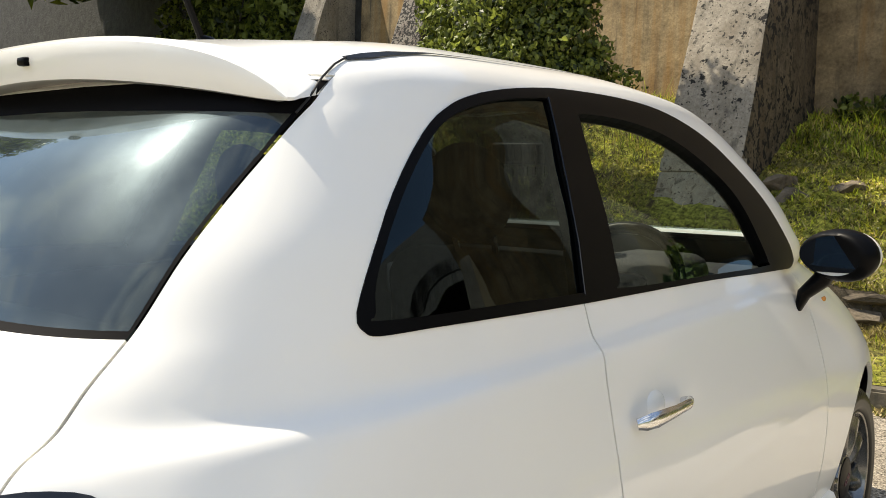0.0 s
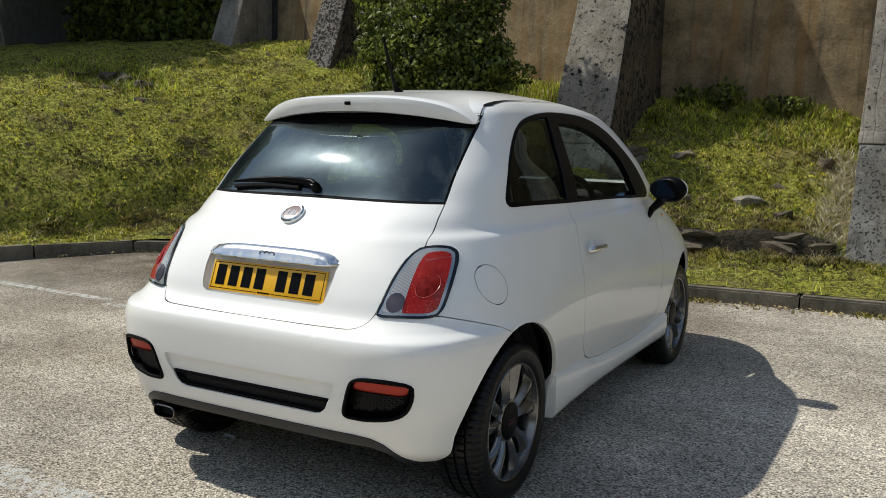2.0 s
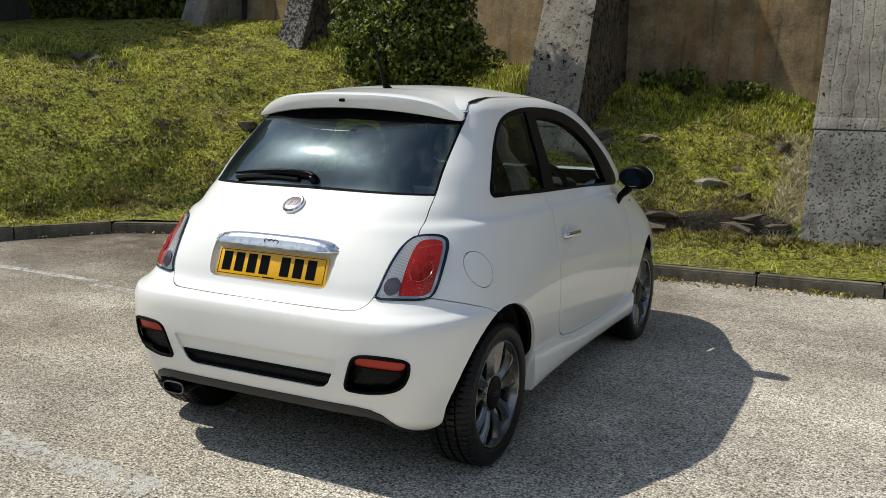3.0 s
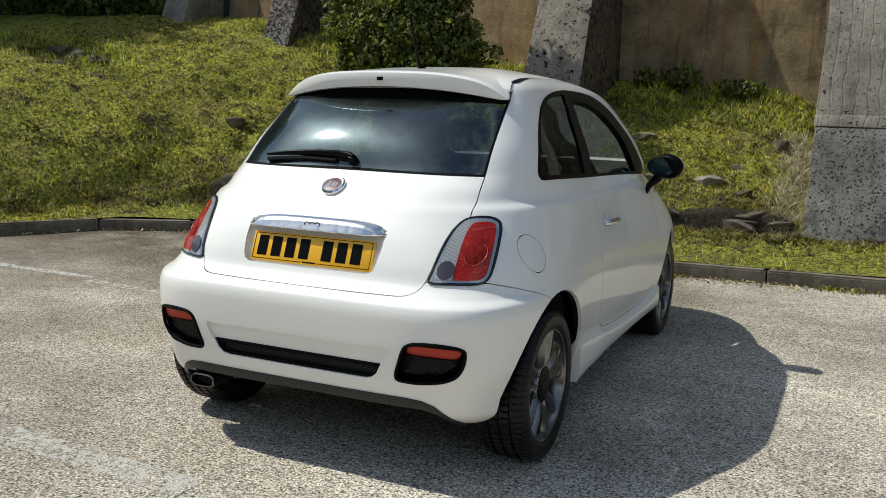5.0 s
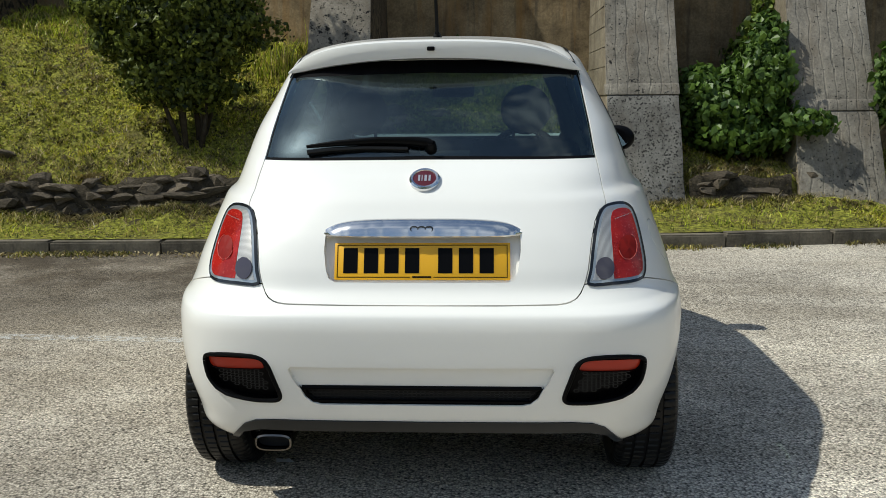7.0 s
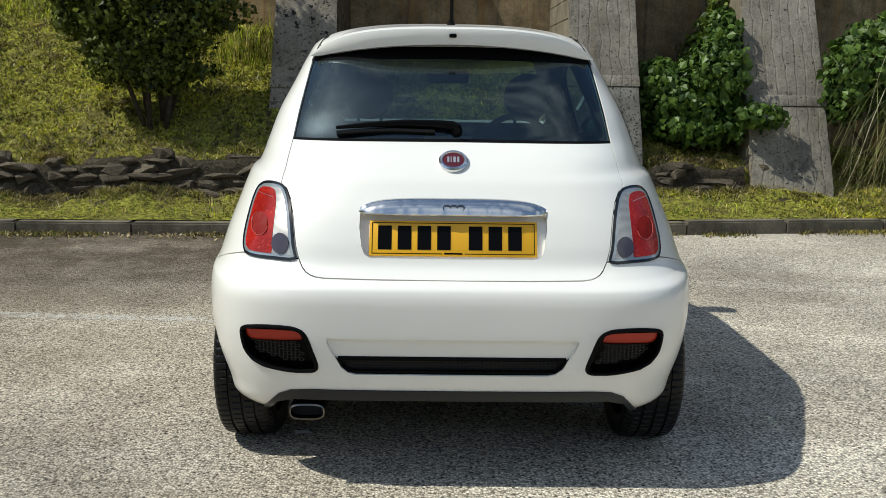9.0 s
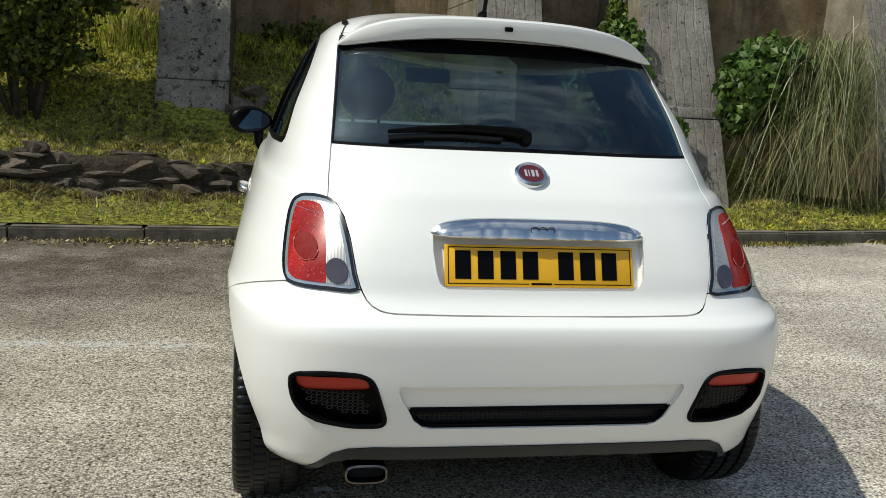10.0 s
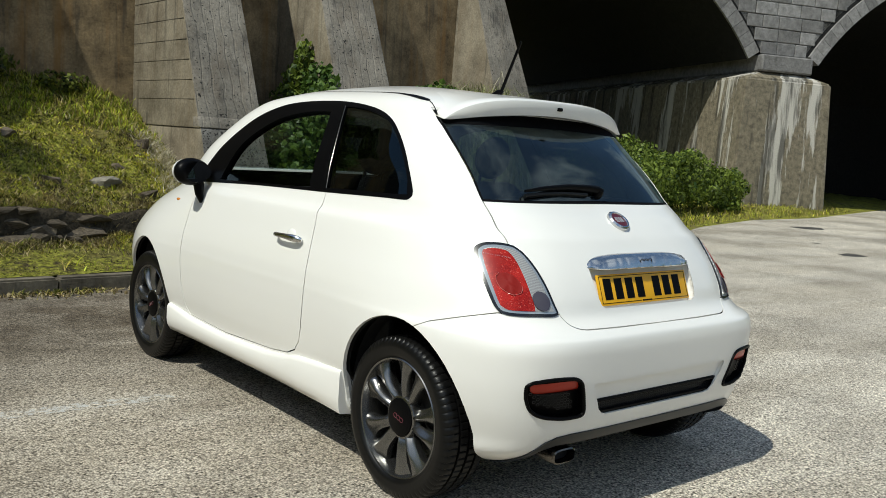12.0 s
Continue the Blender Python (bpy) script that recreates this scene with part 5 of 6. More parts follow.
_red = ring_points([(0.575, 0.893), (0.610, 0.896), (0.632, 0.885), (0.645, 0.855), (0.654, 0.800), (0.657, 0.750), (0.650, 0.722), (0.628, 0.710), (0.590, 0.709), (0.563, 0.711), (0.562, 0.760), (0.561, 0.820), (0.563, 0.870)], 39)
cut("rear", _red, RED, (CLEAR,))
cut("rear", np.array([(0.5345 + 0.0275 * math.cos(a), 0.7415 + 0.0300 * math.sin(a)) for a in np.linspace(0, 2 * math.pi, 20, endpoint=False)]), REVERSE, (CLEAR, RED))
# lower bumper: reflector pockets, grille slot, recess and dark valance
_fog = ring_points([(0.652, 0.480), (0.640, 0.500), (0.600, 0.509), (0.550, 0.513), (0.490, 0.511), (0.457, 0.500), (0.440, 0.478), (0.426, 0.437), (0.412, 0.393), (0.416, 0.373), (0.440, 0.366), (0.500, 0.366), (0.565, 0.374), (0.615, 0.393), (0.643, 0.430)], 45)
cut("rear", _fog, FOG, (BUMPER,))
cut("rear", ring_points([(0.640, 0.486), (0.620, 0.495), (0.550, 0.500), (0.485, 0.500), (0.464, 0.492), (0.456, 0.474), (0.475, 0.468), (0.560, 0.464), (0.625, 0.462)], 27), REFLECT, (FOG,))
cut("rear", P((-0.2, 0.476), (0.33, 0.478), (0.378, 0.480), (0.384, 0.470), (0.372, 0.440), (0.352, 0.408), (0.340, 0.384), (0.318, 0.366), (0.295, 0.3595), (-0.2, 0.3585)), RECESS, (BUMPER,))
cut("rear", P((-0.2, 0.413), (0.348, 0.415), (0.352, 0.408), (0.340, 0.384), (0.318, 0.366), (0.295, 0.3595), (-0.2, 0.3585)), SLOT, (RECESS, BUMPER))
cut("rear", P((-0.2, 0.304), (0.37, 0.306), (0.44, 0.306), (0.500, 0.300), (0.540, 0.282), (0.570, 0.250), (0.600, 0.215), (0.625, 0.165), (-0.2, 0.150)), VALANCE, (BUMPER,))
cut("rear", P((-0.2, 0.269), (0.49, 0.269), (0.545, 0.252), (0.585, 0.205), (0.605, 0.165), (0.60, 0.1), (-0.2, 0.1)), 30, (VALANCE, BUMPER))
# number-plate recess
cut("rear", P((-0.2, 0.856), (0.262, 0.852), (0.290, 0.840), (0.291, 0.800), (0.283, 0.745), (0.274, 0.722), (0.255, 0.711), (-0.2, 0.708)), PLATE, (HATCH,))
# side windows and door
_door = P((0.660, 1.030), (0.645, 0.957), (0.627, 0.890), (0.620, 0.820), (0.615, 0.755), (0.611, 0.650), (0.616, 0.560), (0.628, 0.465), (0.648, 0.405), (0.690, 0.362), (0.760, 0.334), (0.900, 0.318), (1.330, 0.299), (1.700, 0.313), (1.745, 0.350), (1.772, 0.450), (1.785, 0.600), (1.785, 0.770), (1.805, 0.900), (1.835, 1.0))
cut("side", grown(_door, 0.0026), GAP)
cut("side", grown(_door, -0.0026), DOOR)
_dlo = ring_points([(0.175, 1.026), (0.151, 1.034), (0.147, 1.058), (0.200, 1.130), (0.272, 1.206), (0.375, 1.290), (0.445, 1.330), (0.525, 1.356), (0.640, 1.375), (0.800, 1.388), (0.960, 1.3895), (1.120, 1.384), (1.260, 1.369), (1.390, 1.338), (1.510, 1.290), (1.620, 1.220), (1.720, 1.130), (1.800, 1.030), (1.825, 0.972), (1.650, 0.977), (1.235, 0.996), (0.890, 1.006), (0.660, 1.012), (0.400, 1.021), (0.260, 1.025)], 75)
cut("side", _dlo, FRAME)
_q = ring_points([(0.190, 1.044), (0.176, 1.056), (0.200, 1.108), (0.275, 1.190), (0.385, 1.280), (0.455, 1.318), (0.530, 1.340), (0.630, 1.357), (0.760, 1.366), (0.772, 1.356), (0.742, 1.270), (0.700, 1.140), (0.664, 1.040), (0.652, 1.030), (0.450, 1.037)], 60)
cut("side", _q, QGLASS, (FRAME,))
_d = ring_points([(0.812, 1.022), (0.800, 1.040), (0.818, 1.130), (0.850, 1.270), (0.866, 1.330), (0.885, 1.342), (1.050, 1.337), (1.220, 1.312), (1.360, 1.265), (1.470, 1.200), (1.530, 1.130), (1.570, 1.040), (1.580, 1.005), (1.560, 0.996), (1.200, 1.008)], 60)
cut("side", _d, DGLASS, (FRAME,))
# windscreen, filler flap, wheel arches
cut("front", P((-0.2, 1.030), (0.58, 1.030), (0.595, 1.060), (0.560, 1.180), (0.500, 1.300), (0.455, 1.375), (0.380, 1.405), (-0.2, 1.425)), SCREEN, (BODY_L,))
_flap = np.array([(-0.117 + 0.070 * math.cos(a), 0.783 + 0.066 * math.sin(a)) for a in np.linspace(0, 2 * math.pi, 28, endpoint=False)])
cut("side", grown(_flap, 0.0015), FLAP + 100)
cut("side", grown(_flap, -0.0015), FLAP)
for _y in (0.0, 2.285):
    cut("side", np.array([(_y - 0.006 + 0.325 * math.cos(a), 0.298 + 0.338 * math.sin(a)) for a in np.linspace(0, 2 * math.pi, 44, endpoint=False)]), ARCH)

skin.verts.ensure_lookup_table()
FACES = {}
for _f in skin.faces:
    FACES.setdefault(_f[LAB], []).append(([(tuple(v.co), tuple(v[NRM])) for v in _f.verts]))


def panel(name, labs, material, parent, sides="both", rim=0.014, lift=0.0, label="", inward=False, skip=None):
    """A curved panel of the skin with turned-in edges; sides: both, left or right."""
    verts, index, faces, norms = [], {}, [], []

    def vid(p, n, flip):
        co = (-p[0] if flip else p[0], p[1], p[2])
        key = (round(co[0], 5), round(co[1], 5), round(co[2], 5))
        if key not in index:
            nn = Vector((-n[0] if flip else n[0], n[1], n[2])).normalized()
            index[key] = len(verts)
            verts.append(Vector(co) + nn * lift)
            norms.append(nn)
        return index[key]

    for flip in ((False, True) if sides == "both" else ((sides == "left"),)):
        for lab in labs:
            for f in FACES.get(lab, ()):
                ids = [vid(p, n, flip) for p, n in f]
                ids = [q for i, q in enumerate(ids) if q != ids[i - 1]]
                if len(ids) >= 3:
                    faces.append(tuple(reversed(ids)) if flip != inward else tuple(ids))
    count = {}
    for f in faces:
        for a, b in zip(f, f[1:] + f[:1]):
            count[(a, b)] = count.get((a, b), 0) + 1
    edge = [e for e in count if (e[1], e[0]) not in count and not (skip and skip(verts[e[0]]) and skip(verts[e[1]]))]
    smooth = [True] * len(faces)
    low = {}
    if rim:
        for a, b in edge:
            for q in (a, b):
                if q not in low:
                    low[q] = len(verts)
                    verts.append(verts[q] - norms[q] * rim)
                    norms.append(norms[q])
        for a, b in edge:
            faces.append((b, a, low[a], low[b]))
            smooth.append(False)
    me = bpy.data.meshes.new(name)
    me.from_pydata(verts, [], faces)
    me.materials.append(material)
    me.polygons.foreach_set("use_smooth", smooth)
    sign = -1 if inward else 1
    loops = []
    for p in me.polygons:
        for v in p.vertices:
            loops.append(norms[v] * sign if p.use_smooth else p.normal)
    me.normals_split_custom_set(loops)
    ob = new(name, me)
    ob.parent = parent
    if label:
        tagged(ob, label)
    return ob


def pushed(name, lab, material, parent, depth, label="", sides="both", wall=None, skip=None):
    """A pocket: the skin inside an outline set back by depth, with walls up to the skin."""
    ob = panel(name, [lab], material, parent, sides, rim=-(wall or depth), lift=-depth, label=label, skip=skip)
    return ob


def skin_at(view, a, b):
    """The place and the outward normal of the right half of the skin at (x, z) of the rear, (y, z) of the side or (x, y) of the top."""
    ia, ib = {"rear": (0, 2), "side": (1, 2), "top": (0, 1)}[view]
    pts, nrm = SKIN.reshape(-1, 3), skin_normals(SKIN).reshape(-1, 3)
    ok = {"rear": pts[:, 1] < 0.45, "side": pts[:, 0] > 0.35, "top": pts[:, 2] > 1.2}[view]
    pts, nrm = pts[ok], nrm[ok]
    flip = view != "side" and a < 0
    d = (pts[:, ia] - (abs(a) if flip else a)) ** 2 + (pts[:, ib] - b) ** 2
    i = np.argsort(d)[:4]
    w = 1 / (d[i] + 1e-8)
    p, n = (pts[i] * w[:, None]).sum(0) / w.sum(), (nrm[i] * w[:, None]).sum(0)
    p[ia], p[ib] = (abs(a) if flip else a), b
    p, n = Vector(p), Vector(n).normalized()
    if flip:
        p.x, n.x = -p.x, -n.x
    return p, n


def rounded_box(lo, hi, r=0.03, seg=3, bm=None):
    b2 = box_bm(*lo, *hi)
    bmesh.ops.bevel(b2, geom=b2.edges[:], offset=r, segments=seg, profile=0.5, affect="EDGES")
    return b2


def smooth_part(name, bm, material, parent, label=""):
    ob = part(name, bm, material, parent, label, smooth=True)
    ob.data.set_sharp_from_angle(angle=radians(40))
    return ob


car = new("car")
tagged(car, "small white three-door hatchback with black window frames, parked on asphalt", "car")
LINER = mat("dark_trim", (0.010, 0.010, 0.011), 0.8)
GREY_PLASTIC = mat("grey_plastic", (0.010, 0.012, 0.015), 0.32, spec=0.4)
SOOTY_CHROME = mat("sooty_chrome", (0.17, 0.155, 0.14), 0.25, 1.0)
MESH_PLASTIC = mat("mesh_plastic", (0.022, 0.022, 0.024), 0.4)
body = panel("body", [BODY_L], PAINT, car)
# the dark inner lining behind the shut lines
panel("lining", [BODY_L, DOOR, HATCH, BUMPER, FRAME, GAP, LAMP, SILVER, CLEAR, RED, REVERSE, FLAP, FLAP + 100, PLATE], LINER, body, rim=0, lift=-0.03, inward=True)
panel("filler_flap", [FLAP], PAINT, car, "right")
panel("filler_panel", [FLAP, FLAP + 100], PAINT, body, "left", rim=0)
bumper = panel("rear_bumper", [BUMPER], PAINT, car, rim=0.007)
pushed("bumper_recess", RECESS, PAINT, bumper, 0.014, skip=lambda v: v.z < 0.425)
pushed("grille_backing", SLOT, LINER, bumper, 0.036, wall=0.022)
panel("valance", [VALANCE], GREY_PLASTIC, bumper, lift=0.005, label="dark grey plastic valance under the bumper")
tailgate = panel("tailgate", [HATCH], PAINT, car)
pushed("plate_recess", PLATE, PAINT, tailgate, 0.024)
panel("glass_border", [GLASS], mat("black_print", (0.004, 0.004, 0.005), 0.7, spec=0.05), tailgate, rim=0, lift=-0.0015, label="black printed border of the rear window")
_pane = panel("rear_window", [CLEAR_GLASS], GLASS_DARK, tailgate, rim=0, lift=-0.002, label="dark tinted rear window")
_z0, _z1 = min(v.co.z for v in _pane.data.vertices), max(v.co.z for v in _pane.data.vertices)
for _v in _pane.data.vertices:
    _u = (_v.co.z - _z0) / (_z1 - _z0)
    _v.co += Vector((0, -0.7, 0.7)) * (0.03 * max(0, 1 - (abs(_v.co.x) / 0.47) ** 2) * 4 * _u * (1 - _u))
for _s in ("left", "right"):
    _door = panel("door", [DOOR], PAINT, car, _s)
    panel("window_frame", [FRAME], BLACK, car, _s, rim=0.03, lift=0.002, label="black side window surround")
    panel("quarter_window", [QGLASS], GLASS_SIDE, car, _s, rim=0, lift=-0.004, label="dark tinted quarter window")
    panel("door_window", [DGLASS], GLASS_CLEAR, _door, _s, rim=0, lift=-0.012)
    _seam = []
    for _y, _z in ((0.661, 1.026), (0.690, 1.110), (0.722, 1.205), (0.754, 1.295), (0.780, 1.368)):
        _p, _n = skin_at("side", _y, _z)
        _p = _p + _n * 0.0035
        _seam.append((-_p.x if _s == "left" else _p.x, _p.y, _p.z))
    smooth_part("pillar_seam", tube(_seam, 0.0016, 6), GLOSS_BLACK, car, "thin glossy joint on the window pillar")
    _lamp = panel("tail_lamp", [LAMP], GLOSS_BLACK, car, _s, rim=0.03, lift=0.005, label="tail lamp with a dark surround, red and clear lenses")
    panel("lamp_housing", [SILVER], LAMP_SILVER, _lamp, _s, rim=0.01, lift=0.006, label="silver band round the lenses")
    panel("red_lens", [RED], LENS_RED, _lamp, _s, rim=0.01, lift=0.008)
    panel("clear_lens", [CLEAR], LENS_RIBBED, _lamp, _s, rim=0.01, lift=0.007)
    panel("reversing_lens", [REVERSE], LENS_GREY, _lamp, _s, rim=0.006, lift=0.011)
    _sx = -1 if _s == "left" else 1
    _ring = []
    for _a in np.linspace(0, 2 * math.pi, 29):
        _p, _n = skin_at("rear", 0.609 + 0.030 * math.cos(_a), 0.792 + 0.034 * math.sin(_a))
        _ring.append(Vector((_sx * _p.x, _p.y, _p.z)) + Vector((_sx * _n.x, _n.y, _n.z)) * 0.010)
    _bm = bmesh.new()
    _rings = []
    for _f, _o in ((0.94, 0.0095), (0.6, 0.0110), (0.25, 0.0115)):
        _row = []
        for _a in np.linspace(0, 2 * math.pi, 24, endpoint=False):
            _p, _n = skin_at("rear", 0.609 + 0.030 * _f * math.cos(_a), 0.792 + 0.034 * _f * math.sin(_a))
            _row.append(_bm.verts.new((_sx * (_p.x + _n.x * _o), _p.y + _n.y * _o, _p.z + _n.z * _o)))
        _rings.append(_row)
    for _p, _q in zip(_rings, _rings[1:]):
        for _k in range(24):
            _bm.faces.new((_p[_k], _p[(_k + 1) % 24], _q[(_k + 1) % 24], _q[_k]))
    _bm.faces.new(_rings[-1])
    bmesh.ops.recalc_face_normals(_bm, faces=_bm.faces[:])
    smooth_part("lens_disc", _bm, LENS_DISC, _lamp, "smooth dark disc in the red lens")
    for _k in range(13):
        _p, _n = skin_at("rear", 0.577 + 0.005 * _k, 0.870 + 0.0008 * _k)
        _p, _n = Vector((_sx * _p.x, _p.y, _p.z)), Vector((_sx * _n.x, _n.y, _n.z))
        part("lens_bead", tube([_p + _n * 0.008, _p + _n * 0.0105], 0.0013, 6, up=(1, 0, 0)), LENS_CLEAR, _lamp)
    smooth_part("lens_ring", tube(_ring[15:] + _ring[1:6], 0.0013, 6), mat("lens_ring", (0.48, 0.09, 0.075), 0.25), _lamp, "bright ring in the red lens")
    _pocket = pushed("reflector_pocket", FOG, BLACK, bumper, 0.03, sides=_s)
    panel("reflector", [REFLECT], LENS_RED_DULL, _pocket, _s, rim=0.02, lift=-0.008, label="red plastic reflector bar")
panel("windscreen", [SCREEN], GLASS_CLEAR, car, rim=0, lift=-0.003)

# honeycomb meshes
def honeycomb(x0, x1, z0, z1, cell, test, depth):
    bm = bmesh.new()
    dx, dz = cell * 1.5, cell * 0.5
    xs = np.linspace(max(min(abs(x0), abs(x1)), 0.06) if x0 * x1 > 0 else 0.06, max(abs(x0), abs(x1)), 9)
    curve = np.polyfit(xs**2, [skin_at("rear", q, 0.5 * (z0 + z1))[0].y for q in xs], 2)
    j = 0
    z = z0
    while z < z1:
        x = x0 + (cell * 0.75 if j % 2 else 0)
        while x < x1:
            if test(x, z):
                yy = float(np.polyval(curve, x * x))
                out, inn = [], []
                for k in range(6):
                    a = math.pi / 3 * k
                    for rr, lst in ((0.52, out), (0.37, inn)):
                        lst.append(bm.verts.new((x + cell * rr * math.cos(a) * 1.0, yy + depth, z + cell * rr * math.sin(a) * 0.60)))
                for k in range(6):
                    bm.faces.new((out[k], out[(k + 1) % 6], inn[(k + 1) % 6], inn[k]))
            x += dx
        z += dz * 1.02
        j += 1
    return bm


_slot = P((-0.345, 0.409), (0.345, 0.409), (0.335, 0.384), (0.318, 0.369), (-0.318, 0.369), (-0.335, 0.384))
tagged(part("honeycomb_grille", honeycomb(-0.34, 0.34, 0.368, 0.409, 0.017, lambda x, z: inside(_slot, x, z), 0.024), MESH_PLASTIC, bumper), kind="stuff")
_ring = []
for _q in list(_slot) + [_slot[0]]:
    _p, _n = skin_at("rear", abs(_q[0]), _q[1])
    _ring.append((_q[0], _p.y + 0.010, _q[1]))
smooth_part("grille_edge", tube(_ring, 0.005, 6, up=(0, 1, 0)), BLACK, bumper, "black edge of the grille slot")
_cv = np.polyfit(np.linspace(0.06, 0.34, 9) ** 2, [skin_at("rear", q, 0.41)[0].y for q in np.linspace(0.06, 0.34, 9)], 2)
smooth_part("grille_lip", tube([(x, float(np.polyval(_cv, x * x)) + 0.013, 0.4125) for x in np.linspace(-0.349, 0.349, 25)], [(0.006, 0.0058)] * 25, 8), BLACK, bumper)
for _sx in (-1, 1):
    _ring = []
    for _q in list(grown(_fog, -0.003)) + [grown(_fog, -0.003)[0]]:
        _p, _n = skin_at("rear", _q[0], _q[1])
        _p = _p + _n * 0.0005
        _ring.append((_sx * _p.x, _p.y, _p.z))
    smooth_part("pocket_edge", tube(_ring, 0.0065, 8, up=(0, 1, 0), caps=False), BLACK, bumper, "black edge of the reflector pocket")
_fin = grown(_fog, -0.034)
for _sx in (-1, 1):
    tagged(part("honeycomb_grille", honeycomb(min(_sx * 0.45, _sx * 0.64), max(_sx * 0.45, _sx * 0.64), 0.385, 0.458, 0.017, lambda x, z: inside(_fin, abs(x), z), 0.022), MESH_PLASTIC, bumper), kind="stuff")

# roof spoiler
_bm = bmesh.new()
_secs = []
for _x in np.linspace(-0.512, 0.512, 49):
    _u = abs(_x) / 0.512
    _yt = 0.066 + 0.088 * _u**2.4
    _zt = 1.437 - 0.062 * _u**3
    _zb = 1.372 - 0.046 * _u**2
    _yf = 0.45 - 0.13 * _u**3
    _zr = skin_at("top", _x, _yf)[0].z
    _ys = skin_at("rear", _x, 1.352)[0].y
    _secs.append([_bm.verts.new(q) for q in ((_x, _yf, _zr + 0.002), (_x, 0.5 * (_yf + _yt + 0.11), _zt + 0.55 * (_zr - _zt) + 0.006 * (1 - _u)), (_x, _yt + 0.11 - 0.05 * _u**3, _zt + 0.006 * (1 - _u)), (_x, _yt + 0.02, _zt), (_x, _yt + 0.004, _zt - 0.008), (_x, _yt, 0.5 * (_zt + _zb)), (_x, _yt + 0.012, _zb + 0.003), (_x, _yt + 0.03, _zb), (_x, _ys + 0.02, _zb + 0.012), (_x, 0.40, 1.372))])
for _sec, _x in zip(_secs, np.linspace(-0.512, 0.512, 49)):
    _f = (abs(_x) / 0.512) ** 12 * 0.9
    for _v in _sec:
        _v.co = _v.co.lerp(Vector((_x, 0.166, 1.331)), _f)
for _a, _b in zip(_secs, _secs[1:]):
    for _k in range(len(_a)):
        _bm.faces.new((_a[_k], _a[(_k + 1) % len(_a)], _b[(_k + 1) % len(_a)], _b[_k]))
_bm.faces.new(_secs[0])
_bm.faces.new(list(reversed(_secs[-1])))
bmesh.ops.recalc_face_normals(_bm, faces=_bm.faces[:])
spoiler = smooth_part("spoiler", _bm, PAINT, tailgate, "white roof spoiler over the rear window")
smooth_part("washer_jet", rounded_box((-0.013, 0.058, 1.398), (0.013, 0.080, 1.412), 0.004, 2), BLACK, spoiler)
# dark wedges where the roof meets the spoiler
for _sx in (-1, 1):
    _bm = bmesh.new()
    _l, _r = [], []
    for _y, _w in ((0.315, 0.012), (0.36, 0.020), (0.42, 0.016), (0.52, 0.008), (0.68, 0.0045), (0.90, 0.0035), (1.15, 0.003)):
        for _lst, _x in ((_l, 0.468 - 0.02 * (_y - 0.3)), (_r, 0.468 - 0.02 * (_y - 0.3) + _w)):
            _p, _n = skin_at("top", _x, _y)
            _lst.append(_bm.verts.new((_sx * _x, _y, _p.z + 0.0035)))
    for _k in range(len(_l) - 1):
        _bm.faces.new((_l[_k], _r[_k], _r[_k + 1], _l[_k + 1]))
    part("roof_channel", _bm, BLACK, body, "black roof channel strip")
# seams from the spoiler tips up to the channels
for _sx in (-1, 1):
    _seam = []
    for _x, _y in ((0.508, 0.185), (0.502, 0.215), (0.492, 0.250), (0.482, 0.285), (0.473, 0.318)):
        _p, _n = skin_at("top", _x, _y)
        _p = _p + _n * 0.0035
        _seam.append((_sx * _p.x, _p.y, _p.z))
    smooth_part("spoiler_seam", tube(_seam, 0.0018, 6), LINER, spoiler)
# aerial
_base = skin_at("top", 0.0, 0.425)[0]
aerial = smooth_part("aerial", tube([_base + Vector((0, 0.03, -0.006)), _base + Vector((0, 0.0, 0.014)), _base + Vector((0, -0.02, 0.022))], [0.020, 0.015, 0.008], 12), BLACK, car, "short black aerial on the roof")
smooth_part("mast", tube([_base + Vector((0, -0.012, 0.016)), _base + Vector((0, -0.11, 0.225))], [0.0075, 0.0055], 8), BLACK, aerial)

# number plate in its recess, chrome handle above it, badge, wiper
_yb = lambda x, z: skin_at("rear", x, z)[0].y  # noqa: E731
_tilt = math.degrees(math.atan2(0.034, 0.092))
PLATE_POSE = pose(0, -0.424, 0.7665, 90 - _tilt, 0, 0)
plate = smooth_part("number_plate", rounded_box((-0.26, -0.0555, -0.004), (0.26, 0.0555, 0.004), 0.0025, 2), PLATE_YELLOW, car, "yellow rear number plate with dark characters")
plate.matrix_basis = PLATE_POSE
_xs = [-0.212, -0.151, -0.090, -0.029, 0.069, 0.130, 0.191]
for _x in _xs:
    part("character_bar", box_bm(_x - 0.021, -0.036, 0.0042, _x + 0.021, 0.039, 0.0052), BLACK, plate)
for _q in ((-0.252, 0.047, 0.252, 0.049), (-0.252, -0.049, -0.035, -0.047), (0.035, -0.049, 0.252, -0.047), (-0.252, -0.049, -0.250, 0.049), (0.250, -0.049, 0.252, 0.049), (-0.028, -0.050, 0.028, -0.045)):
    part("border_line", box_bm(_q[0], _q[1], 0.0042, _q[2], _q[3], 0.0050), BLACK, plate)

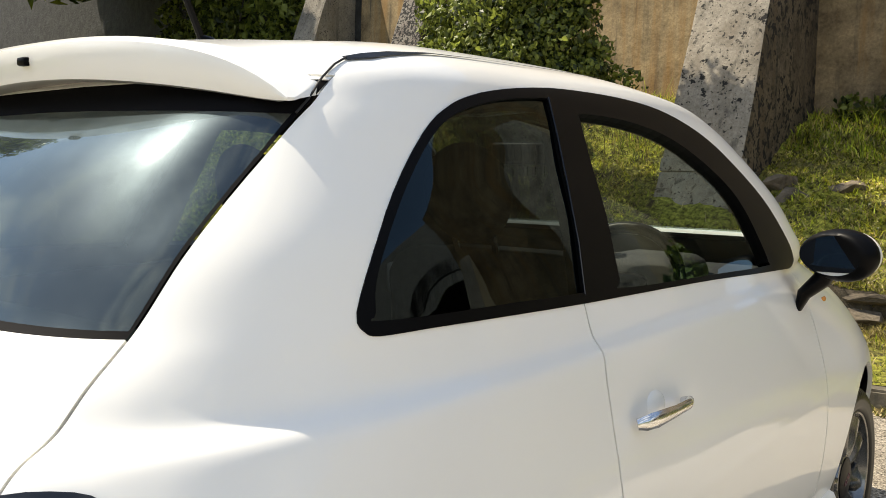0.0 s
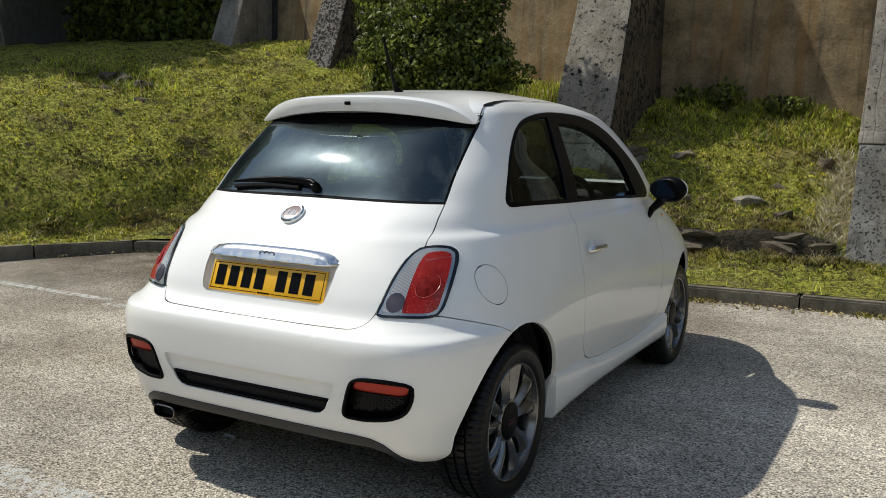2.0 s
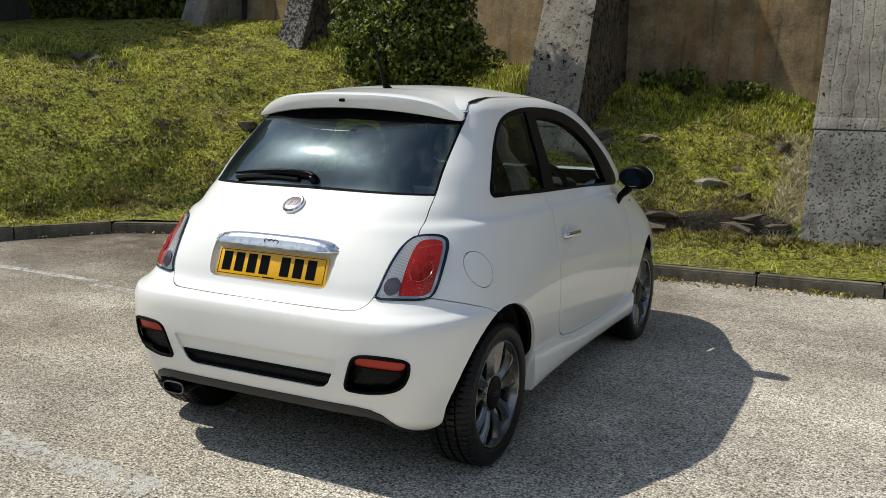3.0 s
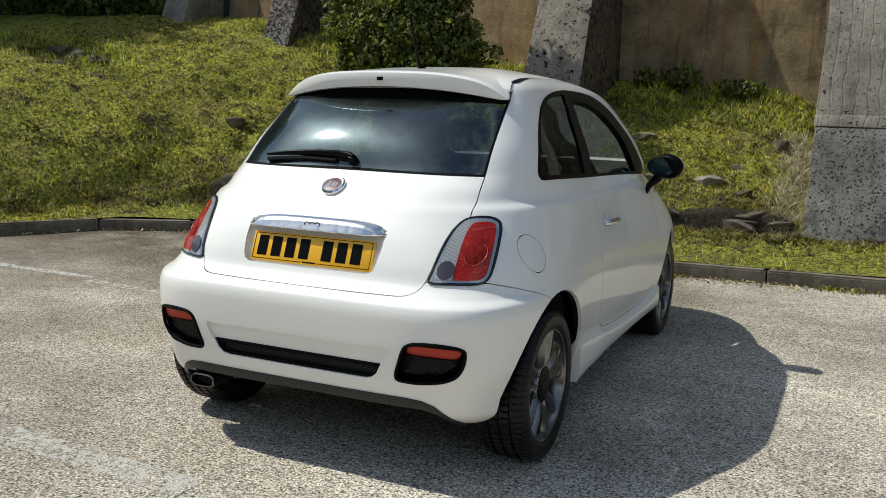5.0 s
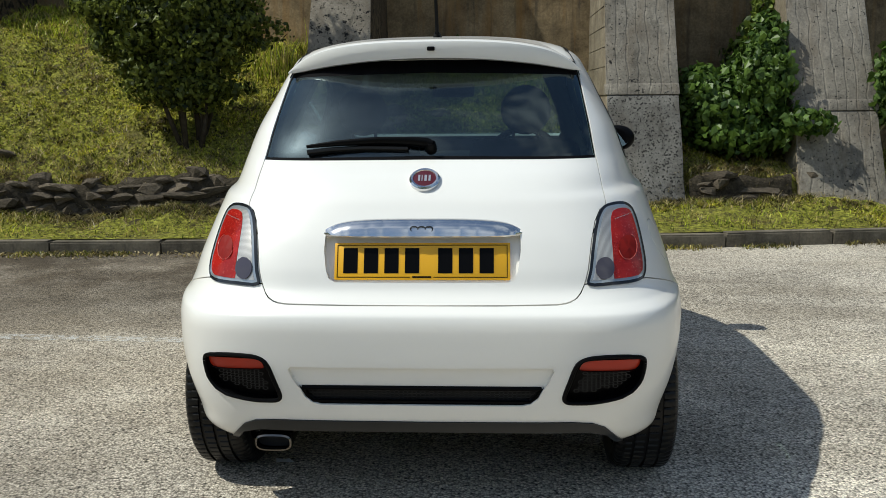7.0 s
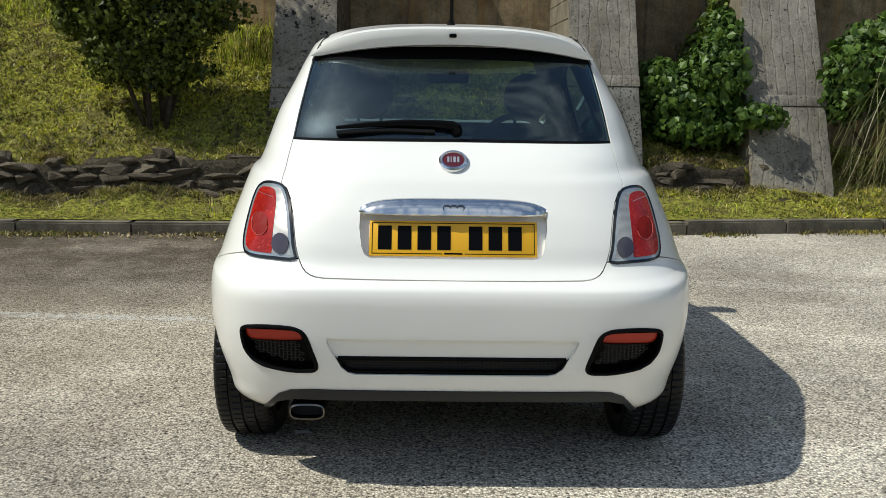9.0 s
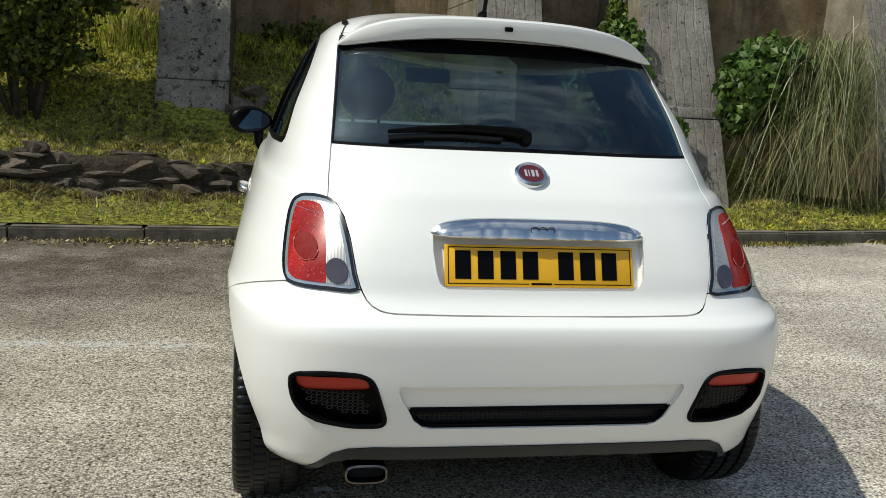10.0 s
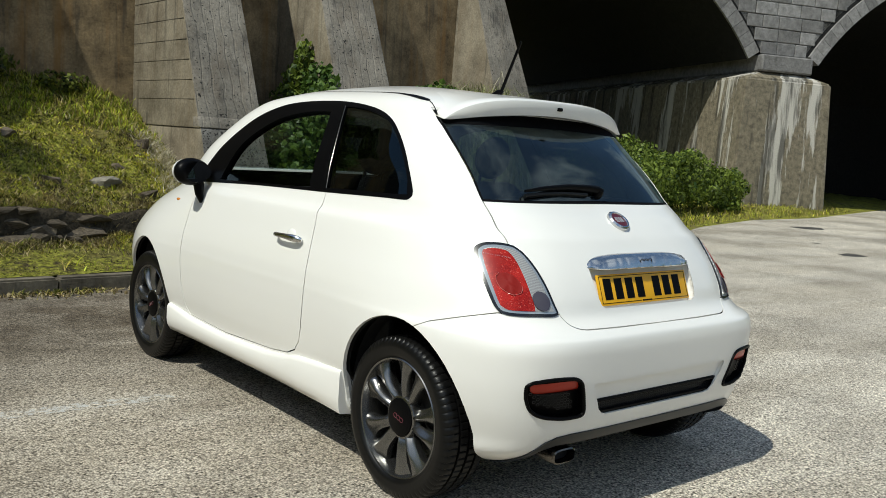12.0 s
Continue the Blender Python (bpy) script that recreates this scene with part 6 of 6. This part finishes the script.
_bm = bmesh.new()
_secs = []
for _x in np.linspace(-0.297, 0.297, 41):
    _u = abs(_x) / 0.297
    _top = 0.888 - 0.022 * _u**4 - 0.012 * _u**12
    _bot = 0.838 + 0.004 * _u**6
    _e = 1 - _u**10 * 0.75
    _y0 = _yb(_x, 0.862)
    _secs.append([_bm.verts.new(q) for q in ((_x, _y0 + 0.012, _top), (_x, _y0 - 0.010 * _e, _top - 0.001), (_x, _y0 - 0.024 * _e, _top - 0.012), (_x, _y0 - 0.034 * _e, 0.5 * (_top + _bot)), (_x, _y0 - 0.040 * _e, _bot + 0.004), (_x, _y0 - 0.037 * _e, _bot), (_x, _y0 - 0.030 * _e, _bot + 0.001), (_x, _y0 + 0.012, _bot - 0.006))])
for _a, _b in zip(_secs, _secs[1:]):
    for _k in range(8):
        _bm.faces.new((_a[_k], _a[(_k + 1) % 8], _b[(_k + 1) % 8], _b[_k]))
_bm.faces.new(_secs[0])
_bm.faces.new(list(reversed(_secs[-1])))
bmesh.ops.recalc_face_normals(_bm, faces=_bm.faces[:])
_grip = smooth_part("chrome_handle", _bm, CHROME, tailgate, "chrome tailgate handle above the plate")
for _x in (-0.022, 0.0, 0.022):
    _o = _yb(0, 0.862) - 0.0345
    smooth_part("emblem_ring", tube([(_x + 0.011 * math.cos(a), _o, 0.863 + 0.008 * math.sin(a)) for a in np.linspace(0, 2 * math.pi, 17)], 0.0016, 6, up=(0, 1, 0), caps=False), GREY_PLASTIC, _grip)
_p, _n = skin_at("rear", 0, 0.992)
_m = Matrix.Translation(_p) @ _n.to_track_quat("X", "Z").to_matrix().to_4x4()
badge = smooth_part("badge", lathe([(-0.004, 0.048), (0.008, 0.047), (0.013, 0.042), (0.012, 0.036), (0.009, 0.0345)], 40), CHROME, tailgate, "round chrome badge with a red centre")
badge.matrix_basis = _m
_c = smooth_part("badge_face", lathe([(0.0092, 0.0355), (0.0102, 0.018), (0.0105, 0.0002)], 40), BADGE_RED, badge)
for _k, _w in ((-0.0165, 0.0065), (-0.0075, 0.003), (0.0035, 0.008), (0.0155, 0.0065)):
    part("badge_bar", box_bm(0.0103, _k - _w / 2, -0.013, 0.0116, _k + _w / 2, 0.013), LENS_CLEAR, badge)

_arm = [(0.022, 1.078), (0.0, 1.083), (-0.05, 1.088), (-0.16, 1.091), (-0.28, 1.085), (-0.385, 1.074)]
_pts, _rad = [], []
for (_x, _z), _r in zip(_arm, ((0.011, 0.013), (0.015, 0.020), (0.013, 0.018), (0.011, 0.015), (0.009, 0.011), (0.005, 0.006))):
    _p, _n = skin_at("rear", _x, _z)
    _pts.append(_p + _n * 0.024)
    _rad.append(_r)
wiper = smooth_part("wiper_arm", tube(_pts, _rad, 12, up=(0, -0.7, 0.7)), BLACK, tailgate, "black rear wiper resting on the glass")
_pts = [skin_at("rear", x, z)[0] + skin_at("rear", x, z)[1] * 0.010 for x, z in ((-0.06, 1.074), (-0.2, 1.077), (-0.3, 1.073), (-0.385, 1.065))]
smooth_part("wiper_blade", tube(_pts, [(0.008, 0.010)] * 4, 8, up=(0, -0.7, 0.7)), RUBBER, wiper)
_p, _n = skin_at("rear", 0.012, 1.078)
smooth_part("wiper_boss", tube([_p - _n * 0.002, _p + _n * 0.02, _p + _n * 0.034], [0.020, 0.018, 0.012], 16, up=(1, 0, 0)), BLACK, wiper)

# exhaust
_ex = smooth_part("exhaust_tip", tube([(-0.45, -0.500, 0.226), (-0.45, -0.497, 0.226), (-0.45, -0.47, 0.226), (-0.45, -0.38, 0.228), (-0.45, -0.25, 0.25)], [(0.050, 0.021), (0.055, 0.026), (0.056, 0.027), (0.054, 0.026), (0.04, 0.025)], 28, power=0.6, caps=False), SOOTY_CHROME, car, "flat oval chrome exhaust tip")
smooth_part("exhaust_bore", tube([(-0.45, -0.462, 0.226), (-0.45, -0.38, 0.226)], [(0.0535, 0.0245), (0.044, 0.018)], 28, power=0.6), LINER, _ex)
smooth_part("silencer", tube([(-0.55, -0.18, 0.30), (-0.50, -0.18, 0.30), (-0.1, -0.18, 0.30), (-0.05, -0.18, 0.30)], [(0.05, 0.03), (0.13, 0.08), (0.13, 0.08), (0.05, 0.03)], 20, up=(0, 0, 1)), mat("steel_pipe", (0.10, 0.09, 0.08), 0.5, 0.8), _ex)

# side skirts, door handles, mirrors
for _sx in (-1, 1):
    _bm = bmesh.new()
    _secs = []
    for _y, _top, _g in ((0.322, 0.364, 0.35), (0.36, 0.362, 0.5), (0.46, 0.356, 0.7), (0.58, 0.350, 0.9), (0.69, 0.340, 1.0), (0.76, 0.324, 1.0), (0.90, 0.308, 1.0), (1.10, 0.298, 1.0), (1.33, 0.291, 1.0), (1.55, 0.297, 1.0), (1.70, 0.305, 1.0), (1.82, 0.320, 0.95), (1.935, 0.334, 0.8)):
        _x0 = skin_at("side", _y, _top)[0].x
        _secs.append([_bm.verts.new((_sx * x, _y, z)) for x, z in ((_x0 - 0.02, _top + 0.002), (_x0 + 0.001, _top), (_x0 + 0.018 * _g, _top - 0.006), (_x0 + 0.025 * _g, _top - 0.018), (_x0 + 0.026 * _g, 0.255), (_x0 + 0.020 * _g, 0.222), (_x0 - 0.002, 0.194), (_x0 - 0.07, 0.186), (_x0 - 0.07, 0.29))])
    for _a, _b in zip(_secs, _secs[1:]):
        for _k in range(9):
            _bm.faces.new((_a[_k], _a[(_k + 1) % 9], _b[(_k + 1) % 9], _b[_k]))
    _bm.faces.new(_secs[0])
    _bm.faces.new(_secs[-1])
    bmesh.ops.recalc_face_normals(_bm, faces=_bm.faces[:])
    smooth_part("side_skirt", _bm, PAINT, car, "white sill skirt under the door").data.set_sharp_from_angle(angle=radians(50))
    # handle with its cup
    _hp = []
    for _y, _o in ((0.682, 0.010), (0.690, 0.022), (0.715, 0.031), (0.78, 0.036), (0.84, 0.034), (0.868, 0.024), (0.872, 0.008)):
        _p, _n = skin_at("side", _y, 0.812)
        _p = _p + _n * _o
        _hp.append((_sx * _p.x, _p.y, _p.z))
    handle = smooth_part("door_handle", tube(_hp, [(0.010, 0.010), (0.009, 0.014), (0.008, 0.015), (0.007, 0.011), (0.007, 0.010), (0.008, 0.010), (0.008, 0.008)], 12, up=(0, 0, 1)), CHROME, car, "chrome door handle")
    _p, _n = skin_at("side", 0.782, 0.814)
    _bm = bmesh.new()
    bmesh.ops.create_uvsphere(_bm, u_segments=24, v_segments=10, radius=1.0, matrix=Matrix.Translation((_sx * (_p.x - 0.0125), _p.y, _p.z)) @ Matrix.Diagonal((0.016, 0.050, 0.037, 1)))
    smooth_part("handle_cup", _bm, PAINT, handle)
    _p, _n = skin_at("side", 2.02, 0.86)
    smooth_part("side_repeater", tube([Vector((_sx * (_p.x + 0.002), _p.y + _d, _p.z)) for _d in (-0.022, -0.012, 0.012, 0.022)], [(0.002, 0.003), (0.004, 0.008), (0.004, 0.008), (0.002, 0.003)], 10, up=(0, 0, 1)), mat("amber_lens", (0.62, 0.24, 0.05), 0.2), car, "small amber side repeater lamp")
    # mirror
    _c = Vector((0.836 if _sx > 0 else -0.795, 1.705, 1.022))
    for _nm, _mt, _t in (("mirror", BLACK, 0), ("mirror_cap", PAINT, 1)):
        _bm = bmesh.new()
        bmesh.ops.create_uvsphere(_bm, u_segments=32, v_segments=18, radius=1.0)
        for _v in _bm.verts:
            x, y, z = _v.co
            f = 1.0 + 0.12 * (_sx * x)
            k = 0.91 if _t else 1.0
            yy = (0.030 + max(y, 0) * 0.050) if _t else y * 0.060
            _v.co = _c + Vector((x * 0.104 * k, min(max(yy, -0.036), 0.045) if not _t else yy - 0.002, z * 0.066 * f * k))
            if not _t and y < -0.6:
                _v.co.y = _c.y - 0.036
        if _nm == "mirror":
            mirror = smooth_part("door_mirror", _bm, _mt, car, "black door mirror with a white front cap")
        else:
            smooth_part("mirror_cap", _bm, _mt, mirror)
    _swing = Matrix.Translation(_c) @ Matrix.Rotation(radians(-_sx * 18), 4, "Z") @ Matrix.Translation(-_c)
    for _o in (mirror, mirror.children[0]):
        _o.data.transform(_swing)
    _bm = bmesh.new()
    bmesh.ops.create_circle(_bm, cap_ends=True, segments=36, radius=1.0)
    for _v in _bm.verts:
        x, y, z = _v.co
        f = 1.0 + 0.12 * (_sx * x)
        _v.co = _c + Vector((x * 0.080, -0.0375, y * 0.049 * f))
    _glass = part("mirror_glass", _bm, MIRROR, mirror)
    _glass.data.transform(_swing @ Matrix.Translation(_c + Vector((0, -0.040, 0))) @ pose(0, 0, 0, -4, 0, _sx * 5) @ Matrix.Translation(-_c - Vector((0, -0.0375, 0))))
    _p, _n = skin_at("side", 1.70, 0.885)
    smooth_part("mirror_foot", tube([_c + Vector((-_sx * 0.03, 0.015, -0.035)), (_c.x - _sx * 0.040, 1.715, 0.955), (_sx * (_p.x + 0.014), 1.705, 0.915), (_sx * (_p.x + 0.002), 1.70, 0.872)], [(0.030, 0.034), (0.024, 0.034), (0.018, 0.030), (0.008, 0.018)], 12, up=(0, 1, 0)), BLACK, mirror)

# wheels
ALLOY = mat("dark_alloy", (0.21, 0.208, 0.204), 0.24, 0.95)
wheel_hub = smooth_part("wheel", lathe([(-0.06, 0.13), (0.0, 0.13), (0.005, 0.125), (0.005, 0.07), (0.03, 0.065)], 40), mat("brake_metal", (0.12, 0.11, 0.10), 0.5, 0.7), car, "dark alloy wheel with a black tyre")
_prof = [(-0.080, 0.213), (-0.094, 0.232), (-0.0975, 0.256), (-0.092, 0.276), (-0.082, 0.287), (-0.066, 0.2912), (-0.047, 0.2918), (-0.046, 0.284), (-0.037, 0.284), (-0.036, 0.292), (-0.006, 0.2922), (-0.005, 0.284), (0.005, 0.284), (0.006, 0.2922), (0.036, 0.292), (0.037, 0.284), (0.046, 0.284), (0.047, 0.2918),
         (0.066, 0.2912), (0.082, 0.287), (0.092, 0.276), (0.0965, 0.262), (0.0975, 0.252), (0.0955, 0.244), (0.0955, 0.236), (0.093, 0.226), (0.084, 0.2155), (0.078, 0.212)]
_wave = lambda j, k: (0.005 if ((k + (j > 4) + (j > 18)) % 6 == 0 and j in (3, 4, 5, 6, 17, 18, 19, 20)) or ((k + 3 + 2 * (j > 11)) % 6 == 0 and j in (9, 10, 13, 14)) else 0.0)  # noqa: E731
_bm = lathe(_prof, 420, wave=_wave)
tyre = part("tyre", _bm, RUBBER, wheel_hub, smooth=True)
tyre.data.set_sharp_from_angle(angle=radians(35))
_bm = lathe([(0.086, 0.2165), (0.089, 0.213), (0.086, 0.208), (0.070, 0.204), (0.055, 0.199), (0.0, 0.193), (-0.08, 0.19)], 96)
for _k in range(10):
    _a0 = 2 * math.pi * (_k // 2) / 5 + (0.255 if _k % 2 else -0.255) + 0.31
    _ca, _sa = math.cos(_a0), math.sin(_a0)
    _secs = []
    for _r, _w, _x in ((0.055, 0.0180, 0.058), (0.075, 0.0225, 0.069), (0.100, 0.0225, 0.075), (0.130, 0.0235, 0.078), (0.158, 0.0280, 0.078), (0.182, 0.0410, 0.077), (0.206, 0.0580, 0.077)):
        _sec = []
        for _o, _dx in ((-1.0, -0.030), (-0.90, -0.016), (-0.52, -0.002), (-0.30, 0.0), (0.05, -0.004), (0.45, -0.015), (0.90, -0.020), (1.0, -0.034), (0.8, -0.050), (-0.8, -0.050)):
            _t = _o * _w
            _sec.append(_bm.verts.new((_x + _dx, _r * _ca - _t * _sa, _r * _sa + _t * _ca)))
        _secs.append(_sec)
    for _a, _b in zip(_secs, _secs[1:]):
        for _q in range(10):
            _bm.faces.new((_a[_q], _a[(_q + 1) % 10], _b[(_q + 1) % 10], _b[_q]))
lathe([(0.030, 0.081), (0.058, 0.080), (0.066, 0.076), (0.068, 0.069), (0.062, 0.064)], 48, _bm)
rim = smooth_part("rim", _bm, ALLOY, wheel_hub, "dark grey multi-spoke alloy rim")
smooth_part("centre_cap", lathe([(0.060, 0.069), (0.071, 0.066), (0.075, 0.048), (0.077, 0.0005)], 40), BLACK, rim)
for _k in (-0.018, 0.0, 0.018):
    smooth_part("emblem_ring", tube([(0.0765, _k + 0.0095 * math.cos(a), 0.008 * math.sin(a)) for a in np.linspace(0, 2 * math.pi, 15)], 0.0016, 6, up=(1, 0, 0), caps=False), BADGE_RED, rim)
for _k in range(4):
    _a0 = 2 * math.pi * (_k + 0.5) / 4
    smooth_part("wheel_bolt", tube([(0.045, 0.05 * math.cos(_a0), 0.05 * math.sin(_a0)), (0.069, 0.05 * math.cos(_a0), 0.05 * math.sin(_a0))], 0.004, 6, up=(0, 0, 1)), GREY_PLASTIC, rim)
wheel_hub.matrix_basis = pose(0.700, 0, 0.267)
for _x, _y, _r in ((0.680, 2.25, 0), (-0.700, 0, 180), (-0.680, 2.25, 180)):
    copy_thing(wheel_hub, pose(_x, _y, 0.267, 25 if _y else -15, 0, _r))
# wheel wells and floor
for _y in (0.0, 2.275):
    for _sx in (-1, 1):
        _bm = bmesh.new()
        _rings = []
        for _x in (0.42, 0.66, 1.0):
            for a in np.linspace(0.12, math.pi - 0.12, 33):
                # the outer edge follows the skin round the arch
                _e = float(np.interp(math.cos(a), (-1, 0, 1), (0.755, 0.745, 0.66) if _y else (0.71, 0.775, 0.745)))
                _row = [] if a < 0.121 else _row
                _row.append(_bm.verts.new((_sx * min(_x, _e), _y + 0.334 * math.cos(a), 0.300 + 0.342 * math.sin(a))))
            _rings.append(_row)
        for _a, _b in zip(_rings, _rings[1:]):
            for _k in range(32):
                _bm.faces.new((_a[_k], _a[_k + 1], _b[_k + 1], _b[_k]))
        _bm.faces.new(_rings[0])
        smooth_part("wheel_well", _bm, LINER, body)
part("underbody", rounded_box((-0.60, -0.16, 0.165), (0.60, 2.80, 0.24), 0.02, 2), LINER, car)

# unseen floor plate, added to block light under the bumper
part("rear_floor", rounded_box((-0.54, -0.40, 0.245), (0.54, -0.14, 0.275), 0.01, 2), LINER, car)

# cabin
SEAT = mat("seat_cloth", (0.008, 0.008, 0.009), 0.85, spec=0.2)
part("cabin_floor", rounded_box((-0.66, -0.25, 0.27), (0.66, 2.3, 0.33), 0.02, 2), LINER, car)
_dash = smooth_part("dashboard", rounded_box((-0.62, 1.62, 0.62), (0.62, 2.05, 0.945), 0.06, 4), LINER, car)
smooth_part("dash_panel", rounded_box((-0.60, 1.598, 0.80), (0.60, 1.64, 0.905), 0.018, 3), PAINT, _dash, "white dashboard panel")
smooth_part("instrument_hood", rounded_box((0.24, 1.52, 0.88), (0.50, 1.75, 1.00), 0.05, 4), LINER, _dash)
_sw = [(0.36 + 0.178 * math.cos(a), 1.43 + 0.178 * math.sin(a) * 0.40, 0.915 + 0.178 * math.sin(a) * 0.916) for a in np.linspace(0, 2 * math.pi, 41)]
wheel_s = smooth_part("steering_wheel", tube(_sw, 0.016, 10, caps=False), BLACK, car)
smooth_part("steering_boss", rounded_box((0.29, 1.41, 0.86), (0.43, 1.50, 0.96), 0.03, 3), BLACK, wheel_s)
for _x in (-0.2, 0.2):
    smooth_part("steering_spoke", rounded_box((0.36 + min(_x * 0.85, 0), 1.425, 0.895), (0.36 + max(_x * 0.85, 0), 1.45, 0.93), 0.008, 2), BLACK, wheel_s)
for _x in (-0.345, 0.345):
    seat = smooth_part("front_seat", rounded_box((_x - 0.25, 0.95, 0.42), (_x + 0.25, 1.45, 0.60), 0.06, 4), SEAT, car, "dark cloth front seat")
    _bm = rounded_box((-0.24, -0.075, 0), (0.24, 0.075, 0.56), 0.07, 4)
    _b = smooth_part("backrest", _bm, SEAT, seat)
    _b.matrix_basis = pose(_x, 0.98, 0.52, 14, 0, 0)
    _bm = bmesh.new()
    bmesh.ops.create_uvsphere(_bm, u_segments=28, v_segments=16, radius=1.0, matrix=Matrix.Translation((_x, 0.80, 1.185)) @ pose(0, 0, 0, 12, 0, 0) @ Matrix.Diagonal((0.105, 0.055, 0.105, 1)))
    smooth_part("headrest", _bm, SEAT, seat)
    for _d in (-0.05, 0.05):
        smooth_part("headrest_post", tube([(_x + _d, 0.845, 1.03), (_x + _d, 0.815, 1.12)], 0.007, 8, up=(0, 1, 0)), CHROME, seat)
rear_seat = smooth_part("rear_seat", rounded_box((-0.58, 0.18, 0.42), (0.58, 0.66, 0.58), 0.06, 4), SEAT, car)
_b = smooth_part("backrest", rounded_box((-0.57, -0.07, 0), (0.57, 0.07, 0.50), 0.06, 4), SEAT, rear_seat)
_b.matrix_basis = pose(0, 0.20, 0.50, 14, 0, 0)
for _sx in (-1, 1):
    smooth_part("door_card", rounded_box((min(_sx * 0.66, _sx * 0.69), 0.20, 0.40), (max(_sx * 0.66, _sx * 0.69), 1.74, 0.972), 0.012, 2), LINER, car)
smooth_part("interior_mirror", rounded_box((-0.095, 1.50, 1.240), (0.115, 1.53, 1.306), 0.014, 3), BLACK, car)


# ---- worn markings and scraps on the asphalt ----
def strip(name, x0, y0, x1, y1, w, material, label, cat):
    d = Vector((x1 - x0, y1 - y0, 0))
    s = Vector((-d.y, d.x, 0)).normalized() * w / 2
    bm = bmesh.new()
    n = max(2, int(d.length / 0.1))
    rows = []
    for i in range(n + 1):
        p = Vector((x0, y0, 0.0)) + d * i / n
        p.z = road_z(p.y) + 0.0015
        e = 0.012 * noise.noise((p.x * 9, p.y * 9, 1))
        rows.append((bm.verts.new(p - s * (1 + e)), bm.verts.new(p + s * (1 - e))))
    for a, b in zip(rows, rows[1:]):
        bm.faces.new((a[0], b[0], b[1], a[1]))
    return tagged(mesh_ob(name, bm, material, smooth=False), label, cat, kind="structure")


strip("line_marking", -4.75, 1.74, -3.36, 1.72, 0.09, LINE_PAINT, "worn white bay line painted on asphalt", "line marking")
strip("line_marking", -3.3, 1.62, -0.95, 1.50, 0.10, LINE_FAINT, "almost worn away bay line on asphalt", "line marking")
strip("line_marking", -1.7, -0.78, -0.2, -0.86, 0.15, LINE_FAINT, "almost worn away bay line on asphalt", "line marking")


def blotch(name, x, y, r, material, label, cat, seed, stretch=1.6):
    """A thin uneven patch lying on the asphalt."""
    bm = bmesh.new()
    pts = []
    for k in range(26):
        a = 2 * math.pi * k / 26
        q = r * (1 + 0.45 * noise.noise((math.cos(a) * 1.7, math.sin(a) * 1.7, seed)))
        pts.append(bm.verts.new((x + q * stretch * math.cos(a), y + q * math.sin(a), road_z(y + q * math.sin(a)) + 0.004)))
    bm.faces.new(pts)
    return tagged(mesh_ob(name, bm, material, smooth=False), label, cat, kind="structure")


TAR = surface("tar", [(0.3, (0.035, 0.033, 0.03)), (0.7, (0.12, 0.11, 0.10))], 60, 0.8)
blotch("tar_patch", 10.6, 3.7, 0.16, TAR, "small dark tar patch on the asphalt", "tar patch", 1)
blotch("tar_patch", 15.2, 6.8, 0.28, TAR, "small dark tar patch on the asphalt", "tar patch", 5)
blotch("tar_patch", 11.8, 4.9, 0.06, TAR, "small dark tar patch on the asphalt", "tar patch", 8)
# a scrap of white paper under the car
_bm = bmesh.new()
_v = [_bm.verts.new(p) for p in ((-0.030, -0.012, 0.004), (0.0, -0.018, 0.010), (0.034, -0.004, 0.004), (0.012, 0.006, 0.014), (-0.006, 0.016, 0.006), (-0.034, 0.008, 0.012))]
for _f in ((0, 1, 3), (1, 2, 3), (0, 3, 4), (0, 4, 5)):
    _bm.faces.new([_v[i] for i in _f])
_s = mesh_ob("paper_scrap", _bm, WHITE_FRAME, smooth=False)
_s.matrix_basis = pose(-0.525, -0.06, road_z(0))
tagged(_s, "small torn scrap of white paper on the asphalt", "litter")
